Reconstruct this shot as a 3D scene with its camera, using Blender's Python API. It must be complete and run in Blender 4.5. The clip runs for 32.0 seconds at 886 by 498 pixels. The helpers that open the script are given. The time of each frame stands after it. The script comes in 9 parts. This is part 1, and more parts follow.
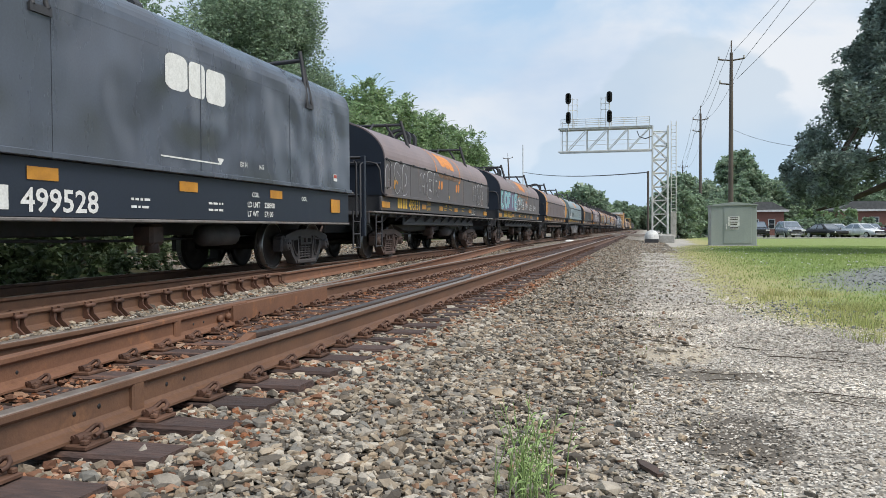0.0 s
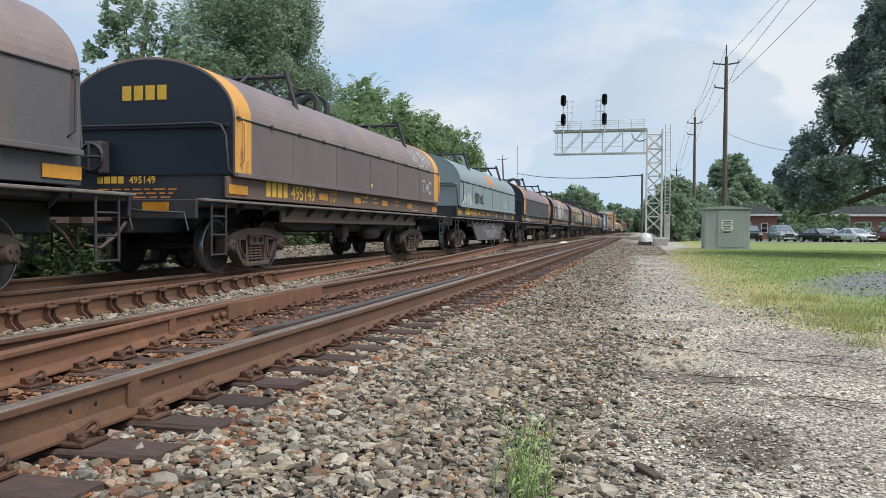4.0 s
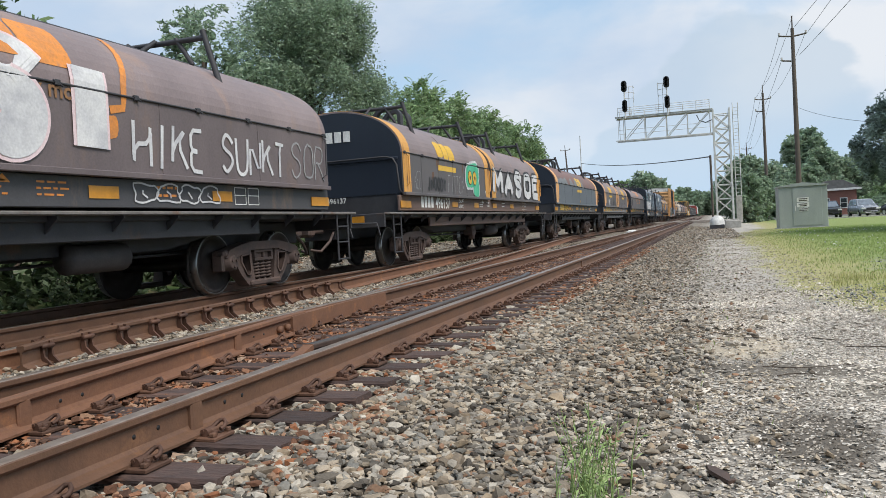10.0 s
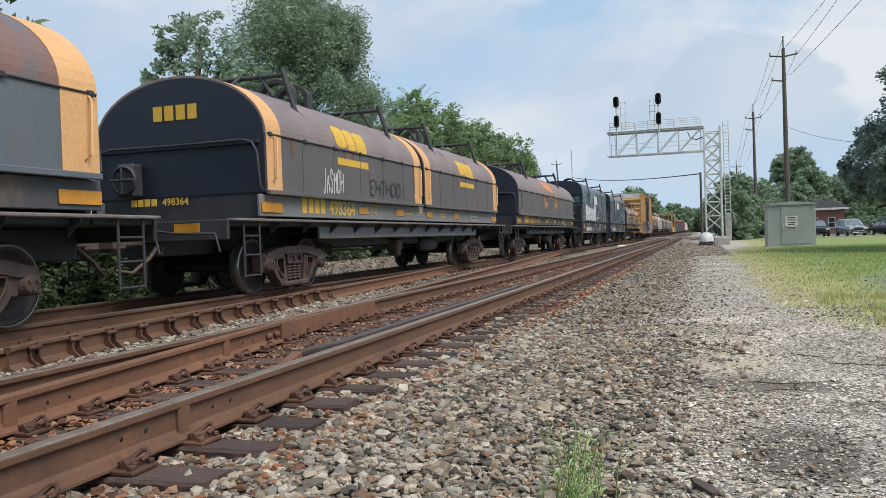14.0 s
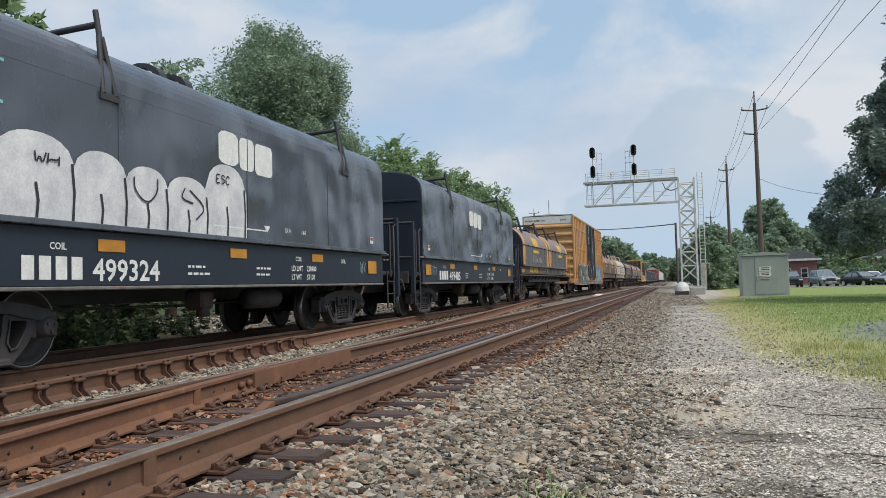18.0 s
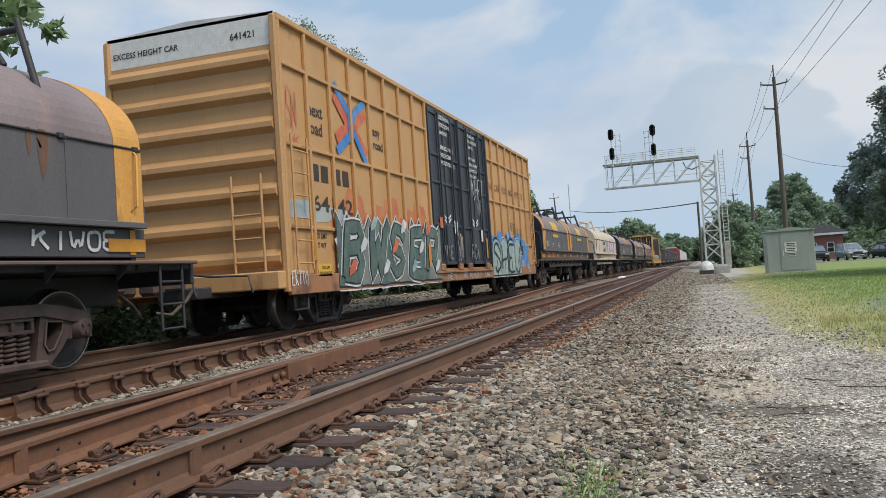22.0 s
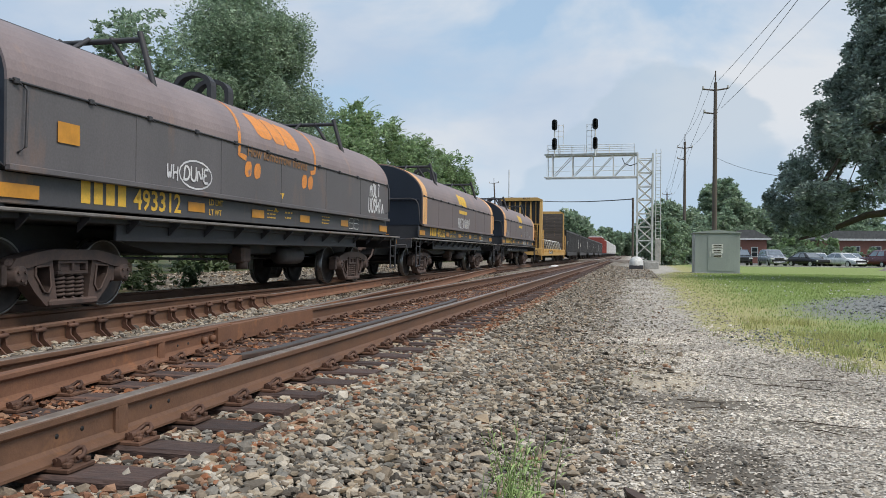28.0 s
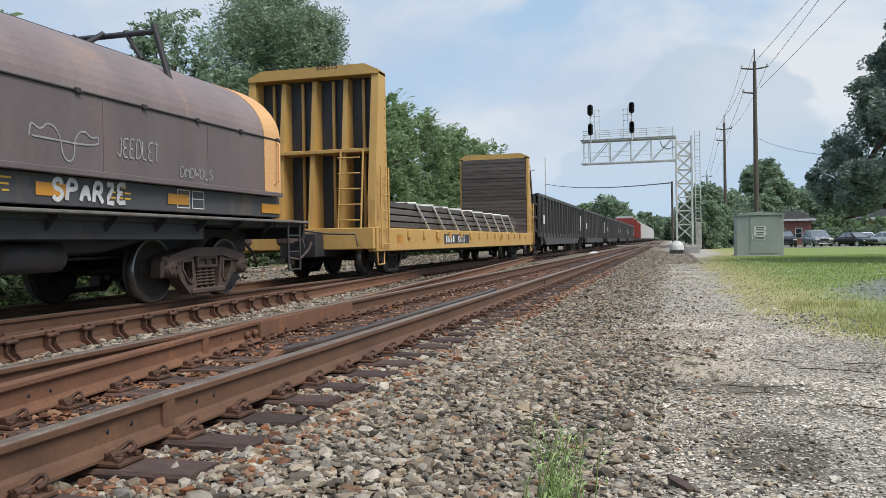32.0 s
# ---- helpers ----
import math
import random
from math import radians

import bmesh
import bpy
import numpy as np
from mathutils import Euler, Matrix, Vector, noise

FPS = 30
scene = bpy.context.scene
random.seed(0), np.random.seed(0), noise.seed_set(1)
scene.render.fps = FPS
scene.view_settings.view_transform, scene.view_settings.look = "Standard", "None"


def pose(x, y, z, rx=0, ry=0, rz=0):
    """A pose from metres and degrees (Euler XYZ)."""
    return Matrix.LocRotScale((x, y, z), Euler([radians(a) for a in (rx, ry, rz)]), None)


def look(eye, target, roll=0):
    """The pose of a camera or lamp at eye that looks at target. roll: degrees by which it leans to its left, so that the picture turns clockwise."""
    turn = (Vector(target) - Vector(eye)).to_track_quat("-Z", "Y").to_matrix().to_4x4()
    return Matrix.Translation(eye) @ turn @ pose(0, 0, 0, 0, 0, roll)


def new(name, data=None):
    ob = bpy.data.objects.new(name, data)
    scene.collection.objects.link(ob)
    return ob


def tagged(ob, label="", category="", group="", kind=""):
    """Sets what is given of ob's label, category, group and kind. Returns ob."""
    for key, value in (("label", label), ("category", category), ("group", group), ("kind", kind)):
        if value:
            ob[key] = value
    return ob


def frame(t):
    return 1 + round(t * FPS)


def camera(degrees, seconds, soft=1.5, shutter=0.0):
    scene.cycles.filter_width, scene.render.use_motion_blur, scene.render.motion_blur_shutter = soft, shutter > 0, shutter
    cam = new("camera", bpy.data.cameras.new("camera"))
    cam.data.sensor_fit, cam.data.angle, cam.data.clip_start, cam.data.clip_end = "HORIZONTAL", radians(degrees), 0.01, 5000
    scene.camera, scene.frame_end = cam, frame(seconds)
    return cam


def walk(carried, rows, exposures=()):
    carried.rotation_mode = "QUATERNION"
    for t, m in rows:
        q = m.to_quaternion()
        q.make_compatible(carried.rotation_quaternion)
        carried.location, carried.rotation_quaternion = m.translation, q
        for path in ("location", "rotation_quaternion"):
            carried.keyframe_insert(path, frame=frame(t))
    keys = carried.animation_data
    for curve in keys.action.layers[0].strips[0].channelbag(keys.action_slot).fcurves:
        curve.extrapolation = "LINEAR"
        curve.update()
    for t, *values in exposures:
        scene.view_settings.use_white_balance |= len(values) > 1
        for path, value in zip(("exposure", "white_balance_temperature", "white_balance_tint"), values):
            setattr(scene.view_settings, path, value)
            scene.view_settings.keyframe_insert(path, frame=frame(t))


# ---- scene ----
cam = camera(58.1, 32.0, soft=0.8)
PATH = [
    (0, (-0.171, -0.072, 0.899), (-0.663, 1.866, 0.849), -0.3),
    (0.5, (-0.182, -0.067, 0.905), (-0.664, 1.874, 0.853), -0.2),
    (1, (-0.185, -0.076, 0.903), (-0.688, 1.859, 0.84), -0.5),
    (1.5, (-0.183, -0.06, 0.896), (-0.695, 1.871, 0.824), -0.8),
    (2, (-0.186, -0.058, 0.898), (-0.693, 1.876, 0.836), -0.6),
    (2.5, (-0.196, -0.048, 0.898), (-0.69, 1.89, 0.852), 0.1),
    (3, (-0.192, -0.077, 0.894), (-0.674, 1.864, 0.847), 0.4),
    (3.5, (-0.198, -0.081, 0.894), (-0.675, 1.861, 0.845), 0.3),
    (5.5, (-0.182, 0.016, 0.928), (-0.655, 1.959, 0.887), 0.5),
    (6, (-0.148, 0.055, 0.927), (-0.589, 2.005, 0.903), -1.0),
    (6.5, (-0.132, 0.053, 0.926), (-0.566, 2.005, 0.886), -1.9),
    (7, (-0.137, 0.053, 0.923), (-0.544, 2.01, 0.866), -2.4),
    (7.5, (-0.134, 0.045, 0.925), (-0.54, 2.003, 0.887), -1.7),
    (8, (-0.147, 0.042, 0.927), (-0.641, 1.979, 0.887), -1.7),
    (8.5, (-0.164, 0.031, 0.94), (-0.752, 1.943, 0.888), -1.8),
    (9, (-0.162, 0.023, 0.939), (-0.81, 1.915, 0.896), -1.8),
    (9.5, (-0.143, 0.01, 0.934), (-0.802, 1.898, 0.88), -2.3),
    (10, (-0.139, 0.025, 0.941), (-0.778, 1.919, 0.889), -3.2),
    (10.5, (-0.145, 0.021, 0.936), (-0.784, 1.916, 0.896), -3.0),
    (11, (-0.153, 0.026, 0.938), (-0.81, 1.915, 0.902), -2.6),
    (11.5, (-0.154, 0.025, 0.94), (-0.828, 1.908, 0.912), -2.5),
    (12, (-0.145, 0.034, 0.934), (-0.814, 1.919, 0.919), -2.4),
    (12.5, (-0.123, 0.034, 0.936), (-0.742, 1.936, 0.931), -2.7),
    (13, (-0.121, 0.039, 0.927), (-0.694, 1.955, 0.906), -2.7),
    (13.5, (-0.131, 0.011, 0.927), (-0.714, 1.924, 0.884), -2.5),
    (14, (-0.137, -0.003, 0.931), (-0.751, 1.9, 0.906), -2.0),
    (14.5, (-0.137, -0.002, 0.932), (-0.753, 1.901, 0.929), -1.4),
    (16.5, (-0.131, 0.004, 0.943), (-0.728, 1.909, 1.062), -2.7),
    (17, (-0.129, 0.013, 0.947), (-0.695, 1.928, 1.055), -2.9),
    (17.5, (-0.129, 0.009, 0.938), (-0.69, 1.926, 1.036), -2.3),
    (18, (-0.129, 0.015, 0.935), (-0.686, 1.934, 1.028), -1.6),
    (18.5, (-0.12, 0.017, 0.93), (-0.677, 1.935, 1.018), -1.7),
    (19, (-0.114, 0.005, 0.931), (-0.687, 1.919, 1.025), -2.3),
    (19.5, (-0.116, 0.009, 0.932), (-0.685, 1.925, 1.019), -3.1),
    (20, (-0.127, 0.01, 0.934), (-0.704, 1.924, 1.003), -3.3),
    (20.5, (-0.144, 0.02, 0.926), (-0.742, 1.927, 0.985), -2.7),
    (21, (-0.134, -0.001, 0.932), (-0.742, 1.903, 1.003), -2.5),
    (21.5, (-0.145, -0.01, 0.929), (-0.753, 1.894, 1.009), -2.8),
    (22, (-0.152, -0.053, 0.917), (-0.761, 1.851, 0.985), -3.8),
    (22.5, (-0.149, -0.066, 0.925), (-0.741, 1.843, 0.992), -3.7),
    (23, (-0.146, -0.064, 0.914), (-0.687, 1.86, 0.97), -2.6),
    (23.5, (-0.169, -0.072, 0.914), (-0.706, 1.854, 0.959), -1.5),
    (24, (-0.18, -0.081, 0.917), (-0.749, 1.836, 0.961), -0.9),
    (24.5, (-0.184, -0.086, 0.915), (-0.769, 1.826, 0.951), 0.1),
    (26.5, (-0.199, -0.091, 0.905), (-0.82, 1.81, 0.923), 0.4),
    (27, (-0.187, -0.084, 0.905), (-0.732, 1.841, 0.919), 0.3),
    (27.5, (-0.188, -0.084, 0.909), (-0.665, 1.858, 0.925), 0.3),
    (28, (-0.189, -0.084, 0.906), (-0.645, 1.863, 0.915), 0.5),
    (28.5, (-0.197, -0.082, 0.906), (-0.665, 1.863, 0.909), 0.5),
    (29, (-0.198, -0.08, 0.907), (-0.685, 1.86, 0.911), 0.2),
    (29.5, (-0.19, -0.076, 0.904), (-0.698, 1.858, 0.896), -0.1),
    (30, (-0.18, -0.09, 0.912), (-0.701, 1.841, 0.887), -0.4),
    (30.5, (-0.187, -0.08, 0.91), (-0.713, 1.849, 0.885), -0.4),
    (31, (-0.174, -0.101, 0.916), (-0.7, 1.829, 0.9), -0.4),
    (31.5, (-0.175, -0.096, 0.914), (-0.701, 1.834, 0.9), -0.8),
    (32, (-0.179, -0.092, 0.911), (-0.727, 1.832, 0.895), -1.0),
]
walk(cam, [(t, look(eye, target, roll)) for t, eye, target, roll in PATH], [(0, 0.52), (4, 0.49), (7, 0.45), (9, 0.49), (14, 0.42), (17, 0.31), (23, 0.28), (26, 0.28), (28, 0.34), (32, 0.4)])

# ---- world and light ----
SUN_ELEV, SUN_AZ = radians(53), radians(112)
world = bpy.data.worlds.new("sky")
scene.world = world
world.use_nodes = True
wn, wl = world.node_tree.nodes, world.node_tree.links
wn.clear()
w_out = wn.new("ShaderNodeOutputWorld")
w_bg = wn.new("ShaderNodeBackground")
w_sky = wn.new("ShaderNodeTexSky")
w_sky.sky_type, w_sky.sun_disc = "NISHITA", False
w_sky.sun_elevation, w_sky.sun_rotation = SUN_ELEV, SUN_AZ
w_sky.air_density, w_sky.dust_density, w_sky.ozone_density = 1.0, 1.6, 2.0
w_co = wn.new("ShaderNodeTexCoord")
w_map = wn.new("ShaderNodeMapping")
w_map.inputs["Scale"].default_value = (1.0, 1.0, 2.0)
w_map.inputs["Location"].default_value = (3.1, 1.7, 0.35)
w_n1 = wn.new("ShaderNodeTexNoise")
w_n1.inputs["Scale"].default_value, w_n1.inputs["Detail"].default_value = 2.6, 8.0
w_n1.inputs["Roughness"].default_value, w_n1.inputs["Distortion"].default_value = 0.52, 0.35
w_r1 = wn.new("ShaderNodeValToRGB")
w_r1.color_ramp.elements[0].position, w_r1.color_ramp.elements[1].position = 0.43, 0.56
w_veil = wn.new("ShaderNodeMixRGB")
w_veil.inputs["Fac"].default_value, w_veil.inputs["Color2"].default_value = 0.74, (3.3, 4.55, 5.9, 1)
wl.new(w_sky.outputs["Color"], w_veil.inputs["Color1"])
w_n2 = wn.new("ShaderNodeTexNoise")
w_n2.inputs["Scale"].default_value, w_n2.inputs["Detail"].default_value = 2.4, 7.0
w_r2 = wn.new("ShaderNodeValToRGB")
w_r2.color_ramp.elements[0].position, w_r2.color_ramp.elements[1].position = 0.42, 0.6
w_r2.color_ramp.elements[0].color = (3.5, 4.3, 5.4, 1)
w_r2.color_ramp.elements[1].color = (5.25, 5.5, 5.85, 1)
w_mix = wn.new("ShaderNodeMixRGB")
w_bg.inputs["Strength"].default_value = 0.11
wl.new(w_co.outputs["Generated"], w_map.inputs["Vector"])
wl.new(w_map.outputs["Vector"], w_n1.inputs["Vector"])
wl.new(w_map.outputs["Vector"], w_n2.inputs["Vector"])
wl.new(w_n1.outputs["Fac"], w_r1.inputs["Fac"])
wl.new(w_n2.outputs["Fac"], w_r2.inputs["Fac"])
wl.new(w_r1.outputs["Color"], w_mix.inputs["Fac"])
wl.new(w_veil.outputs["Color"], w_mix.inputs["Color1"])
wl.new(w_r2.outputs["Color"], w_mix.inputs["Color2"])
w_xyz = wn.new("ShaderNodeSeparateXYZ")
wl.new(w_co.outputs["Generated"], w_xyz.inputs["Vector"])
w_low = wn.new("ShaderNodeMapRange")
w_low.interpolation_type = "SMOOTHSTEP"
w_low.inputs["From Min"].default_value, w_low.inputs["From Max"].default_value = 0.01, 0.17
w_low.inputs["To Min"].default_value, w_low.inputs["To Max"].default_value = 0.85, 0.0
wl.new(w_xyz.outputs["Z"], w_low.inputs["Value"])
w_haze = wn.new("ShaderNodeMixRGB")
w_haze.inputs["Color2"].default_value = (3.5, 4.6, 5.8, 1)
wl.new(w_low.outputs["Result"], w_haze.inputs["Fac"])
# a blue-grey cloud bank heaped up ahead, its ragged top highest over the line
w_off = wn.new("ShaderNodeMath")
w_off.operation, w_off.inputs[1].default_value = "SUBTRACT", 0.035
wl.new(w_xyz.outputs["X"], w_off.inputs[0])
w_sq = wn.new("ShaderNodeMath")
w_sq.operation = "MULTIPLY"
wl.new(w_off.outputs["Value"], w_sq.inputs[0])
wl.new(w_off.outputs["Value"], w_sq.inputs[1])
w_slope = wn.new("ShaderNodeMath")
w_slope.operation, w_slope.inputs[1].default_value, w_slope.inputs[2].default_value = "MULTIPLY_ADD", 4.5, -0.15
wl.new(w_sq.outputs["Value"], w_slope.inputs[0])
w_n3 = wn.new("ShaderNodeTexNoise")
w_n3.inputs["Scale"].default_value, w_n3.inputs["Detail"].default_value = 8.0, 7.0
wl.new(w_map.outputs["Vector"], w_n3.inputs["Vector"])
w_rag = wn.new("ShaderNodeMath")
w_rag.operation, w_rag.inputs[1].default_value = "MULTIPLY_ADD", -0.15
wl.new(w_n3.outputs["Fac"], w_rag.inputs[0])
wl.new(w_slope.outputs["Value"], w_rag.inputs[2])
w_top = wn.new("ShaderNodeMath")
w_top.operation = "ADD"
wl.new(w_rag.outputs["Value"], w_top.inputs[0])
wl.new(w_xyz.outputs["Z"], w_top.inputs[1])
w_side = wn.new("ShaderNodeMapRange")
w_side.interpolation_type = "SMOOTHSTEP"
w_side.inputs["From Min"].default_value, w_side.inputs["From Max"].default_value = 0.0, -0.018
w_side.inputs["To Max"].default_value = 0.6
wl.new(w_top.outputs["Value"], w_side.inputs["Value"])
w_ahead = wn.new("ShaderNodeMapRange")
w_ahead.inputs["From Min"].default_value, w_ahead.inputs["From Max"].default_value = 0.2, 0.6
wl.new(w_xyz.outputs["Y"], w_ahead.inputs["Value"])
w_both = wn.new("ShaderNodeMath")
w_both.operation = "MULTIPLY"
wl.new(w_side.outputs["Result"], w_both.inputs[0])
wl.new(w_ahead.outputs["Result"], w_both.inputs[1])
w_bank = wn.new("ShaderNodeMixRGB")
w_bank.inputs["Color2"].default_value = (3.35, 4.15, 5.0, 1)
wl.new(w_both.outputs["Value"], w_bank.inputs["Fac"])
wl.new(w_mix.outputs["Color"], w_bank.inputs["Color1"])
wl.new(w_bank.outputs["Color"], w_haze.inputs["Color1"])
wl.new(w_haze.outputs["Color"], w_bg.inputs["Color"])
wl.new(w_bg.outputs["Background"], w_out.inputs["Surface"])

sun = new("sun", bpy.data.lights.new("sun", "SUN"))
sun.data.energy, sun.data.angle, sun.data.color = 2.4, radians(26), (1.0, 0.93, 0.84)
sun.matrix_world = look((60 * math.sin(SUN_AZ) * math.cos(SUN_ELEV), 60 * math.cos(SUN_AZ) * math.cos(SUN_ELEV), 60 * math.sin(SUN_ELEV)), (0, 0, 0))
scene.view_settings.exposure = 0.0


# ---- materials ----
def mat(name, base, rough=0.7, metal=0.0, second=None, scale=3.0, amount=0.35, grain=40.0, grain_amount=0.12, bump=0.15, bump_scale=60.0,
        streak=1.0, island=0.0, objrand=0.0, spec=0.5, bump_detail=4, glow_through=0.0, third=None, third_at=0.62, third_scale=1.3):
    """A surface with stains at one scale, grain at another, relief, and optional change from piece to piece."""
    m = bpy.data.materials.new(name)
    m.use_nodes = True
    n, l = m.node_tree.nodes, m.node_tree.links
    p = n["Principled BSDF"]
    p.inputs["Metallic"].default_value = metal
    p.inputs["Specular IOR Level"].default_value = spec
    co = n.new("ShaderNodeTexCoord")
    mp = n.new("ShaderNodeMapping")
    mp.inputs["Scale"].default_value = (1, 1, streak)
    l.new(co.outputs["Object"], mp.inputs["Vector"])
    n1 = n.new("ShaderNodeTexNoise")
    n1.inputs["Scale"].default_value, n1.inputs["Detail"].default_value, n1.inputs["Roughness"].default_value = scale, 6, 0.62
    l.new(mp.outputs["Vector"], n1.inputs["Vector"])
    r1 = n.new("ShaderNodeValToRGB")
    r1.color_ramp.elements[0].position, r1.color_ramp.elements[1].position = 0.5 - amount / 2, 0.5 + amount / 2
    second = second or tuple(c * 0.62 for c in base)
    r1.color_ramp.elements[0].color, r1.color_ramp.elements[1].color = (*second, 1), (*base, 1)
    l.new(n1.outputs["Fac"], r1.inputs["Fac"])
    colour = r1.outputs["Color"]
    if third:
        n3 = n.new("ShaderNodeTexNoise")
        n3.inputs["Scale"].default_value, n3.inputs["Detail"].default_value = third_scale, 8
        n3.inputs["Roughness"].default_value = 0.68
        l.new(mp.outputs["Vector"], n3.inputs["Vector"])
        r3 = n.new("ShaderNodeValToRGB")
        r3.color_ramp.elements[0].position, r3.color_ramp.elements[1].position = third_at - 0.05, third_at + 0.07
        l.new(n3.outputs["Fac"], r3.inputs["Fac"])
        x3 = n.new("ShaderNodeMixRGB")
        x3.inputs["Color2"].default_value = (*third, 1)
        l.new(r3.outputs["Color"], x3.inputs["Fac"])
        l.new(colour, x3.inputs["Color1"])
        colour = x3.outputs["Color"]
    n2 = n.new("ShaderNodeTexNoise")
    n2.inputs["Scale"].default_value, n2.inputs["Detail"].default_value = grain, 3
    l.new(co.outputs["Object"], n2.inputs["Vector"])
    k = n.new("ShaderNodeMapRange")
    k.inputs["To Min"].default_value, k.inputs["To Max"].default_value = 1 - 2 * grain_amount, 1 + 2 * grain_amount
    l.new(n2.outputs["Fac"], k.inputs["Value"])
    value = k.outputs["Result"]
    for kind, share in (("ShaderNodeNewGeometry", island), ("ShaderNodeObjectInfo", objrand)):
        if share:
            g = n.new(kind)
            k2 = n.new("ShaderNodeMapRange")
            k2.inputs["To Min"].default_value, k2.inputs["To Max"].default_value = 1 - share, 1 + share
            l.new(g.outputs["Random Per Island" if island and kind == "ShaderNodeNewGeometry" else "Random"], k2.inputs["Value"])
            mu = n.new("ShaderNodeMath")
            mu.operation = "MULTIPLY"
            l.new(value, mu.inputs[0])
            l.new(k2.outputs["Result"], mu.inputs[1])
            value = mu.outputs["Value"]
    hv = n.new("ShaderNodeHueSaturation")
    l.new(colour, hv.inputs["Color"])
    l.new(value, hv.inputs["Value"])
    l.new(hv.outputs["Color"], p.inputs["Base Color"])
    rr = n.new("ShaderNodeMapRange")
    rr.inputs["To Min"].default_value, rr.inputs["To Max"].default_value = max(0.04, rough - 0.12), min(1.0, rough + 0.12)
    l.new(n1.outputs["Fac"], rr.inputs["Value"])
    l.new(rr.outputs["Result"], p.inputs["Roughness"])
    if bump:
        nb = n.new("ShaderNodeTexNoise")
        nb.inputs["Scale"].default_value, nb.inputs["Detail"].default_value = bump_scale, bump_detail
        l.new(co.outputs["Object"], nb.inputs["Vector"])
        b = n.new("ShaderNodeBump")
        b.inputs["Strength"].default_value, b.inputs["Distance"].default_value = bump, 0.6 / bump_scale
        l.new(nb.outputs["Fac"], b.inputs["Height"])
        l.new(b.outputs["Normal"], p.inputs["Normal"])
    if glow_through:
        tr = n.new("ShaderNodeBsdfTranslucent")
        l.new(hv.outputs["Color"], tr.inputs["Color"])
        ms = n.new("ShaderNodeMixShader")
        ms.inputs["Fac"].default_value = glow_through
        l.new(p.outputs["BSDF"], ms.inputs[1])
        l.new(tr.outputs["BSDF"], ms.inputs[2])
        l.new(ms.outputs["Shader"], n["Material Output"].inputs["Surface"])
    return m


def paint(name, base, rough=0.55, **kw):
    kw.setdefault("scale", 1.6), kw.setdefault("amount", 0.5), kw.setdefault("streak", 0.35)
    kw.setdefault("second", tuple(c * 0.72 for c in base)), kw.setdefault("bump", 0.05)
    return mat(name, base, rough, **kw)


M_RAIL = mat("rail_steel_brown", (0.172, 0.088, 0.05), 0.62, 0.05, second=(0.1, 0.054, 0.034), scale=3, amount=0.5, bump=0.2, bump_scale=90, third=(0.2, 0.1, 0.052), third_at=0.66, third_scale=2.5)
M_RAILTOP = mat("rail_head_polished", (0.34, 0.28, 0.235), 0.42, 0.6, second=(0.25, 0.19, 0.15), scale=9, amount=0.3, bump=0.03)
M_RAILRUST = mat("rail_rusty", (0.21, 0.1, 0.055), 0.78, 0.02, second=(0.14, 0.068, 0.04), scale=3, amount=0.5, bump=0.25, bump_scale=90, third=(0.36, 0.155, 0.06), third_at=0.63, third_scale=2.0)
M_GUARD = mat("guard_rail_dark", (0.085, 0.053, 0.04), 0.68, 0.0, scale=6)
M_GUARDTOP = mat("guard_rail_worn_top", (0.095, 0.082, 0.075), 0.55, 0.3, second=(0.06, 0.052, 0.047), scale=7, bump=0.03)
M_SPRAYPU = mat("spray_purple", (0.1, 0.08, 0.15), 0.5, second=(0.16, 0.13, 0.22), scale=3, bump=0.0)
M_SPRAYDG = mat("spray_dark_green", (0.06, 0.1, 0.09), 0.5, second=(0.12, 0.17, 0.15), scale=4, bump=0.0)
M_SPRAYLB = mat("spray_light_blue_mist", (0.42, 0.42, 0.38), 0.55, second=(0.3, 0.42, 0.5), scale=3, bump=0.0)
M_PATCHRED = mat("sticker_red", (0.55, 0.08, 0.05), 0.5, bump=0.0)
M_CLIP = mat("clip_rust", (0.125, 0.062, 0.04), 0.7, 0.2, objrand=0.3)
M_PLATE = mat("tie_plate_rust", (0.135, 0.068, 0.042), 0.8, 0.1, objrand=0.25)
M_TIE = mat("tie_creosote_wood", (0.1, 0.06, 0.048), 0.88, second=(0.034, 0.024, 0.023), scale=26, amount=0.5, streak=1, bump=1.0, bump_scale=48, objrand=0.3, third=(0.16, 0.082, 0.055), third_at=0.6, third_scale=5)
M_WHEEL = mat("wheel_steel", (0.075, 0.062, 0.055), 0.6, 0.5, scale=6)
M_TREAD = mat("wheel_tread_polished", (0.32, 0.31, 0.3), 0.3, 0.9, bump=0.02)
M_TRUCK = mat("truck_cast_rusty", (0.112, 0.073, 0.06), 0.7, 0.1, second=(0.052, 0.039, 0.036), scale=4)
M_TRUCKB = mat("truck_cast_dark", (0.078, 0.068, 0.066), 0.68, 0.1, second=(0.045, 0.04, 0.04), scale=4)
M_UNDER = mat("underframe_dark", (0.05, 0.05, 0.056), 0.62, 0.1, second=(0.03, 0.03, 0.034), scale=3, third=(0.09, 0.055, 0.04), third_at=0.66)
M_BLACK = paint("car_black_paint", (0.08, 0.09, 0.112), 0.28, spec=0.7, second=(0.06, 0.068, 0.086), third=(0.088, 0.095, 0.112), third_at=0.68, bump=0.38, bump_scale=0.9, bump_detail=1)
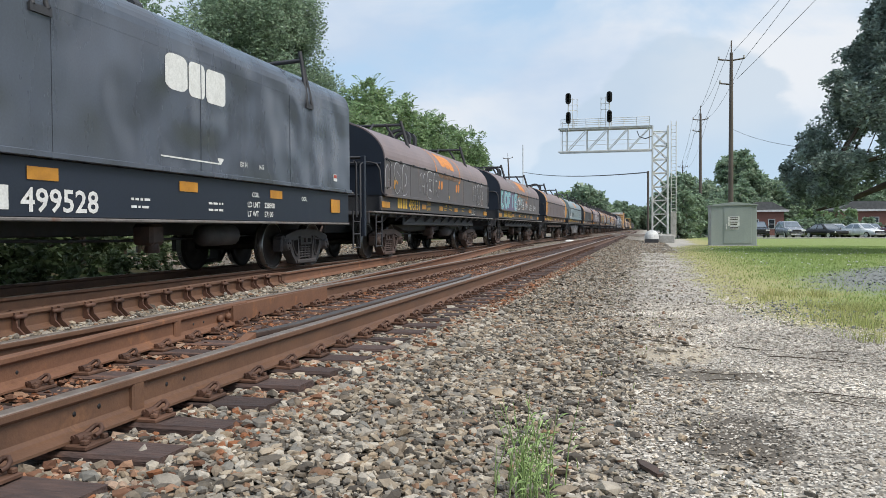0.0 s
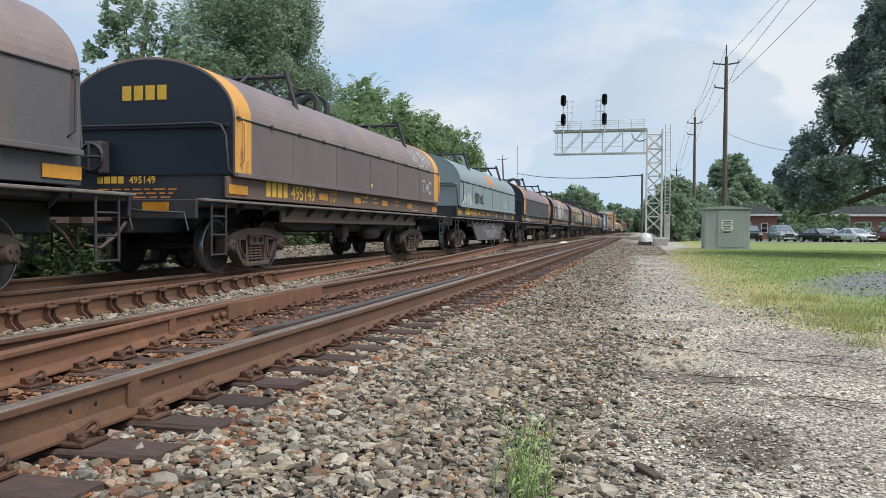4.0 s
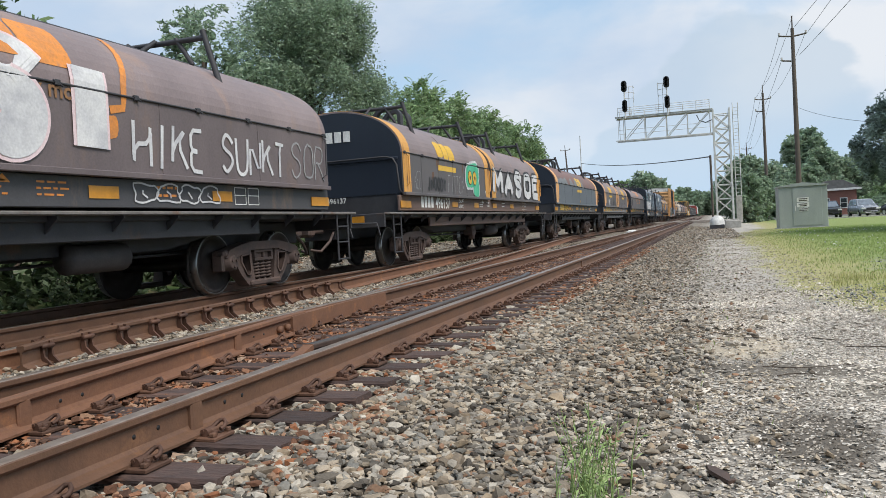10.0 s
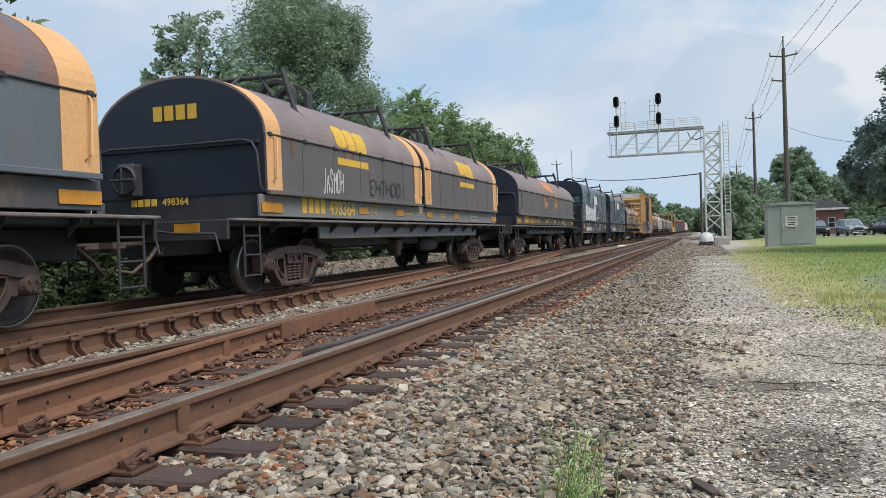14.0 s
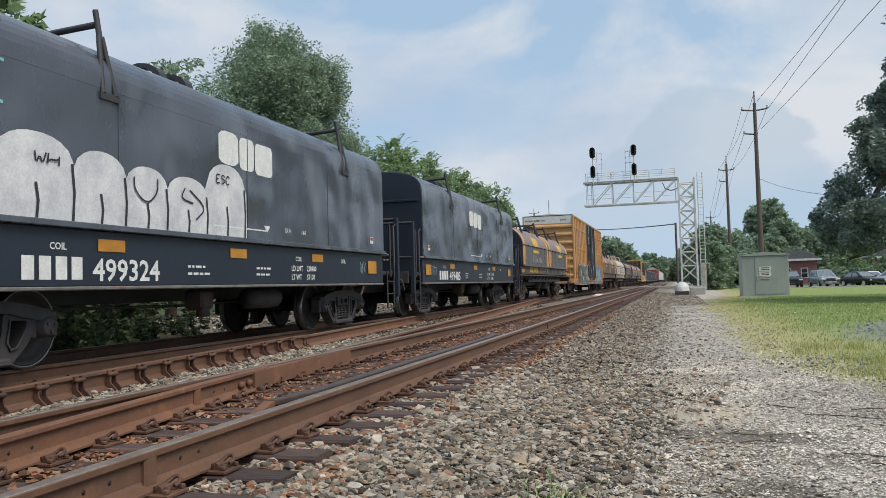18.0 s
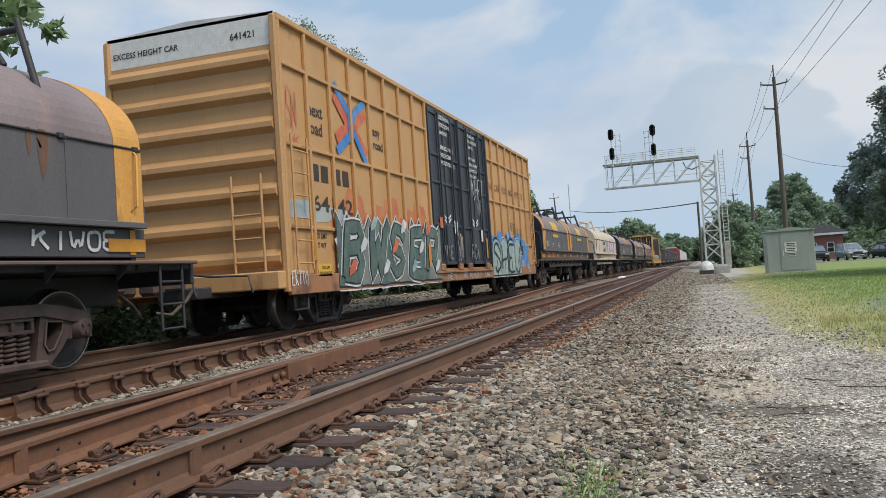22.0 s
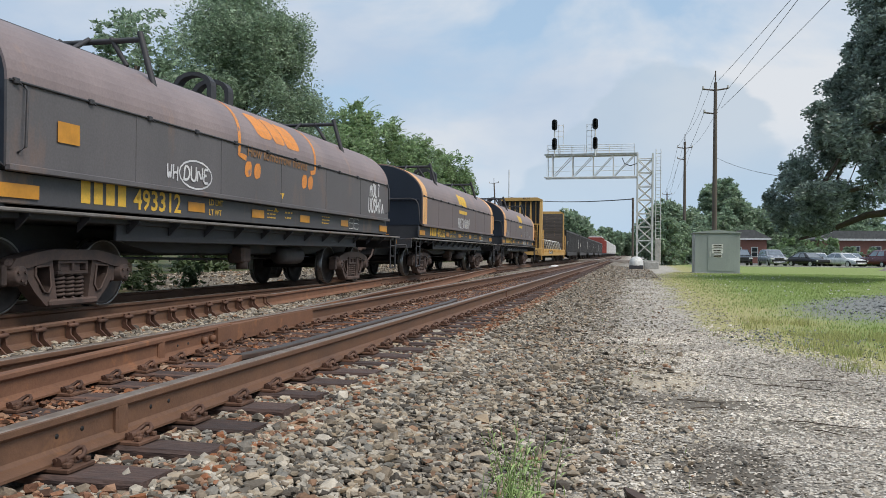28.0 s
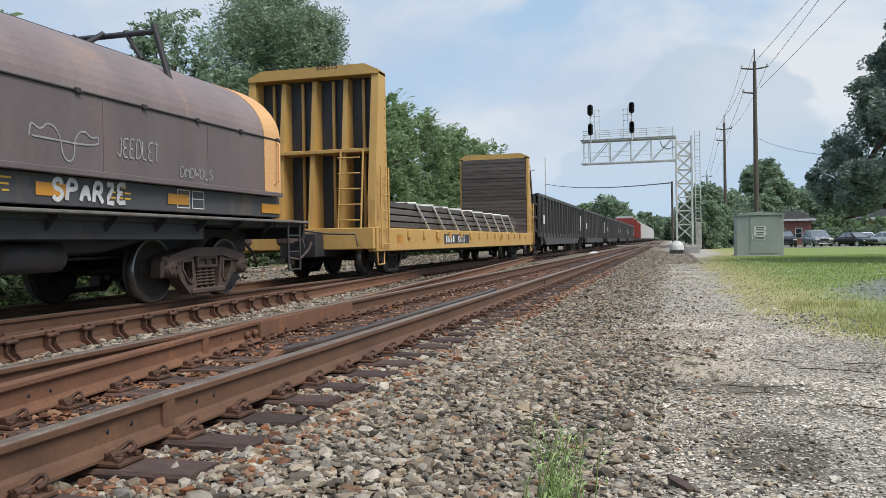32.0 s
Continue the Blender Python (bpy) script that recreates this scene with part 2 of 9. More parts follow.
M_DARKSIDE = paint("car_dark_side", (0.062, 0.062, 0.067), 0.5, second=(0.04, 0.04, 0.044), third=(0.07, 0.062, 0.058), third_at=0.64)
M_END = paint("car_end_black", (0.017, 0.024, 0.04), 0.5)
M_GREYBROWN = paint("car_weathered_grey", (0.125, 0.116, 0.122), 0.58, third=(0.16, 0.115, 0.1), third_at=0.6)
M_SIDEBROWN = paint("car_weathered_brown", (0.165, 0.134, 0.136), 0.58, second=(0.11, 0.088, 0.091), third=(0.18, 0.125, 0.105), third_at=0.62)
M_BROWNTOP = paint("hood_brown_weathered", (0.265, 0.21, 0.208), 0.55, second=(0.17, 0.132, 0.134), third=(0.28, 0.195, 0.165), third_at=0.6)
M_SILL = paint("sill_dark", (0.074, 0.073, 0.08), 0.58, third=(0.15, 0.105, 0.08), third_at=0.62)
M_SILLBROWN = paint("sill_brown", (0.15, 0.1, 0.085), 0.7, third=(0.17, 0.1, 0.06), third_at=0.6)
M_SILLGREY = paint("sill_pale_grey", (0.215, 0.215, 0.225), 0.6, second=(0.15, 0.15, 0.157), third=(0.2, 0.12, 0.08), third_at=0.62)
M_SPRAYGD = mat("spray_grey_green", (0.16, 0.18, 0.16), 0.5, second=(0.22, 0.24, 0.21), scale=2, bump=0.0)
M_SPRAYTL = mat("spray_pale_teal", (0.36, 0.46, 0.43), 0.5, second=(0.27, 0.36, 0.35), scale=2, bump=0.0)
M_RUSTRUN = mat("rust_run", (0.17, 0.085, 0.05), 0.8, second=(0.12, 0.075, 0.055), scale=9, bump=0.0)
M_DECK = mat("deck_edge_grey", (0.2, 0.185, 0.175), 0.7, 0.1, scale=5, third=(0.16, 0.09, 0.06), third_at=0.6)
M_YELLOW = paint("band_yellow", (0.7, 0.36, 0.085), 0.55, second=(0.55, 0.27, 0.06), third=(0.2, 0.09, 0.05), third_at=0.64, third_scale=2.2)
M_PEACH = paint("band_faded_yellow", (0.73, 0.43, 0.2), 0.6, second=(0.64, 0.34, 0.14), third=(0.24, 0.11, 0.06), third_at=0.68, third_scale=2.2)
M_REFL = mat("reflector_amber", (0.62, 0.28, 0.03), 0.4, grain_amount=0.05, bump=0.0)
M_WHITE = mat("mark_white", (0.75, 0.75, 0.73), 0.6, second=(0.6, 0.6, 0.58), scale=8, bump=0.0)
M_MARKY = mat("mark_yellow", (0.72, 0.43, 0.05), 0.6, second=(0.6, 0.38, 0.05), scale=8, bump=0.0)
M_MARKO = mat("mark_orange", (0.75, 0.27, 0.04), 0.6, second=(0.5, 0.2, 0.06), scale=5, bump=0.0, third=(0.2, 0.15, 0.145), third_at=0.63, third_scale=5)
M_MARKD = mat("mark_dark", (0.06, 0.045, 0.035), 0.6, bump=0.0)
M_CYAN = mat("spray_cyan", (0.16, 0.42, 0.47), 0.55, second=(0.3, 0.55, 0.6), scale=3, bump=0.0)
M_SPRAYW = mat("spray_white", (0.68, 0.68, 0.68), 0.55, second=(0.45, 0.45, 0.48), scale=3, bump=0.0)
M_SPRAYB = mat("spray_black", (0.03, 0.03, 0.035), 0.5, bump=0.0)
M_CHALK = mat("chalk_grey", (0.36, 0.36, 0.37), 0.7, second=(0.24, 0.24, 0.25), scale=5, bump=0.0)
M_SPRAYG = mat("spray_green", (0.03, 0.36, 0.2), 0.5, second=(0.1, 0.5, 0.3), scale=3, bump=0.0)
M_SPRAYT = mat("spray_teal_grey", (0.2, 0.31, 0.31), 0.5, second=(0.42, 0.52, 0.52), scale=2, bump=0.0)
M_SPRAYBL = mat("spray_blue", (0.035, 0.16, 0.48), 0.5, second=(0.1, 0.3, 0.6), scale=3, bump=0.0)
M_SPRAYP = mat("spray_pink", (0.75, 0.6, 0.62), 0.5, second=(0.65, 0.5, 0.52), scale=3, bump=0.0)
M_SPRAYR = mat("spray_red", (0.5, 0.09, 0.05), 0.5, second=(0.65, 0.2, 0.1), scale=3, bump=0.0)
M_OVERSPRAY = mat("spray_red_mist", (0.5, 0.13, 0.06), 0.55, second=(0.52, 0.24, 0.09), scale=2.2, amount=0.3, bump=0.0)
M_GREYBLUE = paint("hood_grey_blue", (0.24, 0.3, 0.322), 0.5, second=(0.2, 0.252, 0.272), third=(0.3, 0.2, 0.14), third_at=0.72)
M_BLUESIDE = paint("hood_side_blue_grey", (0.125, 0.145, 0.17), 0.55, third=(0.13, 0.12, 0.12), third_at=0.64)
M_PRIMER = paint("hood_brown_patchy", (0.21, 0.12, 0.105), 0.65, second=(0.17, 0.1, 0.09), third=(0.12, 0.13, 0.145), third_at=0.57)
M_PEELED = paint("hood_undercoat_grey", (0.185, 0.2, 0.21), 0.55, second=(0.15, 0.165, 0.178), third=(0.17, 0.12, 0.1), third_at=0.7)
M_CREAM = paint("hood_cream_white", (0.64, 0.545, 0.435), 0.55, second=(0.53, 0.44, 0.34), third=(0.36, 0.22, 0.14), third_at=0.68)
M_OCHRE = paint("boxcar_ochre", (0.56, 0.325, 0.145), 0.5, second=(0.46, 0.255, 0.105), third=(0.28, 0.13, 0.055), third_at=0.64, scale=1.1)
M_OCHRESILL = paint("boxcar_sill_stained", (0.42, 0.2, 0.09), 0.6, second=(0.26, 0.12, 0.06), third=(0.17, 0.08, 0.05), third_at=0.55, scale=2.2, streak=1.0)
M_FADED = mat("mark_faded_brown", (0.2, 0.105, 0.05), 0.6, second=(0.3, 0.155, 0.065), scale=4, bump=0.0)
M_DOOR = paint("door_blue_black", (0.045, 0.052, 0.066), 0.5)
M_TTX = paint("flat_car_yellow", (0.6, 0.38, 0.13), 0.6, second=(0.47, 0.275, 0.085), third=(0.28, 0.15, 0.07), third_at=0.66)
M_GOND = paint("gondola_charcoal", (0.08, 0.08, 0.083), 0.6)
M_RED = paint("far_car_red", (0.3, 0.06, 0.045), 0.6)
M_GALV = mat("galvanised_steel", (0.7, 0.7, 0.69), 0.5, 0.1, scale=3, amount=0.4, second=(0.46, 0.46, 0.45), bump=0.05)
M_SIGBLACK = mat("signal_black", (0.015, 0.015, 0.016), 0.6, bump=0.02)
M_CONC = mat("concrete", (0.42, 0.41, 0.38), 0.85, scale=4, bump=0.3)
M_CAB = mat("cabinet_grey_green", (0.36, 0.39, 0.375), 0.5, 0.1, second=(0.29, 0.32, 0.31), scale=1.2, bump=0.04, streak=0.3)
M_POLE = mat("pole_wood", (0.13, 0.105, 0.09), 0.85, scale=3, streak=0.1, bump=0.3)
M_WIRE = mat("wire_black", (0.02, 0.02, 0.02), 0.5, bump=0.0)
M_BARK = mat("bark", (0.1, 0.075, 0.055), 0.9, scale=4, bump=0.6, bump_scale=20)
M_LEAF = mat("leaf_mid", (0.3, 0.39, 0.27), 0.45, second=(0.21, 0.29, 0.19), scale=0.6, island=0.45, bump=0.0, glow_through=0.45)
M_LEAFL = mat("leaf_light", (0.29, 0.39, 0.2), 0.48, second=(0.2, 0.295, 0.145), scale=0.6, island=0.45, bump=0.0, glow_through=0.48)
M_LEAFD = mat("leaf_dark_glossy", (0.27, 0.335, 0.29), 0.33, second=(0.18, 0.235, 0.2), scale=0.6, island=0.5, bump=0.0, glow_through=0.42)
# shrub leaves are a darker copy of the tree leaves, shade in their colour
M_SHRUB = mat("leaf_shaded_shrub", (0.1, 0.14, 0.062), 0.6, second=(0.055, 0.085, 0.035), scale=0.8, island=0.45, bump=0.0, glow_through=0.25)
M_GRASS = mat("grass_blades", (0.29, 0.38, 0.125), 0.7, second=(0.22, 0.31, 0.09), scale=0.3, island=0.4, bump=0.0, glow_through=0.5)
M_GRASSY = mat("grass_blades_dry", (0.47, 0.45, 0.2), 0.75, second=(0.34, 0.38, 0.14), scale=0.4, island=0.4, bump=0.0, glow_through=0.5)
M_BRICK = mat("brick_red", (0.27, 0.125, 0.095), 0.85, second=(0.21, 0.095, 0.075), scale=8, objrand=0.1)
M_ROOF = mat("roof_grey", (0.14, 0.14, 0.14), 0.85, scale=3)
M_TRIMW = mat("trim_white", (0.7, 0.7, 0.68), 0.5, bump=0.02)
M_GLASSD = mat("window_dark_glass", (0.03, 0.035, 0.04), 0.08, spec=0.8, bump=0.0, grain_amount=0.0)
# car glass pale and half metallic, the sky's reflection partly put into its colour
M_SCREEN = mat("car_window_sky_glass", (0.3, 0.33, 0.36), 0.07, 0.55, bump=0.0, grain_amount=0.0)
M_TYRE = mat("tyre_rubber", (0.02, 0.02, 0.02), 0.85, bump=0.1)
M_ASPH = mat("asphalt", (0.11, 0.11, 0.11), 0.9, scale=2, bump=0.3)
M_STACK = mat("board_stack_grey", (0.12, 0.11, 0.105), 0.8, scale=1.2, second=(0.08, 0.072, 0.068), streak=6, bump=0.1, objrand=0.25)
M_STACKB = mat("plank_dark_weathered", (0.115, 0.1, 0.094), 0.8, scale=1.0, second=(0.07, 0.06, 0.056), streak=9, bump=0.1, objrand=0.3)
M_PINK = mat("road_dust_panel", (0.4, 0.35, 0.31), 0.85, scale=2)


def stone_mat(name, colours, scale=9.0, dark=0.72):
    """Broken stone: each piece takes one of a few colours, with speckle and rough relief."""
    m = mat(name, (0.5, 0.5, 0.5), 0.88, spec=0.3, bump=0.35, bump_scale=70, grain=90, grain_amount=0.16)
    n, l = m.node_tree.nodes, m.node_tree.links
    g = n.new("ShaderNodeNewGeometry")
    r = n.new("ShaderNodeValToRGB")
    r.color_ramp.interpolation = "CONSTANT"
    while len(r.color_ramp.elements) < len(colours):
        r.color_ramp.elements.new(0.5)
    for k, (e, c) in enumerate(zip(r.color_ramp.elements, colours)):
        e.position, e.color = k / len(colours), (*c, 1)
    l.new(g.outputs["Random Per Island"], r.inputs["Fac"])
    dirt = n.new("ShaderNodeTexNoise")
    dirt.inputs["Scale"].default_value, dirt.inputs["Detail"].default_value = scale, 5
    co = n.new("ShaderNodeTexCoord")
    l.new(co.outputs["Object"], dirt.inputs["Vector"])
    k = n.new("ShaderNodeMapRange")
    k.inputs["From Min"].default_value, k.inputs["From Max"].default_value = 0.3, 0.7
    k.inputs["To Min"].default_value, k.inputs["To Max"].default_value = dark - 0.08, 1.26
    l.new(dirt.outputs["Fac"], k.inputs["Value"])
    x = n.new("ShaderNodeMixRGB")
    x.blend_type, x.inputs["Fac"].default_value = "MULTIPLY", 1.0
    l.new(r.outputs["Color"], x.inputs["Color1"])
    l.new(k.outputs["Result"], x.inputs["Color2"])
    hv = next(q for q in n if q.type == "HUE_SAT")
    l.new(x.outputs["Color"], hv.inputs["Color"])
    return m


M_STONE = stone_mat("ballast_stone", [(0.265, 0.22, 0.165), (0.135, 0.115, 0.09), (0.36, 0.3, 0.225), (0.2, 0.16, 0.118), (0.41, 0.36, 0.29), (0.19, 0.178, 0.155), (0.31, 0.24, 0.165), (0.08, 0.068, 0.056), (0.33, 0.295, 0.245), (0.25, 0.15, 0.095), (0.43, 0.385, 0.32), (0.27, 0.24, 0.2), (0.32, 0.265, 0.2), (0.12, 0.104, 0.085), (0.235, 0.21, 0.178)])
M_STONER = stone_mat("ballast_stone_rusty", [(0.24, 0.118, 0.068), (0.14, 0.068, 0.041), (0.31, 0.18, 0.112), (0.28, 0.115, 0.054), (0.33, 0.23, 0.165), (0.18, 0.092, 0.057), (0.08, 0.044, 0.03)])


# ---- mesh tools ----
class Shape:
    """Collects plain pieces of geometry and turns them into one mesh."""

    def __init__(self):
        self.v, self.f, self.s = [], [], []

    def add(self, verts, faces, smooth=False):
        o = len(self.v)
        self.v += [tuple(p) for p in verts]
        self.f += [tuple(i + o for i in q) for q in faces]
        self.s += [smooth] * len(faces)
        return self

    def box(self, x0, x1, y0, y1, z0, z1, c=0.0):
        """A box with its upright and level edges cut by c."""
        if c <= 0:
            v = [(x, y, z) for z in (z0, z1) for x, y in ((x0, y0), (x1, y0), (x1, y1), (x0, y1))]
            return self.add(v, [(3, 2, 1, 0), (4, 5, 6, 7), (0, 1, 5, 4), (1, 2, 6, 5), (2, 3, 7, 6), (3, 0, 4, 7)])
        rings = []
        for z, d in ((z0, c), (z0 + c, 0), (z1 - c, 0), (z1, c)):
            a, b, e, g = x0 + d, x1 - d, y0 + d, y1 - d
            k = c if d == 0 else 0.0
            rings.append([(a + k, e, z), (b - k, e, z), (b, e + k, z), (b, g - k, z), (b - k, g, z), (a + k, g, z), (a, g - k, z), (a, e + k, z)])
        v = [p for r in rings for p in r]
        f = [tuple(range(7, -1, -1)), tuple(range(24, 32))]
        for r in range(3):
            f += [(8 * r + i, 8 * r + (i + 1) % 8, 8 * r + 8 + (i + 1) % 8, 8 * r + 8 + i) for i in range(8)]
        return self.add(v, f)

    def prism(self, prof, a, b, axis="y", smooth=False, caps=True):
        """A closed outline of two coordinates drawn out along an axis from a to b."""
        n = len(prof)
        put = {"y": lambda p, t: (p[0], t, p[1]), "x": lambda p, t: (t, p[0], p[1]), "z": lambda p, t: (p[0], p[1], t)}[axis]
        v = [put(p, a) for p in prof] + [put(p, b) for p in prof]
        area = sum(prof[i][0] * prof[(i + 1) % n][1] - prof[(i + 1) % n][0] * prof[i][1] for i in range(n))
        flip = (area > 0) ^ (axis == "y")
        self.add(v, [(i, (i + 1) % n, n + (i + 1) % n, n + i) if flip else (n + i, n + (i + 1) % n, (i + 1) % n, i) for i in range(n)], smooth)
        if caps:
            up = tuple(range(n))
            self.add(v, [up[::-1], tuple(i + n for i in up)] if flip else [up, tuple(i + n for i in up[::-1])])
        return self

    def strip(self, prof, a, b, thick, steps=1):
        """A bent sheet: an open outline in x and z along y, of some thickness inwards."""
        pts = [Vector((x, z)) for x, z in prof]
        inn = []
        for i, p in enumerate(pts):
            d = (pts[min(i + 1, len(pts) - 1)] - pts[max(i - 1, 0)]).normalized()
            inn.append(p + Vector((-d.y, d.x)) * thick)
        ring = [(p.x, p.y) for p in pts] + [(p.x, p.y) for p in reversed(inn)]
        return self.prism(ring, a, b, "y", smooth=False)

    def tube(self, pts, r, n=6, closed=False):
        pts = [Vector(p) for p in pts]
        rings = []
        for i, p in enumerate(pts):
            d = (pts[min(i + 1, len(pts) - 1)] - pts[max(i - 1, 0)]).normalized()
            side = d.cross(Vector((0, 0, 1)) if abs(d.z) < 0.9 else Vector((1, 0, 0))).normalized()
            up = side.cross(d)
            rr = r[i] if isinstance(r, (list, tuple)) else r
            rings.append([p + (side * math.cos(2 * math.pi * k / n) + up * math.sin(2 * math.pi * k / n)) * rr for k in range(n)])
        v = [q for g in rings for q in g]
        f = [(i * n + k, i * n + (k + 1) % n, (i + 1) * n + (k + 1) % n, (i + 1) * n + k) for i in range(len(pts) - 1) for k in range(n)]
        self.add(v, f, True)
        return self.add(v[:n] + v[-n:], [tuple(range(n))[::-1], tuple(range(n, 2 * n))])

    def bar(self, p, q, w, h=None):
        """A straight bar with a square section between two points."""
        return self.tube([p, q], w * 0.707, 4)

    def lathe(self, prof, centre, axis="x", n=24, smooth=True):
        """An outline of (distance along the axis, radius) turned round it."""
        v = []
        for k in range(n):
            a = 2 * math.pi * k / n
            for d, r in prof:
                c, s = r * math.cos(a), r * math.sin(a)
                q = {"x": (d, c, s), "y": (s, d, c), "z": (c, s, d)}[axis]
                v.append((centre[0] + q[0], centre[1] + q[1], centre[2] + q[2]))
        m = len(prof)
        f = [(k * m + i, k * m + i + 1, ((k + 1) % n) * m + i + 1, ((k + 1) % n) * m + i) for k in range(n) for i in range(m - 1)]
        return self.add(v, f, smooth)

    def mesh(self, name):
        me = bpy.data.meshes.new(name)
        me.from_pydata(self.v, [], self.f)
        me.polygons.foreach_set("use_smooth", self.s)
        me.update()
        return me


def array_mesh(name, verts, faces, smooth=False):
    """A mesh from number arrays (n x 3 places, m x k corners)."""
    me = bpy.data.meshes.new(name)
    k = faces.shape[1]
    me.vertices.add(len(verts))
    me.vertices.foreach_set("co", np.ascontiguousarray(verts, dtype=np.float32).ravel())
    me.loops.add(faces.size)
    me.loops.foreach_set("vertex_index", np.ascontiguousarray(faces, dtype=np.int32).ravel())
    me.polygons.add(len(faces))
    me.polygons.foreach_set("loop_start", np.arange(0, faces.size, k, dtype=np.int32))
    me.polygons.foreach_set("use_smooth", np.full(len(faces), smooth))
    me.update(calc_edges=True)
    me.validate()
    return me


def thing(name, label, category, group="", kind="", at=(0, 0, 0)):
    ob = new(name)
    ob.empty_display_size = 0.2
    ob.location = at
    return tagged(ob, label, category, group, kind)


def put(name, me, material, parent=None, label=""):
    ob = new(name, me)
    if not me.materials:
        me.materials.append(material)
    ob.parent = parent
    if label:
        ob["label"] = label
    return ob


def part(name, shape, material, parent, label=""):
    return put(name, shape.mesh(name), material, parent, label)


def S():
    return Shape()


# ---- lettering ----
WORDS = {}


def set_words(words):
    made = []
    for w in words:
        cu = bpy.data.curves.new("lettering", "FONT")
        cu.body, cu.size, cu.resolution_u, cu.offset = w, 1.0, 2, 0.018
        made.append((w, new("lettering", cu)))
    deps = bpy.context.evaluated_depsgraph_get()
    deps.update()
    for w, ob in made:
        WORDS[w] = bpy.data.meshes.new_from_object(ob.evaluated_get(deps))
    for w, ob in made:
        cu = ob.data
        bpy.data.objects.remove(ob)
        bpy.data.curves.remove(cu)


def lettering(word, y, z, size, material, parent, x=1.0, bold=1.0, end=False, wide=1.0):
    """Flat letters on a side wall that faces +x (read along +y), or on an end wall that faces -y (read along +x)."""
    src = WORDS[word]
    n = len(src.vertices)
    co = np.empty(n * 3, dtype=np.float32)
    src.vertices.foreach_get("co", co)
    co = co.reshape(-1, 3) * size
    co[:, 0] *= wide
    out = np.zeros_like(co)
    if end:
        out[:, 0], out[:, 1], out[:, 2] = x + co[:, 0], y, z + co[:, 1]
    else:
        out[:, 0], out[:, 1], out[:, 2] = x, y + co[:, 0], z + co[:, 1]
    me = src.copy()
    me.vertices.foreach_set("co", out.ravel())
    me.materials.clear()
    me.update()
    if size < 0.25:
        return tagged(put("lettering", me, material, parent), kind="stuff")
    shape = S().add([v.co for v in me.vertices], [tuple(q.vertices) for q in me.polygons])
    bpy.data.meshes.remove(me)
    return mark("lettering", shape, material, parent)


# ---- train: shared running gear ----
TRACK_X, RAIL_TOP = -7.45, 0.205
RUN = [(0, 0.0), (4, 37.53), (8, 75.07), (12, 112.42), (16, 149.8), (20, 187.51), (24, 225.35), (28, 263.26), (32, 301.38)]
SHARED = {}
TRAIN = []


def shared(key, build):
    if key not in SHARED:
        SHARED[key] = build()
    return SHARED[key]


def frame_ring(s, outer, inner, x0, x1):
    """A plate with one opening: two closed outlines of as many corners, of some depth."""
    n = len(outer)
    v = [(x, *q) for x in (x0, x1) for ring in (outer, inner) for q in ring]
    f = []
    for i in range(n):
        j = (i + 1) % n
        f += [(i, j, n + j, n + i), (2 * n + j, 2 * n + i, 3 * n + i, 3 * n + j), (j, i, 2 * n + i, 2 * n + j), (n + i, n + j, 3 * n + j, 3 * n + i)]
    return s.add(v, f)


def sideframe_shape():
    """A cast side frame in the plane of y and z round the truck's centre, at x = 0."""
    s = S()
    t0, t1 = -0.09, 0.09
    top = [(-0.98, 0.5), (-0.9, 0.6), (-0.6, 0.665), (-0.36, 0.7), (0.36, 0.7), (0.6, 0.665), (0.9, 0.6), (0.98, 0.5), (0.72, 0.5), (0.36, 0.58), (-0.36, 0.58), (-0.72, 0.5)]
    s.prism(top, t0, t1 + 0.03, "x")
    for k in (-1, 1):
        outer = [(k * 0.72, 0.56), (k * 0.34, 0.62), (k * 0.25, 0.1), (k * 0.42, 0.08), (k * 0.6, 0.24), (k * 0.74, 0.42)]
        inner = [(k * 0.6, 0.51), (k * 0.4, 0.52), (k * 0.36, 0.3), (k * 0.4, 0.22), (k * 0.48, 0.24), (k * 0.6, 0.42)]
        if k > 0:
            outer, inner = outer[::-1], inner[::-1]
        frame_ring(s, outer, inner, t0, t1)
        rim = [(0.1, *q) for q in inner]
        s.tube(rim + rim[:1], 0.016, 5)
        s.box(t0 - 0.02, t1 + 0.02, k * 0.865 - 0.15, k * 0.865 + 0.15, 0.5, 0.6, 0.03)
        for q in (-0.14, 0.14):
            s.box(t0, t1, k * 0.865 + q - 0.035, k * 0.865 + q + 0.035, 0.31, 0.54, 0.02)
    s.box(t0, t1 + 0.04, -0.4, 0.4, 0.07, 0.15, 0.02)
    for a, b, c, d in ((-0.25, 0.25, 0.42, 0.46), (-0.25, 0.25, 0.54, 0.58), (-0.25, -0.21, 0.46, 0.54), (-0.02, 0.02, 0.46, 0.54), (0.21, 0.25, 0.46, 0.54)):
        s.box(-0.05, 0.1, a, b, c, d, 0.006)
    return s


def spring_shape():
    pts = [(0.02 + 0.062 * math.cos(a), 0.062 * math.sin(a), 0.15 + 0.27 * a / (12 * math.pi)) for a in np.linspace(0, 12 * math.pi, 60)]
    return S().tube(pts, 0.019, 4)


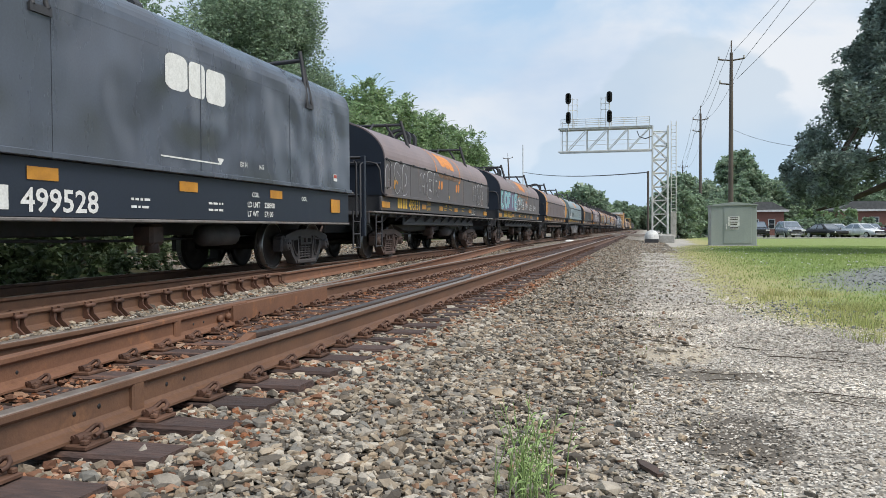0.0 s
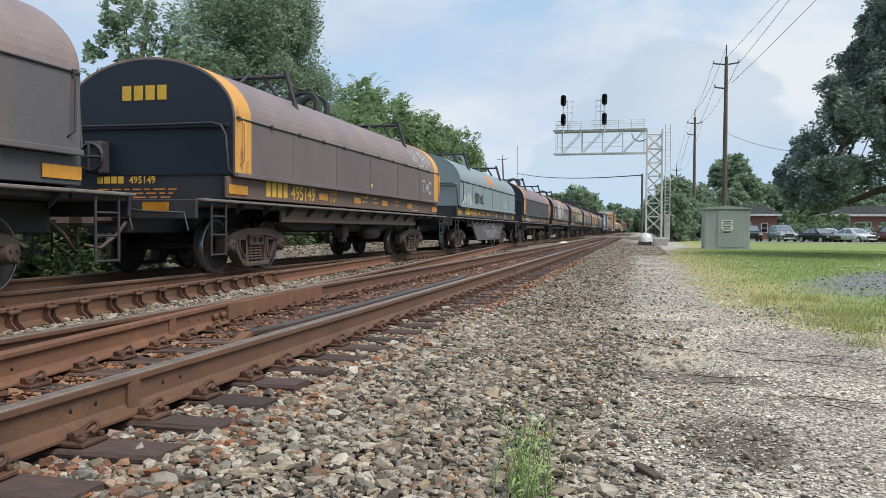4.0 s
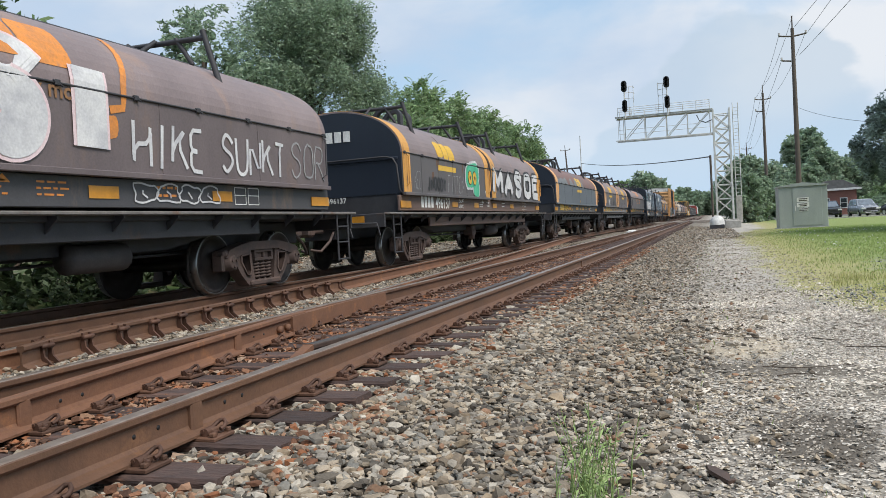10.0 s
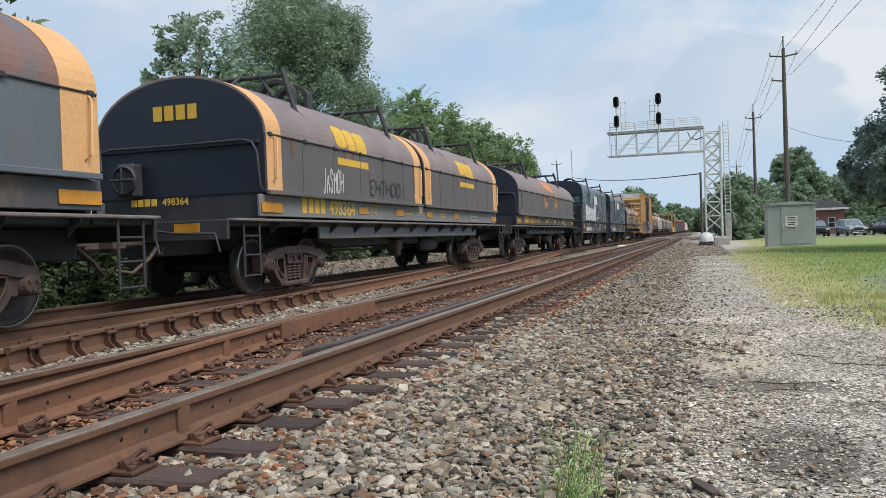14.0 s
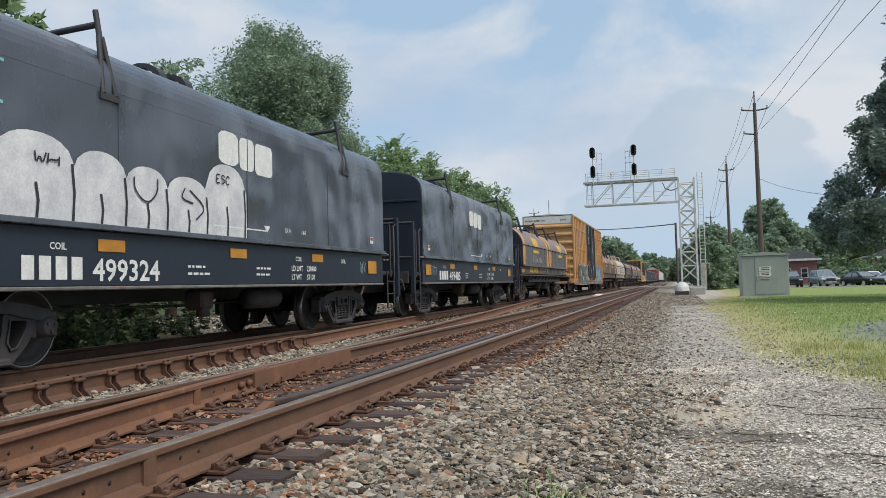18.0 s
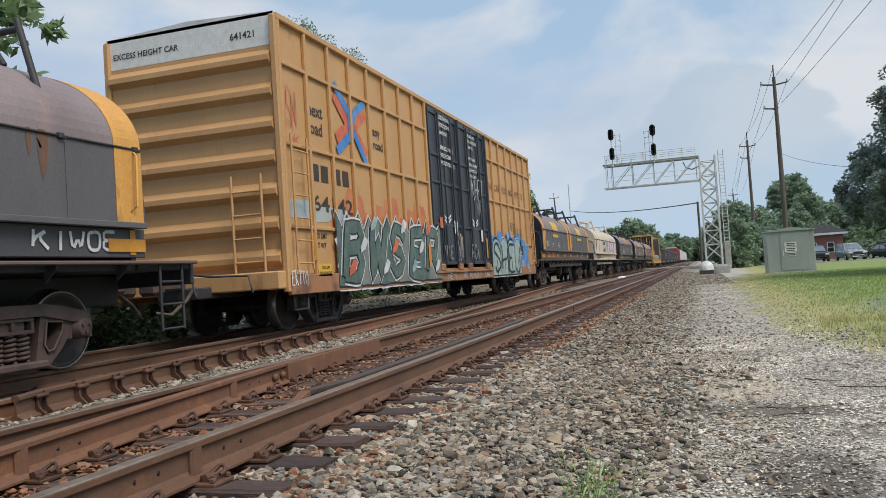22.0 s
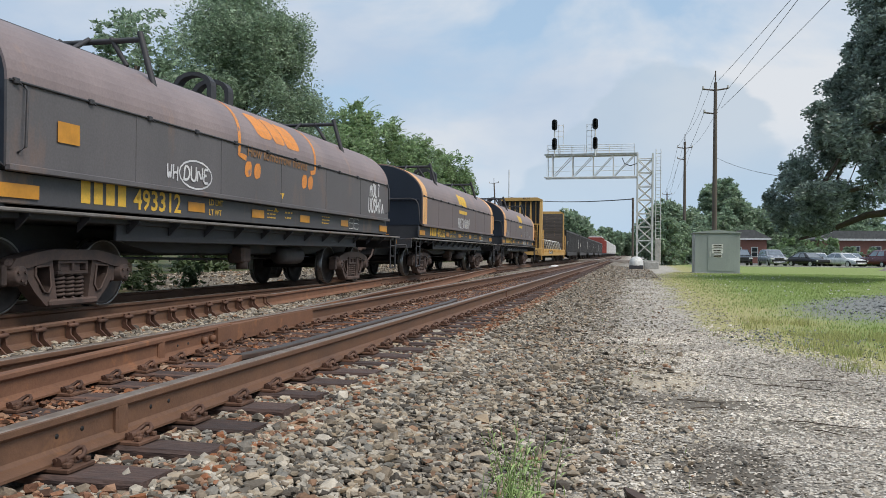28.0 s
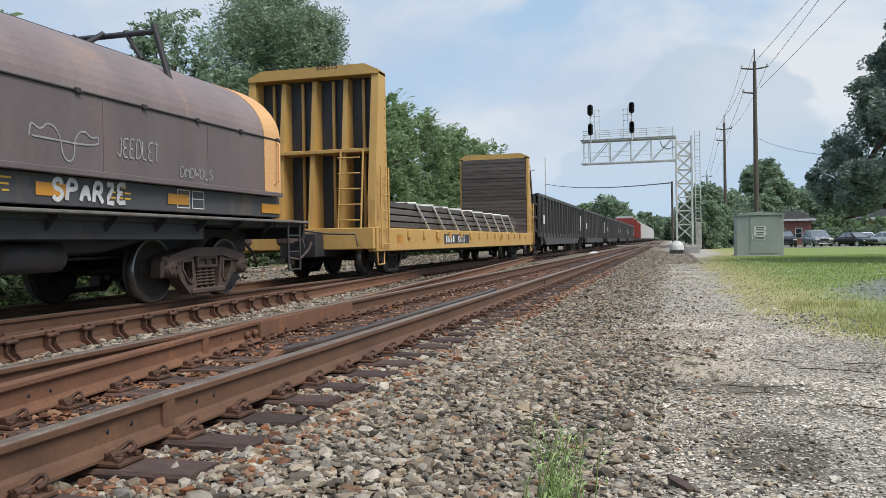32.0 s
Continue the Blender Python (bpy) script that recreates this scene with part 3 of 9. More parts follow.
def wheel_shape():
    """One wheel round x, its flange inwards at -x."""
    s = S()
    prof = [(-0.07, 0.0), (-0.09, 0.1), (-0.075, 0.13), (-0.02, 0.18), (-0.035, 0.33), (-0.065, 0.35), (-0.07, 0.445), (-0.045, 0.445), (-0.03, 0.424), (0.07, 0.415), (0.075, 0.352), (0.04, 0.335), (0.025, 0.18), (0.08, 0.13), (0.095, 0.1), (0.09, 0.0)]
    return s.lathe(prof, (0, 0, 0), "x", 28)


def add_truck(car, y, material, brake=True):
    """Two wheelsets, two side frames with springs and bearings, a bolster."""
    for side in (-1, 1):
        f = put("side_frame", shared(("sf", material.name), lambda: sideframe_shape().mesh("side_frame")), material, car)
        f.location = (side * 1.0, y, 0.0)
        if side < 0:
            f.rotation_euler = (0, 0, math.pi)
        if side < 0:
            continue
        for dy in (-0.155, 0.0, 0.155):
            g = put("spring", shared(("sp", material.name), lambda: spring_shape().mesh("spring")), material, f)
            g.location = (0, dy, 0)
        for k in (-1, 1):
            def cap():
                c = S().lathe([(-0.12, 0.0), (-0.12, 0.12), (0.03, 0.12), (0.04, 0.1), (0.09, 0.1), (0.1, 0.08), (0.1, 0.0)][::-1], (0.06, 0, 0), "x", 14)
                for a in range(3):
                    b = a * 2.094 + 0.5
                    c.lathe([(0, 0.0), (0, 0.02), (0.025, 0.02), (0.025, 0)][::-1], (0.155, 0.055 * math.cos(b), 0.055 * math.sin(b)), "x", 6, False)
                return c.mesh("bearing_cap")
            b = put("bearing_cap", shared(("bc", material.name), cap), material, f)
            b.location = (0, k * 0.865, 0.43)
    for k in (-1, 1):
        for side in (-1, 1):
            w = put("wheel", shared("wheel", lambda: wheel_shape().mesh("wheel")), M_WHEEL, car)
            w.location = (side * 0.765, y + k * 0.865, 0.415)
            if side < 0:
                w.rotation_euler = (0, 0, math.pi)
            put("rim", shared("rim", lambda: S().lathe([(0.078, 0.392), (0.081, 0.396), (0.078, 0.41), (0.072, 0.4165), (-0.028, 0.4255)], (0, 0, 0), "x", 32).mesh("rim")), M_TREAD, w, "polished steel running rim")
        ax = put("axle", shared("axle", lambda: S().lathe([(-1.0, 0.0), (-1.0, 0.07), (1.0, 0.07), (1.0, 0.0)][::-1], (0, 0, 0), "x", 10).mesh("axle")), M_WHEEL, car)
        ax.location = (0, y + k * 0.865, 0.415)
    b = put("bolster", shared(("bo", material.name), lambda: S().box(-1.06, 1.06, -0.2, 0.2, 0.42, 0.62, 0.04).mesh("bolster")), material, car)
    b.location = (0, y, 0)


def add_coupler(car, y, sign):
    s = S()
    a, b = sorted((y, y + sign * 0.62))
    s.box(-0.1, 0.1, a, b, 0.76, 0.96, 0.03)
    c, d = sorted((y + sign * 0.5, y + sign * 0.74))
    s.box(-0.19, 0.13, c, d, 0.7, 1.02, 0.05)
    s.tube([(0.3, y + sign * 0.1, 0.78), (0.33, y + sign * 0.35, 0.6), (0.26, y + sign * 0.6, 0.42), (0.1, y + sign * 0.72, 0.46)], 0.028, 6)
    part("coupler", s, M_TRUCK, car)
    lever = S().tube([(0.15, y + sign * 0.3, 1.0), (0.7, y + sign * 0.28, 0.92), (1.3, y + sign * 0.26, 0.9), (1.36, y + sign * 0.26, 0.66)], 0.016, 5)
    part("cut_lever", lever, M_UNDER, car)


def add_ladder(car, x, y0, y1, z0, z1, rungs, material, r=0.014):
    s = S()
    for y in (y0, y1):
        s.bar((x, y, z0), (x, y, z1), 0.03)
    for k in range(rungs):
        z = z0 + (z1 - z0) * (k + 0.3) / rungs
        s.tube([(x, y0, z), (x, y1, z)], r, 5)
    part("ladder", s, material, car)


# ---- marks that follow a surface ----
def profile(w, z0, z1, z2, n=14, power=2.0):
    """Half of a hood's section, from its near lower edge up over the ridge: (x, z), with the arc's start at z1 and the ridge at z2."""
    pts = [(w, z0), (w, z1)]
    for k in range(1, n + 1):
        a = math.pi / 2 * k / n
        c, d = math.cos(a) ** (2 / power), math.sin(a) ** (2 / power)
        pts.append((w * c, z1 + (z2 - z1) * d))
    return pts


def on_profile(prof):
    """A function from the way along the section (0 at its lower edge) to (x, z), a little proud."""
    lens = [0.0]
    for a, b in zip(prof, prof[1:]):
        lens.append(lens[-1] + math.dist(a, b))

    def where(s, off=0.006):
        s = max(0.0, min(s, lens[-1] - 1e-4))
        i = max(k for k in range(len(lens) - 1) if lens[k] <= s)
        (ax, az), (bx, bz) = prof[i], prof[i + 1]
        t = (s - lens[i]) / max(1e-6, lens[i + 1] - lens[i])
        d = math.dist(prof[i], prof[i + 1])
        nx, nz = (bz - az) / d, -(bx - ax) / d
        return ax + (bx - ax) * t + nx * off, az + (bz - az) * t + nz * off
    return where


def flat_side(x):
    return lambda s, off=0.006: (x + off, s)


def stroke(shape, where, pts, width, off=0.006):
    """A sprayed or painted line through (y, s) points on a surface."""
    fine = []
    for a, b in zip(pts, pts[1:]):
        n = max(1, int(math.dist(a, b) / 0.12))
        fine += [(a[0] + (b[0] - a[0]) * k / n, a[1] + (b[1] - a[1]) * k / n) for k in range(n)]
    fine.append(pts[-1])
    v = []
    for i, p in enumerate(fine):
        q, r = fine[max(i - 1, 0)], fine[min(i + 1, len(fine) - 1)]
        d = math.hypot(r[0] - q[0], r[1] - q[1]) or 1.0
        ny, ns = -(r[1] - q[1]) / d * width / 2, (r[0] - q[0]) / d * width / 2
        for k in (1, -1):
            x, z = where(p[1] + k * ns, off + 0.00005 * i)
            v.append((x, p[0] + k * ny, z))
    shape.add(v, [(2 * i, 2 * i + 2, 2 * i + 3, 2 * i + 1)[::-1] for i in range(len(fine) - 1)])


def patch(shape, where, cols, off=0.005, n=4):
    """A filled patch given by columns (y, lower s, upper s)."""
    v = []
    for y, lo, hi in cols:
        for k in range(n + 1):
            x, z = where(lo + (hi - lo) * k / n, off)
            v.append((x, y, z))
    m = n + 1
    shape.add(v, [(i * m + k, (i + 1) * m + k, (i + 1) * m + k + 1, i * m + k + 1) for i in range(len(cols) - 1) for k in range(n)])


def bubble(shape, where, y0, y1, s0, s1, rng, off=0.005):
    """A fat rounded letter-like patch."""
    cols = []
    lean = rng.uniform(-0.1, 0.1) * (y1 - y0)
    for k in range(11):
        t = k / 10
        u = (1 - (2 * t - 1) ** 4) ** 0.5
        mid = (s0 + s1) / 2 + lean * (2 * t - 1)
        h = (s1 - s0) / 2 * (0.35 + 0.65 * u) * rng.uniform(0.92, 1.05)
        cols.append((y0 + (y1 - y0) * t, mid - h, mid + h))
    patch(shape, where, cols, off)


def scribble(shape, where, y0, y1, s0, s1, rng, width=0.03, turns=9, off=0.009):
    """A hand-drawn tag: loops and strokes that run along the wall."""
    pts = []
    sway = [rng.uniform(0.5, 1.0) for _ in range(turns * 2 + 2)]
    for k in range(turns * 10):
        t = k / (turns * 10 - 1)
        a = t * turns * 2 * math.pi
        r = sway[int(t * turns * 2)]
        pts.append((y0 + (y1 - y0) * t + 0.55 * (y1 - y0) / turns * math.sin(a) * r, (s0 + s1) / 2 + (s1 - s0) / 2 * math.cos(a) * r))
    stroke(shape, where, pts, width, off)


def angular_tag(shape, where, y0, y1, s0, s1, rng, width=0.04, letters=5, off=0.009):
    """Sprayed strokes, one letter-like figure after another."""
    figures = [
        [(0.1, 0), (0.1, 1), (0.75, 0.85), (0.2, 0.5), (0.85, 0.0)], [(0.9, 0.9), (0.3, 1.0), (0.1, 0.6), (0.85, 0.4), (0.7, 0.0), (0.1, 0.1)],
        [(0.05, 0), (0.45, 1), (0.9, 0)], [(0.1, 1), (0.2, 0.1), (0.55, 0.6), (0.8, 0.05), (0.95, 1)], [(0.5, 1), (0.1, 0.7), (0.15, 0.15), (0.6, 0), (0.9, 0.4), (0.75, 0.9), (0.4, 0.95)],
        [(0.1, 0.95), (0.9, 0.9), (0.5, 0.9), (0.45, 0.0)], [(0.1, 0), (0.15, 1), (0.2, 0.55), (0.85, 1), (0.25, 0.5), (0.9, 0)], [(0.85, 0.95), (0.1, 0.9), (0.15, 0.5), (0.7, 0.5), (0.15, 0.5), (0.1, 0.05), (0.9, 0.0)],
        [(0.1, 0), (0.1, 0.95), (0.8, 0.1), (0.85, 1)], [(0.1, 1), (0.15, 0.2), (0.5, 0.0), (0.85, 0.25), (0.9, 1.0)]]
    w = (y1 - y0) / letters
    for k in range(letters):
        a = y0 + k * w
        pts = [(a + (u + rng.uniform(-0.08, 0.08)) * w, s0 + (v + rng.uniform(-0.08, 0.08)) * (s1 - s0)) for u, v in rng.choice(figures)]
        stroke(shape, where, pts, width, off)


def bubble_row(car, where, material, y0, step, width, s0, s1, count, rng, off=0.005, label="", drop=0.0):
    """A row of fat sprayed letter shapes, each its own piece."""
    for k in range(count):
        s = S()
        bubble(s, where, y0 + k * step, y0 + k * step + width, s0, s1 - drop * k, rng, off)
        mark("spray_letter", s, material, car, label)


def figure_row(car, where, material, y0, y1, s0, s1, count, rng, width, off=0.009, label=""):
    """A row of sprayed stroke figures, each its own piece."""
    w = (y1 - y0) / count
    for k in range(count):
        s = S()
        angular_tag(s, where, y0 + k * w, y0 + (k + 1) * w, s0, s1, rng, width, 1, off)
        mark("spray_stroke", s, material, car, label)


def emblem(car, where, y, s, w, h, material, label=""):
    """The owner's mark as three plain leaning blocks, each its own piece."""
    for k, (a, b, lift, low, top) in enumerate(((0.0, 0.34, 0.08, 4.0, 4.0), (0.36, 0.63, 0.04, 8.0, 8.0), (0.65, 1.0, 0.0, 12.0, 12.0))):
        cols = []
        for t in (0, 0.06, 0.15, 0.3, 0.5, 0.7, 0.85, 0.94, 1):
            u = abs(2 * t - 1)
            cols.append((y + (a + (b - a) * t) * w, s + (lift + 0.14 * u ** low) * h, s + (0.92 + lift - 0.14 * u ** top) * h))
        sh = S()
        patch(sh, where, cols)
        mark("owner_mark", sh, material, car, label)


def loop_row(car, where, material, y0, y1, s0, s1, count, rng, width=0.025, off=0.009, label=""):
    """A row of letter-like shapes drawn as one closed sprayed line each, with a short inner stroke."""
    w = (y1 - y0) / count
    for k in range(count):
        s = S()
        cy, cs, lobes, ph = y0 + (k + 0.5) * w, (s0 + s1) / 2, rng.choice((2, 3, 4)), rng.uniform(0, 6.28)
        pts = []
        for i in range(25):
            a = i / 24 * 2 * math.pi
            r = 1 - 0.28 * (0.5 + 0.5 * math.cos(lobes * a + ph))
            c, d = math.cos(a), math.sin(a)
            q = max(abs(c), abs(d)) ** 0.6
            pts.append((cy + w * 0.56 * c * r / q, cs + (s1 - s0) * 0.52 * d * r / q))
        stroke(s, where, pts, width, off)
        stroke(s, where, [(cy - w * 0.1, cs + (s1 - s0) * 0.12), (cy + w * rng.uniform(-0.15, 0.2), cs - (s1 - s0) * 0.05), (cy + w * 0.08, cs - (s1 - s0) * 0.25)], width, off)
        mark("spray_loop", s, material, car, label)


LETTERS = {
    "A": "00 24 58 84 24 84 a0", "B": "00 0a 7a 98 76 05 76 a3 80 00", "C": "98 7a 3a 07 03 30 70 92", "D": "00 0a 6a a7 a3 60 00", "E": "9a 0a 05 75 05 00 90",
    "F": "9a 0a 05 75 05 00", "G": "98 6a 2a 07 03 30 80 84 54", "H": "0a 00 05 a5 aa a0", "I": "5a 50", "J": "8a 82 60 30 12", "K": "0a 00 05 9a 36 a0",
    "L": "0a 00 90", "M": "00 0a 54 aa a0", "N": "00 0a a0 aa", "O": "5a 19 05 11 50 91 a5 99 5a", "P": "00 0a 7a 98 86 05", "R": "00 0a 7a 98 75 05 45 a0",
    "S": "98 6a 2a 08 26 75 93 71 30 02", "T": "0a aa 5a 50", "U": "0a 02 30 70 a2 aa", "V": "0a 50 aa", "W": "0a 20 57 80 aa", "X": "0a a0 55 aa 00", "Y": "0a 55 aa 55 50", "Z": "0a aa 00 a0", "!": "5a 53"}
GRID = {c: k / 10 for k, c in enumerate("0123456789a")}


def letter_path(ch):
    """The single line that draws a capital in a unit square."""
    return [(GRID[q[0]], GRID[q[1]]) for q in LETTERS[ch].split()]


def rounded(pts, turns=2):
    for _ in range(turns):
        out = [pts[0]]
        for (a, b), (c, d) in zip(pts, pts[1:]):
            out += [(a * 0.75 + c * 0.25, b * 0.75 + d * 0.25), (a * 0.25 + c * 0.75, b * 0.25 + d * 0.75)]
        pts = out + [pts[-1]]
    return pts


def spray_word(car, where, word, y0, y1, s0, s1, layers, rng, off=0.006, lean=0.0, soft=2, rise=0.0):
    """Graffiti capitals as sprayed lines: each layer (material, width, part name) lies on the one before."""
    w = (y1 - y0) / len(word)
    for k, ch in enumerate(word):
        if ch == " ":
            continue
        inset = layers[0][1] * 0.45
        u = [(a + rng.uniform(-0.05, 0.05), b + rng.uniform(-0.04, 0.04)) for a, b in letter_path(ch)]
        lift = rise * (k + 0.5) / len(word) + rng.uniform(-0.02, 0.02) * (s1 - s0)
        gap = min(inset, w * 0.3)
        pts = [(y0 + k * w + gap + (w - 2 * gap) * (0.04 + 0.92 * a) + lean * (b - 0.5), s0 + lift + inset + (s1 - s0 - 2 * inset) * b) for a, b in u]
        if soft:
            pts = rounded(pts, soft)
        for j, (m, width, title) in enumerate(layers):
            s = S()
            stroke(s, where, pts, width, off + 0.006 * j + 0.0025 * (k % 2))
            mark(title, s, m, car)


def end_word(car, word, x0, x1, z0, z1, material, width, rng):
    """A thin sprayed word on the end wall that faces -y."""
    w = (x1 - x0) / len(word)
    for k, ch in enumerate(word):
        pts = rounded([(x0 + (k + 0.06 + 0.88 * (a + rng.uniform(-0.06, 0.06))) * w, z0 + (z1 - z0) * (b + rng.uniform(-0.05, 0.05))) for a, b in letter_path(ch)], 1)
        s = S()
        stroke(s, flat_side(0.0), pts, width, 0.004)
        s.v = [(y, -x, z) for x, y, z in s.v]
        mark("spray_letter", s, material, car)


def tag(car, where, word, y0, y1, s0, s1, material, rng, width=0.03, off=0.009, soft=1, lean=0.05):
    """A thin sprayed word."""
    spray_word(car, where, word, y0, y1, s0, s1, ((material, width, "spray_letter"),), rng, off, lean * (s1 - s0), soft)


def rust_streaks(car, where, y0, y1, count, rng):
    """Thin rust runs that hang from the seam and the hood edge."""
    for _ in range(count):
        y, top = rng.uniform(y0, y1), rng.choice((0.84, 0.84, 1.5, 0.5))
        run, w = rng.uniform(0.15, 0.5), rng.uniform(0.02, 0.07)
        s = S()
        patch(s, where, [(y - w, top - run * 0.4, top), (y - w * 0.2, top - run, top + 0.02), (y + w * 0.3, top - run * 0.9, top + 0.02), (y + w, top - run * 0.3, top)], 0.004, 3)
        mark("rust_streak", s, M_RUSTRUN, car, "brown rust streak")


def hump_row(car, where, y0, widths, tops, s0, material, line, off=0.006):
    """Joined fat letters with round tops and a flat foot, parted by thin dark lines."""
    y = y0
    for k, (w, top) in enumerate(zip(widths, tops)):
        s = S()
        patch(s, where, [(y - 0.04 + (w + 0.08) * t / 10, s0, s0 + (top - s0) * (0.62 + 0.38 * (1 - abs(2 * t / 10 - 1) ** 2.4) ** 0.6)) for t in range(11)], off + 0.002 * (k % 2), 5)
        mark("graffiti_letter", s, material, car, "fat sprayed letter")
        for a, b in ((y + w * 0.98, (top - s0) * 0.7), (y + w * 0.5, (top - s0) * 0.42)):
            s = S()
            stroke(s, where, [(a, s0 + 0.01), (a + 0.02, s0 + b * 0.5), (a - 0.01, s0 + b)], 0.035, off + 0.008)
            mark("graffiti_line", s, line, car)
        y += w


def name_blocks(shape, where, y, s, w, h, n=4):
    """A reporting mark as a row of plain blocks."""
    for k in range(n):
        a = y + k * w / n
        patch(shape, where, [(a, s, s + h), (a + w / n * 0.68, s, s + h)], n=1)


def lines_of_print(shape, where, y, s, w, h, rows, rng):
    """Small print as plain bars."""
    for r in range(rows):
        top = s + h * (rows - r) / rows
        a = y
        while a < y + w * 0.8:
            b = a + rng.uniform(0.04, 0.13)
            patch(shape, where, [(a, top - 0.32 * h / rows, top), (b, top - 0.32 * h / rows, top)], n=1)
            a = b + 0.03


def mark(name, shape, material, parent, label=""):
    """A painted mark; hand-drawn tags become one piece for each separate line."""
    if not shape.v:
        return None
    if name not in ("spray_tag", "spray_outline", "lettering"):
        return part(name, shape, material, parent, label)
    root = list(range(len(shape.v)))

    def find(i):
        while root[i] != i:
            root[i] = root[root[i]]
            i = root[i]
        return i
    for f in shape.f:
        for i in f[1:]:
            root[find(i)] = find(f[0])
    pieces = {}
    for f in shape.f:
        pieces.setdefault(find(f[0]), []).append(f)
    for faces in pieces.values():
        used = sorted({i for f in faces for i in f})
        at = {i: k for k, i in enumerate(used)}
        ob = part("letter" if name == "lettering" else "spray_stroke", S().add([shape.v[i] for i in used], [tuple(at[i] for i in f) for f in faces]), material, parent, label)
    return ob


# ---- coil cars ----
DIGITS = "499528 493151 493422 495149 496400 600333 493440 496137 495949 498364 493101 499324 499485 498398 641421 496175 623869 493312 495262 495721 806515".split()
PHRASES = ["LD LMT", "LT WT", "COIL", "How tomorrow moves", "next", "load", "any", "road", "EXCESS HEIGHT CAR", "493000 - 493524", "499275-499574", "RAILCAR POOLING EXPERTS", "228900", "57100", "189700", "73300", "222400", "63600", "203900", "82100", "225600", "60400", "235300", "50700", "229200", "56800", "EX H", "14-5", "2017", "EXCESS HEIGHT", "THIS CAR", "CLOSE THIS DOOR", "BEFORE CLOSING", "MAIN DOOR", "CIERRE ESTA PUERTA", "ANTES DE CERRAR", "LA PUERTA PRINCIPAL", "CLOSE AND LOCK", "BOTH DOORS BEFORE", "MOVING CAR", "CIERRE Y PONGA", "EL SEGURO EN AMBAS", "PUERTAS ANTES DE", "MOVER EL CARRO"]


def hoop(car, y, z, material):
    """A flat steel hoop that stands across the ridge of a hood."""
    outer = [(-0.36, z - 0.03), (-0.36, z + 0.24)] + [(-0.36 * math.cos(t), z + 0.24 + 0.24 * math.sin(t)) for t in np.linspace(0.3, math.pi - 0.3, 7)] + [(0.36, z + 0.24), (0.36, z - 0.03)]
    inner = [(x * 0.78, q if q < z else z + (q - z) * 0.86) for x, q in outer]
    part("centre_loop", S().prism(outer + inner[::-1], y - 0.09, y + 0.09, "y"), material, car)


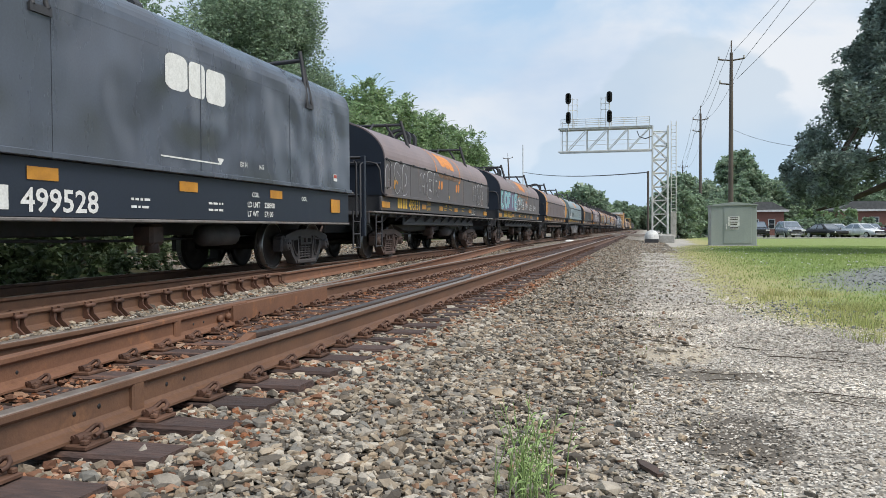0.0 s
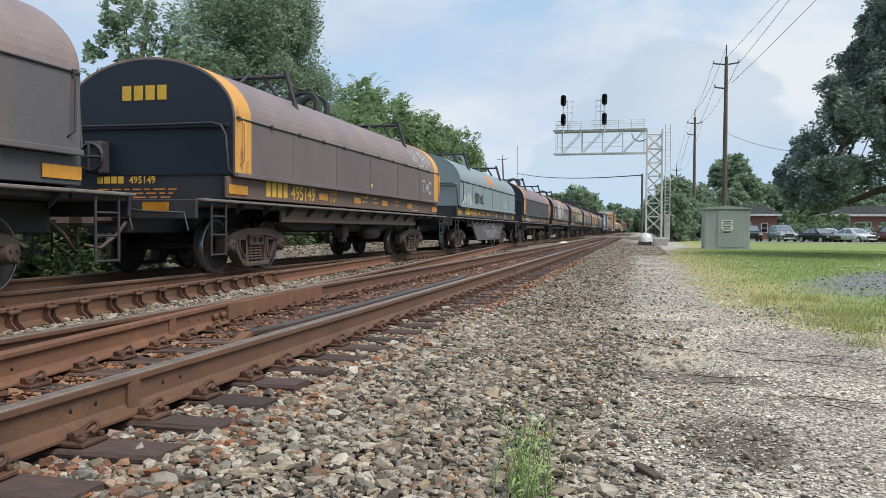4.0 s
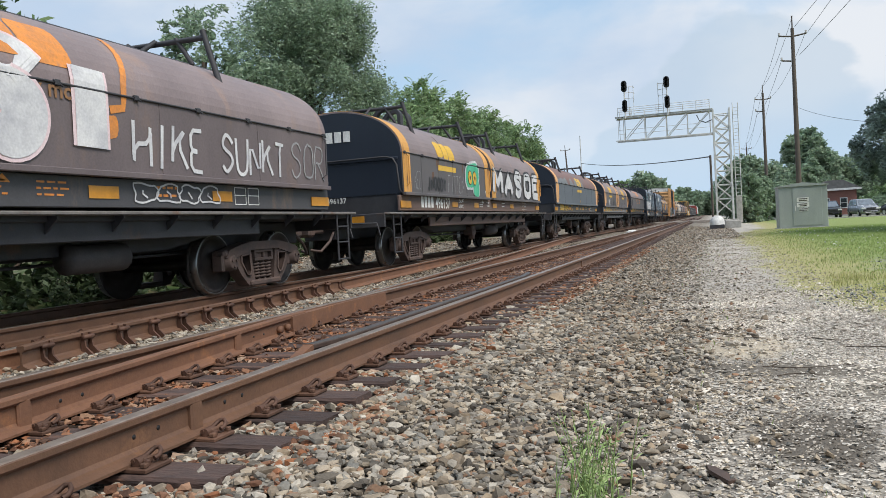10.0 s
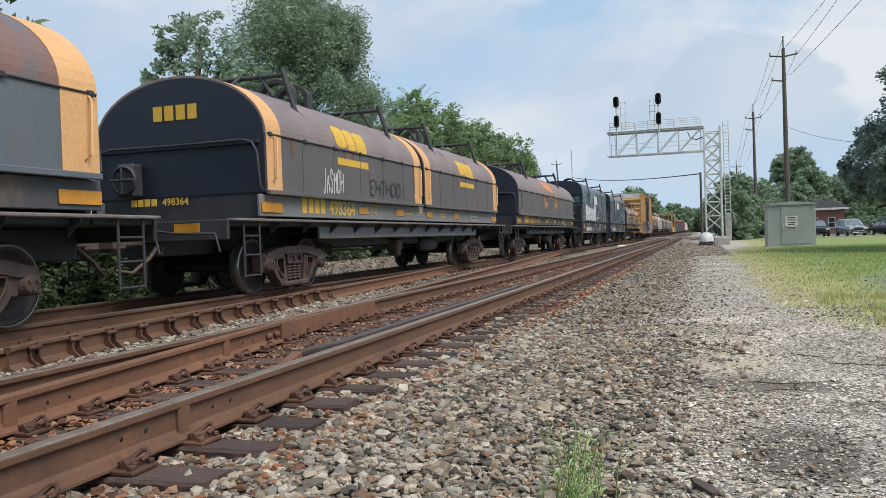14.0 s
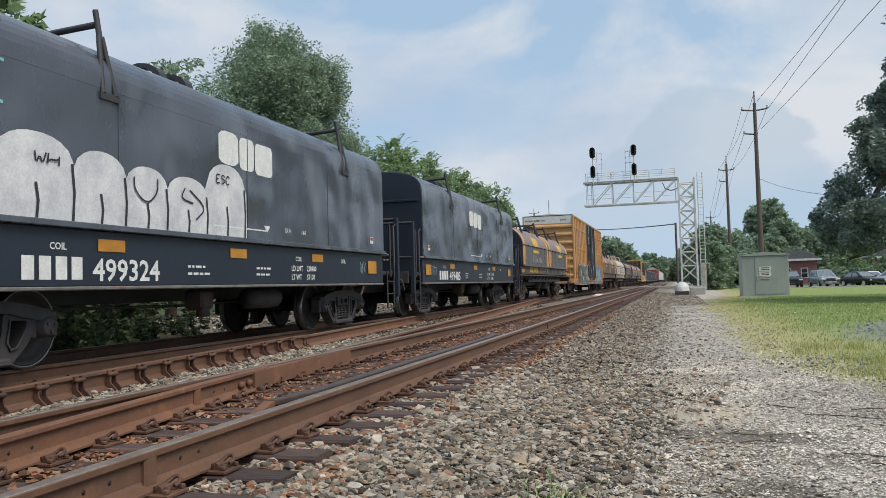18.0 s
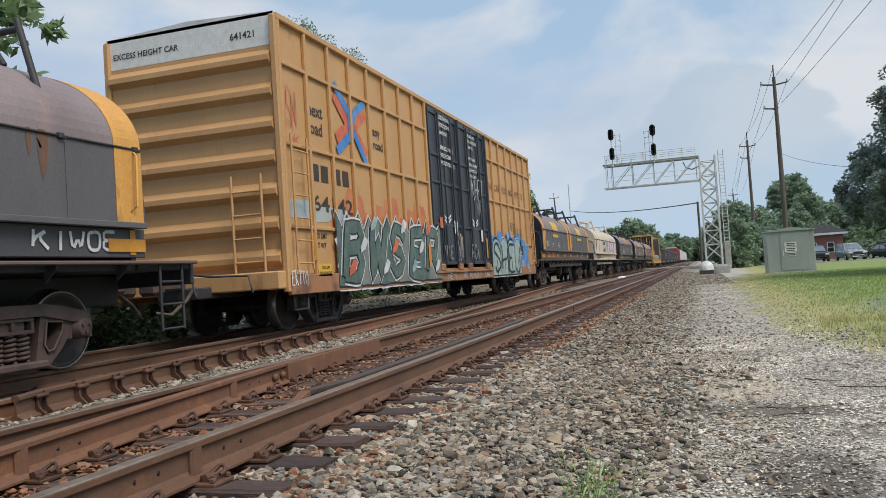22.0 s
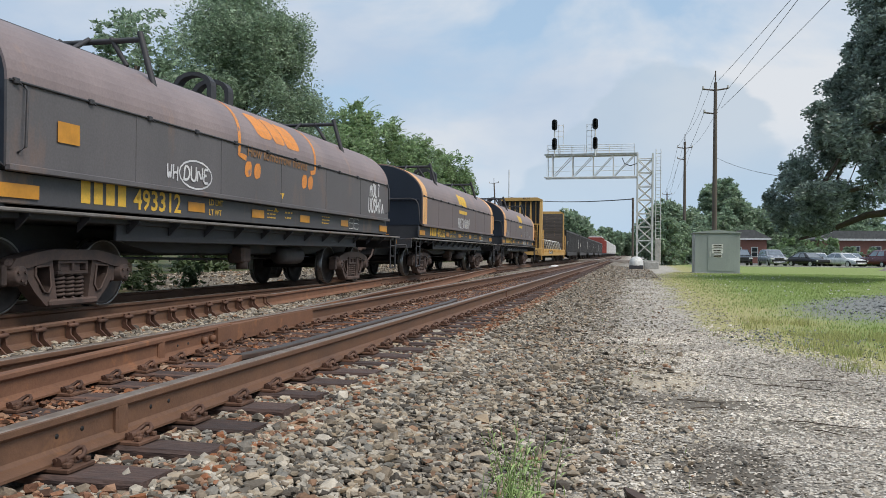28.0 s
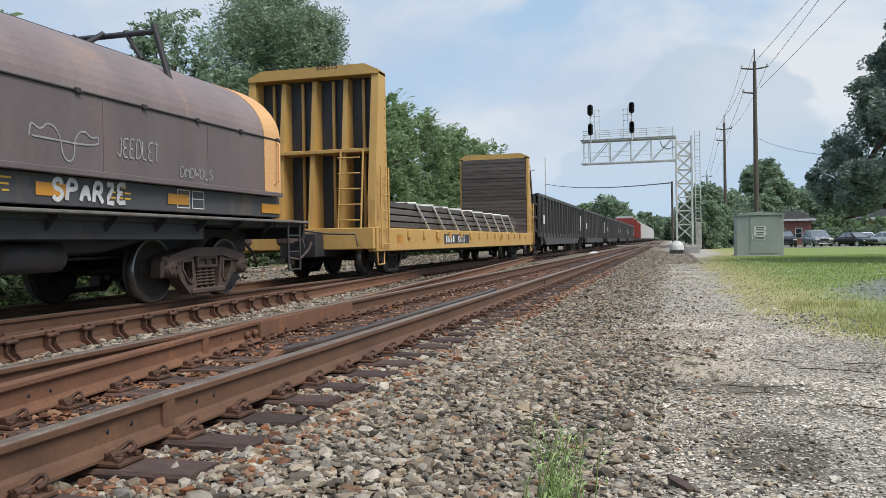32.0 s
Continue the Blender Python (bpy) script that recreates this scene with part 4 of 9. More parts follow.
def coil_car(label, p, length, number, top, side, sill, band=None, number_mat=None, truck=None, hoods=1, belly=False, style="round", number_y=None, seed=1, end=None, arch=1, brackets=True, deck=None, weights=None, bars=()):
    """A coil car: hood or hoods on a trough frame with a side sill, a walkway, end steps and two trucks."""
    rng = random.Random(seed)
    truck, end, deck = truck or M_TRUCK, end or M_END, deck or M_DECK
    car = thing("coil_car", label, "coil car", "freight train")
    TRAIN.append((car, p))
    L = length
    if style == "round":
        w, z0, z1, z2, power, tc = 1.48, 1.49, 2.32, 3.26, 2.0, 1.45
    else:
        w, z0, z1, z2, power, tc = 1.5, 1.46, 2.95, 3.59, 3.2, 1.25
    half = profile(w, z0, z1, z2, 14, power)
    full = [(x, z) for x, z in half] + [(-x, z) for x, z in reversed(half[:-1])]
    runs = [(0, L)] if hoods == 1 else [(0, L / 2 - 0.13), (L / 2 + 0.13, L)]
    for a, b in runs:
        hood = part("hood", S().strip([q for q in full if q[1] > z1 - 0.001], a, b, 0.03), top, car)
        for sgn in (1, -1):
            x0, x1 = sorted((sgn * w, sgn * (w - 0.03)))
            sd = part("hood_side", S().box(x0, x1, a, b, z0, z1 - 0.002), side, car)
            part("hood_flange", S().box(sgn * (w - 0.02) if sgn > 0 else sgn * (w + 0.05), sgn * (w + 0.05) if sgn > 0 else sgn * (w - 0.02), a, b, z0 - 0.04, z0 + 0.025, 0.008), side, car)
            for j in range(1, 6 if style == "round" else 4):
                y = a + (b - a) * j / (6 if style == "round" else 4)
                part("panel_seam", S().box(sgn * w - 0.006, sgn * w + 0.006, y - 0.012, y + 0.012, z0 + 0.03, z1 - 0.01), M_SILLBROWN if side in (M_GREYBLUE, M_CREAM) else side, car)
        if style == "round":
            for sgn in (1, -1):
                rod = S().tube([(sgn * (w + 0.012), a + 0.02, z1), (sgn * (w + 0.012), b - 0.02, z1)], 0.013, 6)
                part("seam_rod", rod, M_UNDER, car)
            n = max(4, int((b - a) / 1.05))
            for k in range(n + 1):
                y = a + 0.1 + (b - a - 0.2) * k / n
                lt = put("latch", shared("latch", lambda: S().box(-0.01, 0.035, -0.035, 0.035, -0.03, 0.03, 0.008).tube([(0.02, -0.05, 0.02), (0.035, 0.05, -0.03)], 0.01, 5).mesh("latch")), M_UNDER, car)
                lt.location = (w, y, z1)
        else:
            for sgn in (1, -1):
                for f in (0.235, 0.82):
                    y = a + (b - a) * f
                    s = S()
                    for d in (-0.1, 0.1):
                        s.bar((sgn * (w + 0.012), y + d, z1 - 0.05), (sgn * (w - 0.1), y + d * 0.25, z1 + 0.6), 0.05)
                    s.box(*sorted((sgn * (w + 0.005), sgn * (w + 0.03))), y - 0.15, y + 0.15, z1 - 0.12, z1 - 0.04)
                    s.bar((sgn * (w - 0.1), y, z1 + 0.55), (sgn * (w - 0.16), y, z2 + 0.26), 0.055)
                    part("lift_strap", s, M_UNDER, car)
                    part("lift_arm", S().bar((sgn * (w - 0.15), y, z2 + 0.1), (sgn * 0.75, y, z2 + 0.07), 0.055).bar((sgn * 0.75, y, z2 + 0.07), (sgn * 0.4, y, z2 - 0.02), 0.055), M_UNDER, car)
        for y, yy in ((a, a + 0.03), (b - 0.03, b)):
            inner = [(x * 0.985, z - 0.012 if z > z1 else z) for x, z in full]
            part("hood_end", S().prism(inner, y + 0.004 if y == a else y, yy if y == a else yy - 0.004, "y"), end, car)
            part("end_rib", S().box(-w + 0.1, w - 0.1, *((a - 0.03, a + 0.004) if y == a else (b - 0.004, b + 0.03)), z1 - 0.14, z1 - 0.08, 0.01), end, car)
        if band:
            width = 0.5 if hoods == 1 else 0.42
            for y in (a, b - width):
                big = profile(w + 0.008, z0 + 0.02, z1, z2 + 0.008, 14, power)
                ring = big + [(-x, z) for x, z in reversed(big[:-1])]
                part("hood_band", S().strip(ring, y, y + width, 0.006), band, car)
        if style == "round":
            cap = S().box(-0.26, 0.26, a + 0.9, b - 0.9, z2 - 0.02, z2 + 0.07, 0.02)
            part("ridge_cap", cap, M_UNDER, car)
            for f in ((0.23, 0.8) if hoods == 1 else (0.22, 0.83)):
                y = a + (b - a) * f
                s = S()
                s.bar((-1.0, y, z2 + 0.2), (1.0, y, z2 + 0.2), 0.055)
                for sgn in (1, -1):
                    s.bar((sgn * 0.98, y, z2 + 0.3), (sgn * 1.2, y, z1 + 0.5), 0.065)
                    s.bar((sgn * 0.55, y, z2 + 0.24), (sgn * 0.8, y, z2 - 0.14), 0.05)
                    s.bar((sgn * 0.22, y - 0.3, z2 + 0.05), (sgn * 0.22, y, z2 + 0.24), 0.05)
                if brackets:
                    part("lifting_bracket", s, M_UNDER if side is not M_CREAM else side, car)
            if arch:
                y = (a + b) / 2
                for d in (-0.3, 0.3):
                    hoop(car, y + d, z2, M_UNDER if side not in (M_CREAM, M_GREYBLUE) else side)
            if side is M_CREAM:
                for k in range(8):
                    y = a + 0.7 + (b - a - 1.4) * k / 7
                    part("hood_rib", S().strip([(x * 1.006, z + 0.008) for x, z in full if z > z1 - 0.001], y - 0.03, y + 0.03, 0.008), top, car)
            for y in (a + 0.17, b - 0.17):
                s = S().tube([(w, y + 0.05, z1 - 0.02), (w + 0.07, y + 0.02, z1 - 0.08), (w + 0.07, y, z0 + 0.2), (w, y - 0.03, z0 + 0.14)], 0.014, 6)
                part("hood_handle", s, M_UNDER if not band else band, car)
        else:
            part("ridge_cap", S().box(-0.2, 0.2, a + 0.3, b - 0.3, z2 - 0.03, z2 + 0.03, 0.01), M_UNDER, car)
            for d in (-0.32, 0.32):
                hoop(car, (a + b) / 2 + d, z2, M_UNDER)
    # frame
    xs = 1.41
    ext = 0.9
    for sgn in (1, -1):
        def box(name, xa, xb, ya, yb, za, zb, m, c=0.01):
            x0, x1 = sorted((sgn * xa, sgn * xb))
            return part(name, S().box(x0, x1, ya, yb, za, zb, c), m, car)
        if style == "round":
            box("side_sill", xs - 0.05, xs, -0.1, L + 0.1, 1.14, 1.455, sill)
            box("walkway", xs - 0.02, 1.53, -ext, L + ext, 1.06, 1.1, deck)
            box("lower_sill", 1.28, 1.33, 1.9, L - 1.9, 0.8, 1.06, M_UNDER if sill is M_SILL else sill)
            for f in range(14 if sgn > 0 else 6):
                y = 0.3 + (L - 0.6) * f / (13 if sgn > 0 else 5)
                g = put("walkway_bracket", shared(("wb", sgn), lambda: S().prism([(0, 0.0), (sgn * 0.16, 0.0), (sgn * 0.16, -0.03), (0, -0.17)], -0.012, 0.012, "y").mesh("walkway_bracket")), M_UNDER, car)
                g.location = (sgn * 1.335, y, 1.058)
        else:
            box("side_sill", xs - 0.04, xs + 0.06, 0.0, L, 0.83, 1.42, sill)
            box("sill_rail", xs + 0.03, xs + 0.1, -0.2, L + 0.2, 1.42, 1.46, deck)
            box("sill_foot", xs - 0.02, xs + 0.08, 0.0, L, 0.79, 0.83, M_DECK)
        for k in (-1, 1):
            y = -0.45 if k < 0 else L + 0.45
            ya, yb = y - 0.2, y + 0.2
            for g, (za, zb) in enumerate(((0.28, 1.06),)):
                s = S()
                for yy in (ya, yb):
                    s.bar((sgn * 1.47, yy, 0.3), (sgn * 1.47, yy, 1.08), 0.03)
                for z in (0.32, 0.6, 0.86):
                    s.tube([(sgn * 1.47, ya, z), (sgn * 1.47, yb, z)], 0.015, 5)
                part("step", s, M_UNDER, car)
            if style == "box":
                yy = y + k * 0.42
                s = S()
                s.box(*sorted((sgn * 1.44, sgn * 1.54)), *sorted((yy, yy - k * 0.1)), 0.55, 2.25, 0.01)
                part("corner_post", s, end, car)
                s = S().tube([(sgn * 1.5, yy - k * 0.12, 2.1), (sgn * 1.5, yy - k * 0.26, 2.05), (sgn * 1.5, yy - k * 0.26, 0.95)], 0.022, 6)
                s.tube([(sgn * 1.5, yy - k * 0.62, 2.1), (sgn * 1.5, yy - k * 0.5, 2.05), (sgn * 1.5, yy - k * 0.5, 0.95)], 0.022, 6)
                part("grab_iron", s, M_UNDER, car)
            else:
                e = (0 if k < 0 else L) + k * 0.09
                s = S().tube([(sgn * 1.43, e - k * 0.14, 1.47), (sgn * 1.42, e, 1.56), (sgn * 1.38, e, 2.06), (sgn * 1.3, e, 2.2), (sgn * 1.15, e, 2.24), (0.0, e, 2.23)], 0.02, 6)
                part("end_handrail", s, M_UNDER, car)
    for k in (-1, 1):
        y = -0.0 if k < 0 else L
        a, b = sorted((y + k * ext, y - k * 0.02))
        part("end_platform", S().box(-1.4, 1.4, a, b, 1.0, 1.08, 0.01), M_UNDER, car)
        part("end_sill", S().box(-1.42, 1.42, *sorted((y + k * ext, y + k * (ext + 0.06))), 0.82, 1.09, 0.01), M_UNDER, car)
        part("end_bulkhead", S().box(-1.38, 1.38, *sorted((y - k * 0.02, y - k * 0.1)), 1.08, 1.5, 0.01), end if style == "box" else M_UNDER, car)
        if style == "box":
            part("end_rail", S().bar((-1.5, y + k * 0.87, 2.22), (1.5, y + k * 0.87, 2.22), 0.05).bar((-1.5, y + k * 0.86, 1.42), (1.5, y + k * 0.86, 1.42), 0.045), M_UNDER, car)
        add_coupler(car, y + k * (ext - 0.1), k)
        wheel = S().lathe([(0.0, 0.2), (0.03, 0.23), (0.06, 0.2), (0.03, 0.18), (0.0, 0.2)], (-0.75, y + k * 0.3, 1.75), "y", 14)
        wheel.bar((-0.75, y + k * 0.33, 1.55), (-0.75, y + k * 0.33, 1.95), 0.03).bar((-0.95, y + k * 0.33, 1.75), (-0.55, y + k * 0.33, 1.75), 0.03)
        if k < 0 and style == "round":
            part("brake_wheel", wheel, M_UNDER, car)
            part("brake_box", S().box(-0.9, -0.6, -0.26, -0.02, 1.5, 2.0, 0.03), M_UNDER, car)
    part("centre_sill", S().box(-0.35, 0.35, -ext, L + ext, 0.62, 1.0, 0.02), M_UNDER, car)
    part("trough_floor", S().box(-1.38, 1.38, 0.05, L - 0.05, 1.0, 1.08, 0.01), M_UNDER, car)
    if belly:
        prof = [(2.3, 1.06), (L - 2.3, 1.06), (L - 3.6, 0.29), (3.6, 0.29)]
        for sgn in (1, -1):
            x0, x1 = sorted((sgn * 1.3, sgn * 1.36))
            part("deep_side", S().prism(prof, x0, x1, "x"), M_GREYBROWN, car)
        part("deep_floor", S().box(-1.3, 1.3, 3.6, L - 3.6, 0.29, 0.34), M_UNDER, car)
    elif style == "round":
        prof = [(2.4, 0.82), (L - 2.4, 0.82), (L - 3.4, 0.66), (3.4, 0.66)]
        part("cross_bearer", S().prism(prof, -0.9, 0.9, "x"), M_UNDER, car)
    part("air_tank", S().lathe([(-0.45, 0.0), (-0.42, 0.16), (0.42, 0.16), (0.45, 0.0)][::-1], (0.95, L * 0.62, 0.62), "y", 12), M_TRUCKB, car)
    part("brake_valve", S().box(0.8, 1.1, L * 0.45, L * 0.45 + 0.3, 0.5, 0.78, 0.04).lathe([(-0.1, 0.0), (-0.1, 0.1), (0.12, 0.08), (0.12, 0.0)], (1.0, L * 0.45 + 0.15, 0.5), "z", 10), M_TRUCK, car)
    part("brake_rod", S().tube([(0.5, 2.2, 0.6), (0.6, L * 0.45, 0.56), (0.5, L - 2.2, 0.6)], 0.02, 5), M_UNDER, car)
    add_truck(car, tc, truck)
    add_truck(car, L - tc, truck)
    # marks
    number_mat = number_mat or M_MARKY
    face = xs + 0.006 if style == "round" else xs + 0.066
    sill_at = flat_side(face - 0.006)
    za = 1.21 if style == "round" else 0.9
    size = 0.35 if style == "round" else 0.33
    number_y = number_y or (1.15 if style == "round" else 1.4)
    s = S()
    for k in range(4):
        s = S()
        patch(s, sill_at, [(number_y + k * 0.215, za, za + size * 0.7), (number_y + k * 0.215 + 0.155, za, za + size * 0.7)], n=1)
        mark("reporting_mark", s, number_mat, car)
    lettering(number, number_y + 0.95, za - 0.01, size, number_mat, car, x=face, wide=1.0 if style == "round" else 1.14)
    wy = number_y + 2.72 if style == "round" else 6.85
    lettering("LD LMT", wy, za + 0.14, 0.12, number_mat, car, x=face)
    lettering("LT WT", wy, za, 0.12, number_mat, car, x=face)
    for word, dz in zip(weights or (), (0.14, 0.0)):
        lettering(word, wy + 0.55, za + dz, 0.12, number_mat, car, x=face)
    if style == "box":
        for y in (1.75, 7.0, 8.8):
            lettering("COIL", y, 1.2, 0.1, number_mat, car, x=face)
        lettering("EX H", 6.58, 1.63, 0.1, number_mat, car, x=1.508)
        lettering("14-5", 7.15, 1.63, 0.1, number_mat, car, x=1.508)
        for y in (0.35, 10.2):
            tagp = part("notice_plate", S().box(1.505, 1.512, y, y + 0.16, 1.62, 1.75), M_WHITE, car, "small red and white notice")
            part("notice_print", S().box(1.512, 1.514, y + 0.01, y + 0.15, 1.68, 1.74), M_PATCHRED, tagp)
        s = S(); stroke(s, flat_side(1.5), [(4.6, 1.62), (6.0, 1.62)], 0.02); mark("white_line", s, M_WHITE, car)
        s = S(); patch(s, flat_side(1.5), [(5.95, 1.68, 1.7), (6.03, 1.6, 1.7), (6.11, 1.68, 1.7)], n=1); mark("lift_arrow", s, M_WHITE, car)
        s = S(); patch(s, sill_at, [(5.16, 1.2, 1.21), (5.27, 1.2, 1.32), (5.38, 1.2, 1.21)], n=1); mark("lift_arrow", s, M_WHITE, car)
        s = S(); scribble(s, sill_at, 0.75 if seed % 2 else 9.7, 1.15 if seed % 2 else 10.0, 1.0, 1.25, rng, 0.012, 3); mark("chalk_scrawl", s, M_SPRAYT, car)
    else:
        s = S(); patch(s, on_profile(half), [(6.1, 0.19, 0.2), (6.18, 0.1, 0.2), (6.26, 0.19, 0.2)], n=1); mark("lift_arrow", s, number_mat, car)
        s = S(); patch(s, sill_at, [(6.0, 1.36, 1.365), (6.08, 1.36, 1.44), (6.16, 1.36, 1.365)], n=1); mark("lift_arrow", s, number_mat, car)
        for k, y in enumerate((L - 2.6, L - 2.28)):
            bx = S(); [stroke(bx, sill_at, q, 0.012) for q in ([(y, 1.2), (y + 0.26, 1.2)], [(y + 0.26, 1.2), (y + 0.26, 1.42)], [(y + 0.26, 1.42), (y, 1.42)], [(y, 1.42), (y, 1.2)], [(y, 1.32), (y + 0.26, 1.32)])]
            mark("stencil_box", bx, M_WHITE, car)
    s = S()
    for y in ((5.75, 6.45, 8.15) if style == "round" else (4.05, 5.75)):
        lines_of_print(s, sill_at, y, za, rng.uniform(0.3, 0.5), 0.18, rng.randint(2, 3), rng)
    tagged(mark("small_print", s, number_mat if style == "round" else M_WHITE, car), kind="stuff")
    for y in bars:
        s = S(); patch(s, sill_at, [(y, 1.17, 1.44), (y + 0.09, 1.17, 1.44)], off=0.01, n=1); mark("reflector", s, M_REFL, car, "upright amber reflective strip")
    for y in () if bars else ((3.32, 5.2, 7.1, 9.2) if style == "round" else (2.43, 5.04, 7.6)):
        s = S()
        zz = 1.235 if style == "round" else 1.2
        patch(s, sill_at, [(y, zz, zz + 0.13), (y + 0.43, zz, zz + 0.13)], off=0.01, n=1)
        mark("reflector", s, M_REFL, car, "amber reflective plate")
    for y in ((0.2, 10.12) if style == "box" else (-0.08, L - 0.5)):
        x0 = face + 0.004
        s = S().box(x0, x0 + 0.01, y, y + (0.44 if style == "box" else 0.58), 1.02 if style == "box" else 1.2, 1.27 if style == "box" else 1.34)
        part("corner_reflector", s, M_REFL, car, "amber corner reflector plate")
    # end face
    s = S()
    for k in range(4):
        e0, e1 = (-0.4 + k * 0.2, -0.25 + k * 0.2) if style == "round" else (-0.33 + k * 0.165, -0.21 + k * 0.165)
        mark("end_mark", S().box(e0, e1, -0.008, 0.002, z1 + 0.3 if style == "round" else 2.86, z1 + 0.52 if style == "round" else 3.02), number_mat, car)
        e0, e1 = (-0.75 + k * 0.12, -0.66 + k * 0.12) if style == "round" else (-0.62 + k * 0.15, -0.5 + k * 0.15)
        mark("end_mark", S().box(e0, e1, -0.136 if style == "round" else -0.05, -0.126 if style == "round" else -0.04, 1.36 if style == "round" else 1.4, 1.465 if style == "round" else 1.54), number_mat, car)
    part("end_reflector", S().box(0.6, 1.0, -0.97, -0.961, 0.93, 1.05), M_REFL, car, "amber plate on the end sill")
    if style == "round" and hoods == 1:
        for z in (1.14, 1.2, 1.26):
            a = -0.75
            while a < 0.5:
                b = a + rng.uniform(0.06, 0.22)
                part("end_print", S().box(a, b, -0.134, -0.128, z, z + 0.02), M_MARKO, car)
                a = b + 0.06
    if style == "round":
        lettering(number, -0.132, 1.36, 0.15, number_mat, car, x=-0.2, end=True)
    else:
        lettering("499275-499574", -0.02, 2.62, 0.14, number_mat, car, x=-0.52, end=True)
        lettering(number, -0.045, 1.4, 0.2, number_mat, car, x=0.05, end=True)
    return car, on_profile(half), rng


def make_train():
    cars = []
    deep = random.Random(5)

    def slogan(car, at, L, worn=1.0):
        """The faded orange slogan patch on the hood."""
        emblem(car, at, 5.35, 1.0, 1.62, 0.6, M_MARKO, "faded orange painted mark")
        for pts in ([(5.1, 1.9), (4.85, 1.4), (4.66, 0.98), (4.62, 0.68), (4.86, 0.64)], [(7.95, 1.8), (7.82, 1.4), (7.64, 0.95), (7.6, 0.7), (7.4, 0.66)]):
            s = S(); stroke(s, at, pts, 0.085); mark("slogan_frame", s, M_MARKO, car)
        for d in (4.93, 5.24, 7.12, 7.4):
            s = S()
            bubble(s, at, d - 0.11, d + 0.11, 0.36, 0.6, random.Random(2))
            mark("slogan_dot", s, M_MARKO, car)
        lettering("How tomorrow moves", 4.88, 1.49 + 0.69, 0.24, M_FADED, car, x=1.492, wide=1.04)

    def gold(car, at, y, s0=0.84, w=1.3, h=0.44, m=None, bar=True):
        emblem(car, at, y, s0, w, h, m or M_MARKY, "yellow painted owner mark")
        if bar:
            s = S(); patch(s, at, [(y + 0.02, s0 - 0.27, s0 - 0.15), (y + w + 0.04, s0 - 0.27, s0 - 0.15)], n=2)
            mark("owner_bar", s, m or M_MARKY, car, "yellow bar below the owner mark")

    # black tall-hood car
    c, at, r = coil_car("black coil car with tall square-shouldered hood, white lettering", 4.0, 11.08, "499528", M_BLACK, M_BLACK, M_END, None, M_WHITE, M_TRUCKB, style="box", seed=11, weights=("228900", "57100"))
    emblem(c, at, 4.72, 0.97, 1.46, 0.5, M_WHITE, "white painted owner mark")
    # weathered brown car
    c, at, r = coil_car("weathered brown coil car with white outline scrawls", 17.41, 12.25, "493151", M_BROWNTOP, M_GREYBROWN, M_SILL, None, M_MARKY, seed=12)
    slogan(c, at, 12.25)
    for word, a, b in (("MSD", -0.02, 1.9), ("MER", 2.84, 5.0), ("MSD", 9.62, 11.55)):
        spray_word(c, at, word, a, b, 0.06, 0.8, ((M_SPRAYW, 0.24, "graffiti_outline"), (M_GREYBROWN, 0.2, "graffiti_letter")), r)
    s = S(); patch(s, at, [(0.63, 0.17, 0.37), (0.97, 0.17, 0.37)], off=0.014, n=1); mark("placard", s, M_REFL, c, "small amber placard")
    # cyan graffiti car
    c, at, r = coil_car("weathered brown coil car covered in pale blue graffiti", 32.54, 12.25, "493422", M_BROWNTOP, M_GREYBROWN, M_SILL, None, M_MARKY, seed=13)
    slogan(c, at, 12.25)
    for k in range(4):
        s = S(); patch(s, at, [(0.02 + k * 1.08, 0.03, 0.84 - 0.03 * (k % 2)), (1.1 + k * 1.08, 0.03, 0.82 - 0.03 * (k % 3))], 0.004); mark("spray_ground", s, M_SPRAYPU, c, "dull purple sprayed ground")
    spray_word(c, at, "DOFIE", 0.0, 4.3, 0.03, 0.84, ((M_CYAN, 0.24, "graffiti_letter"), (M_SPRAYW, 0.03, "graffiti_highlight")), r, 0.008)
    tag(c, at, "EMOR", 4.0, 5.8, 0.32, 0.8, M_CYAN, r, 0.055)
    tag(c, at, "ES", 4.3, 5.2, 0.08, 0.56, M_SPRAYW, r, 0.075, 0.02)
    tag(c, at, "PEHE", 5.55, 6.55, 0.1, 0.62, M_SPRAYW, r, 0.05)
    tag(c, at, "ISP!", 6.7, 7.75, 0.12, 0.46, M_SPRAYW, r, 0.04)
    tag(c, at, "JES", 8.15, 9.1, 0.12, 0.42, M_SPRAYW, r, 0.05)
    tag(c, at, "SHH!", 9.7, 10.8, 0.15, 0.42, M_SPRAYW, r, 0.04)
    tag(c, at, "YEK", 2.5, 4.7, 1.05, 1.75, M_CHALK, r, 0.09)
    tag(c, at, "SIDR", 7.3, 9.3, 1.0, 1.4, M_CHALK, r, 0.08)
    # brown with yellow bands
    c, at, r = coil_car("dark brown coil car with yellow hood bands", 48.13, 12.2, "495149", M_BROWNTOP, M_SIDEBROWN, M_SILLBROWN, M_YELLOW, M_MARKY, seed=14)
    tag(c, at, "WURV", 9.6, 11.5, 0.9, 1.4, M_SPRAYW, r, 0.035)
    tag(c, at, "TAC", 10.4, 11.4, 0.2, 0.55, M_SPRAYW, r, 0.04)
    # grey-blue deep car
    c, at, r = coil_car("grey-blue coil car with deep side and graffiti", 63.36, 12.0, "496400", M_GREYBLUE, M_GREYBLUE, M_SILL, None, M_MARKY, seed=15, belly=True, weights=("225600", "60400"), arch=1, end=M_GREYBLUE)
    gold(c, at, 5.2, 0.92, 1.1, 0.5, M_MARKO, False)
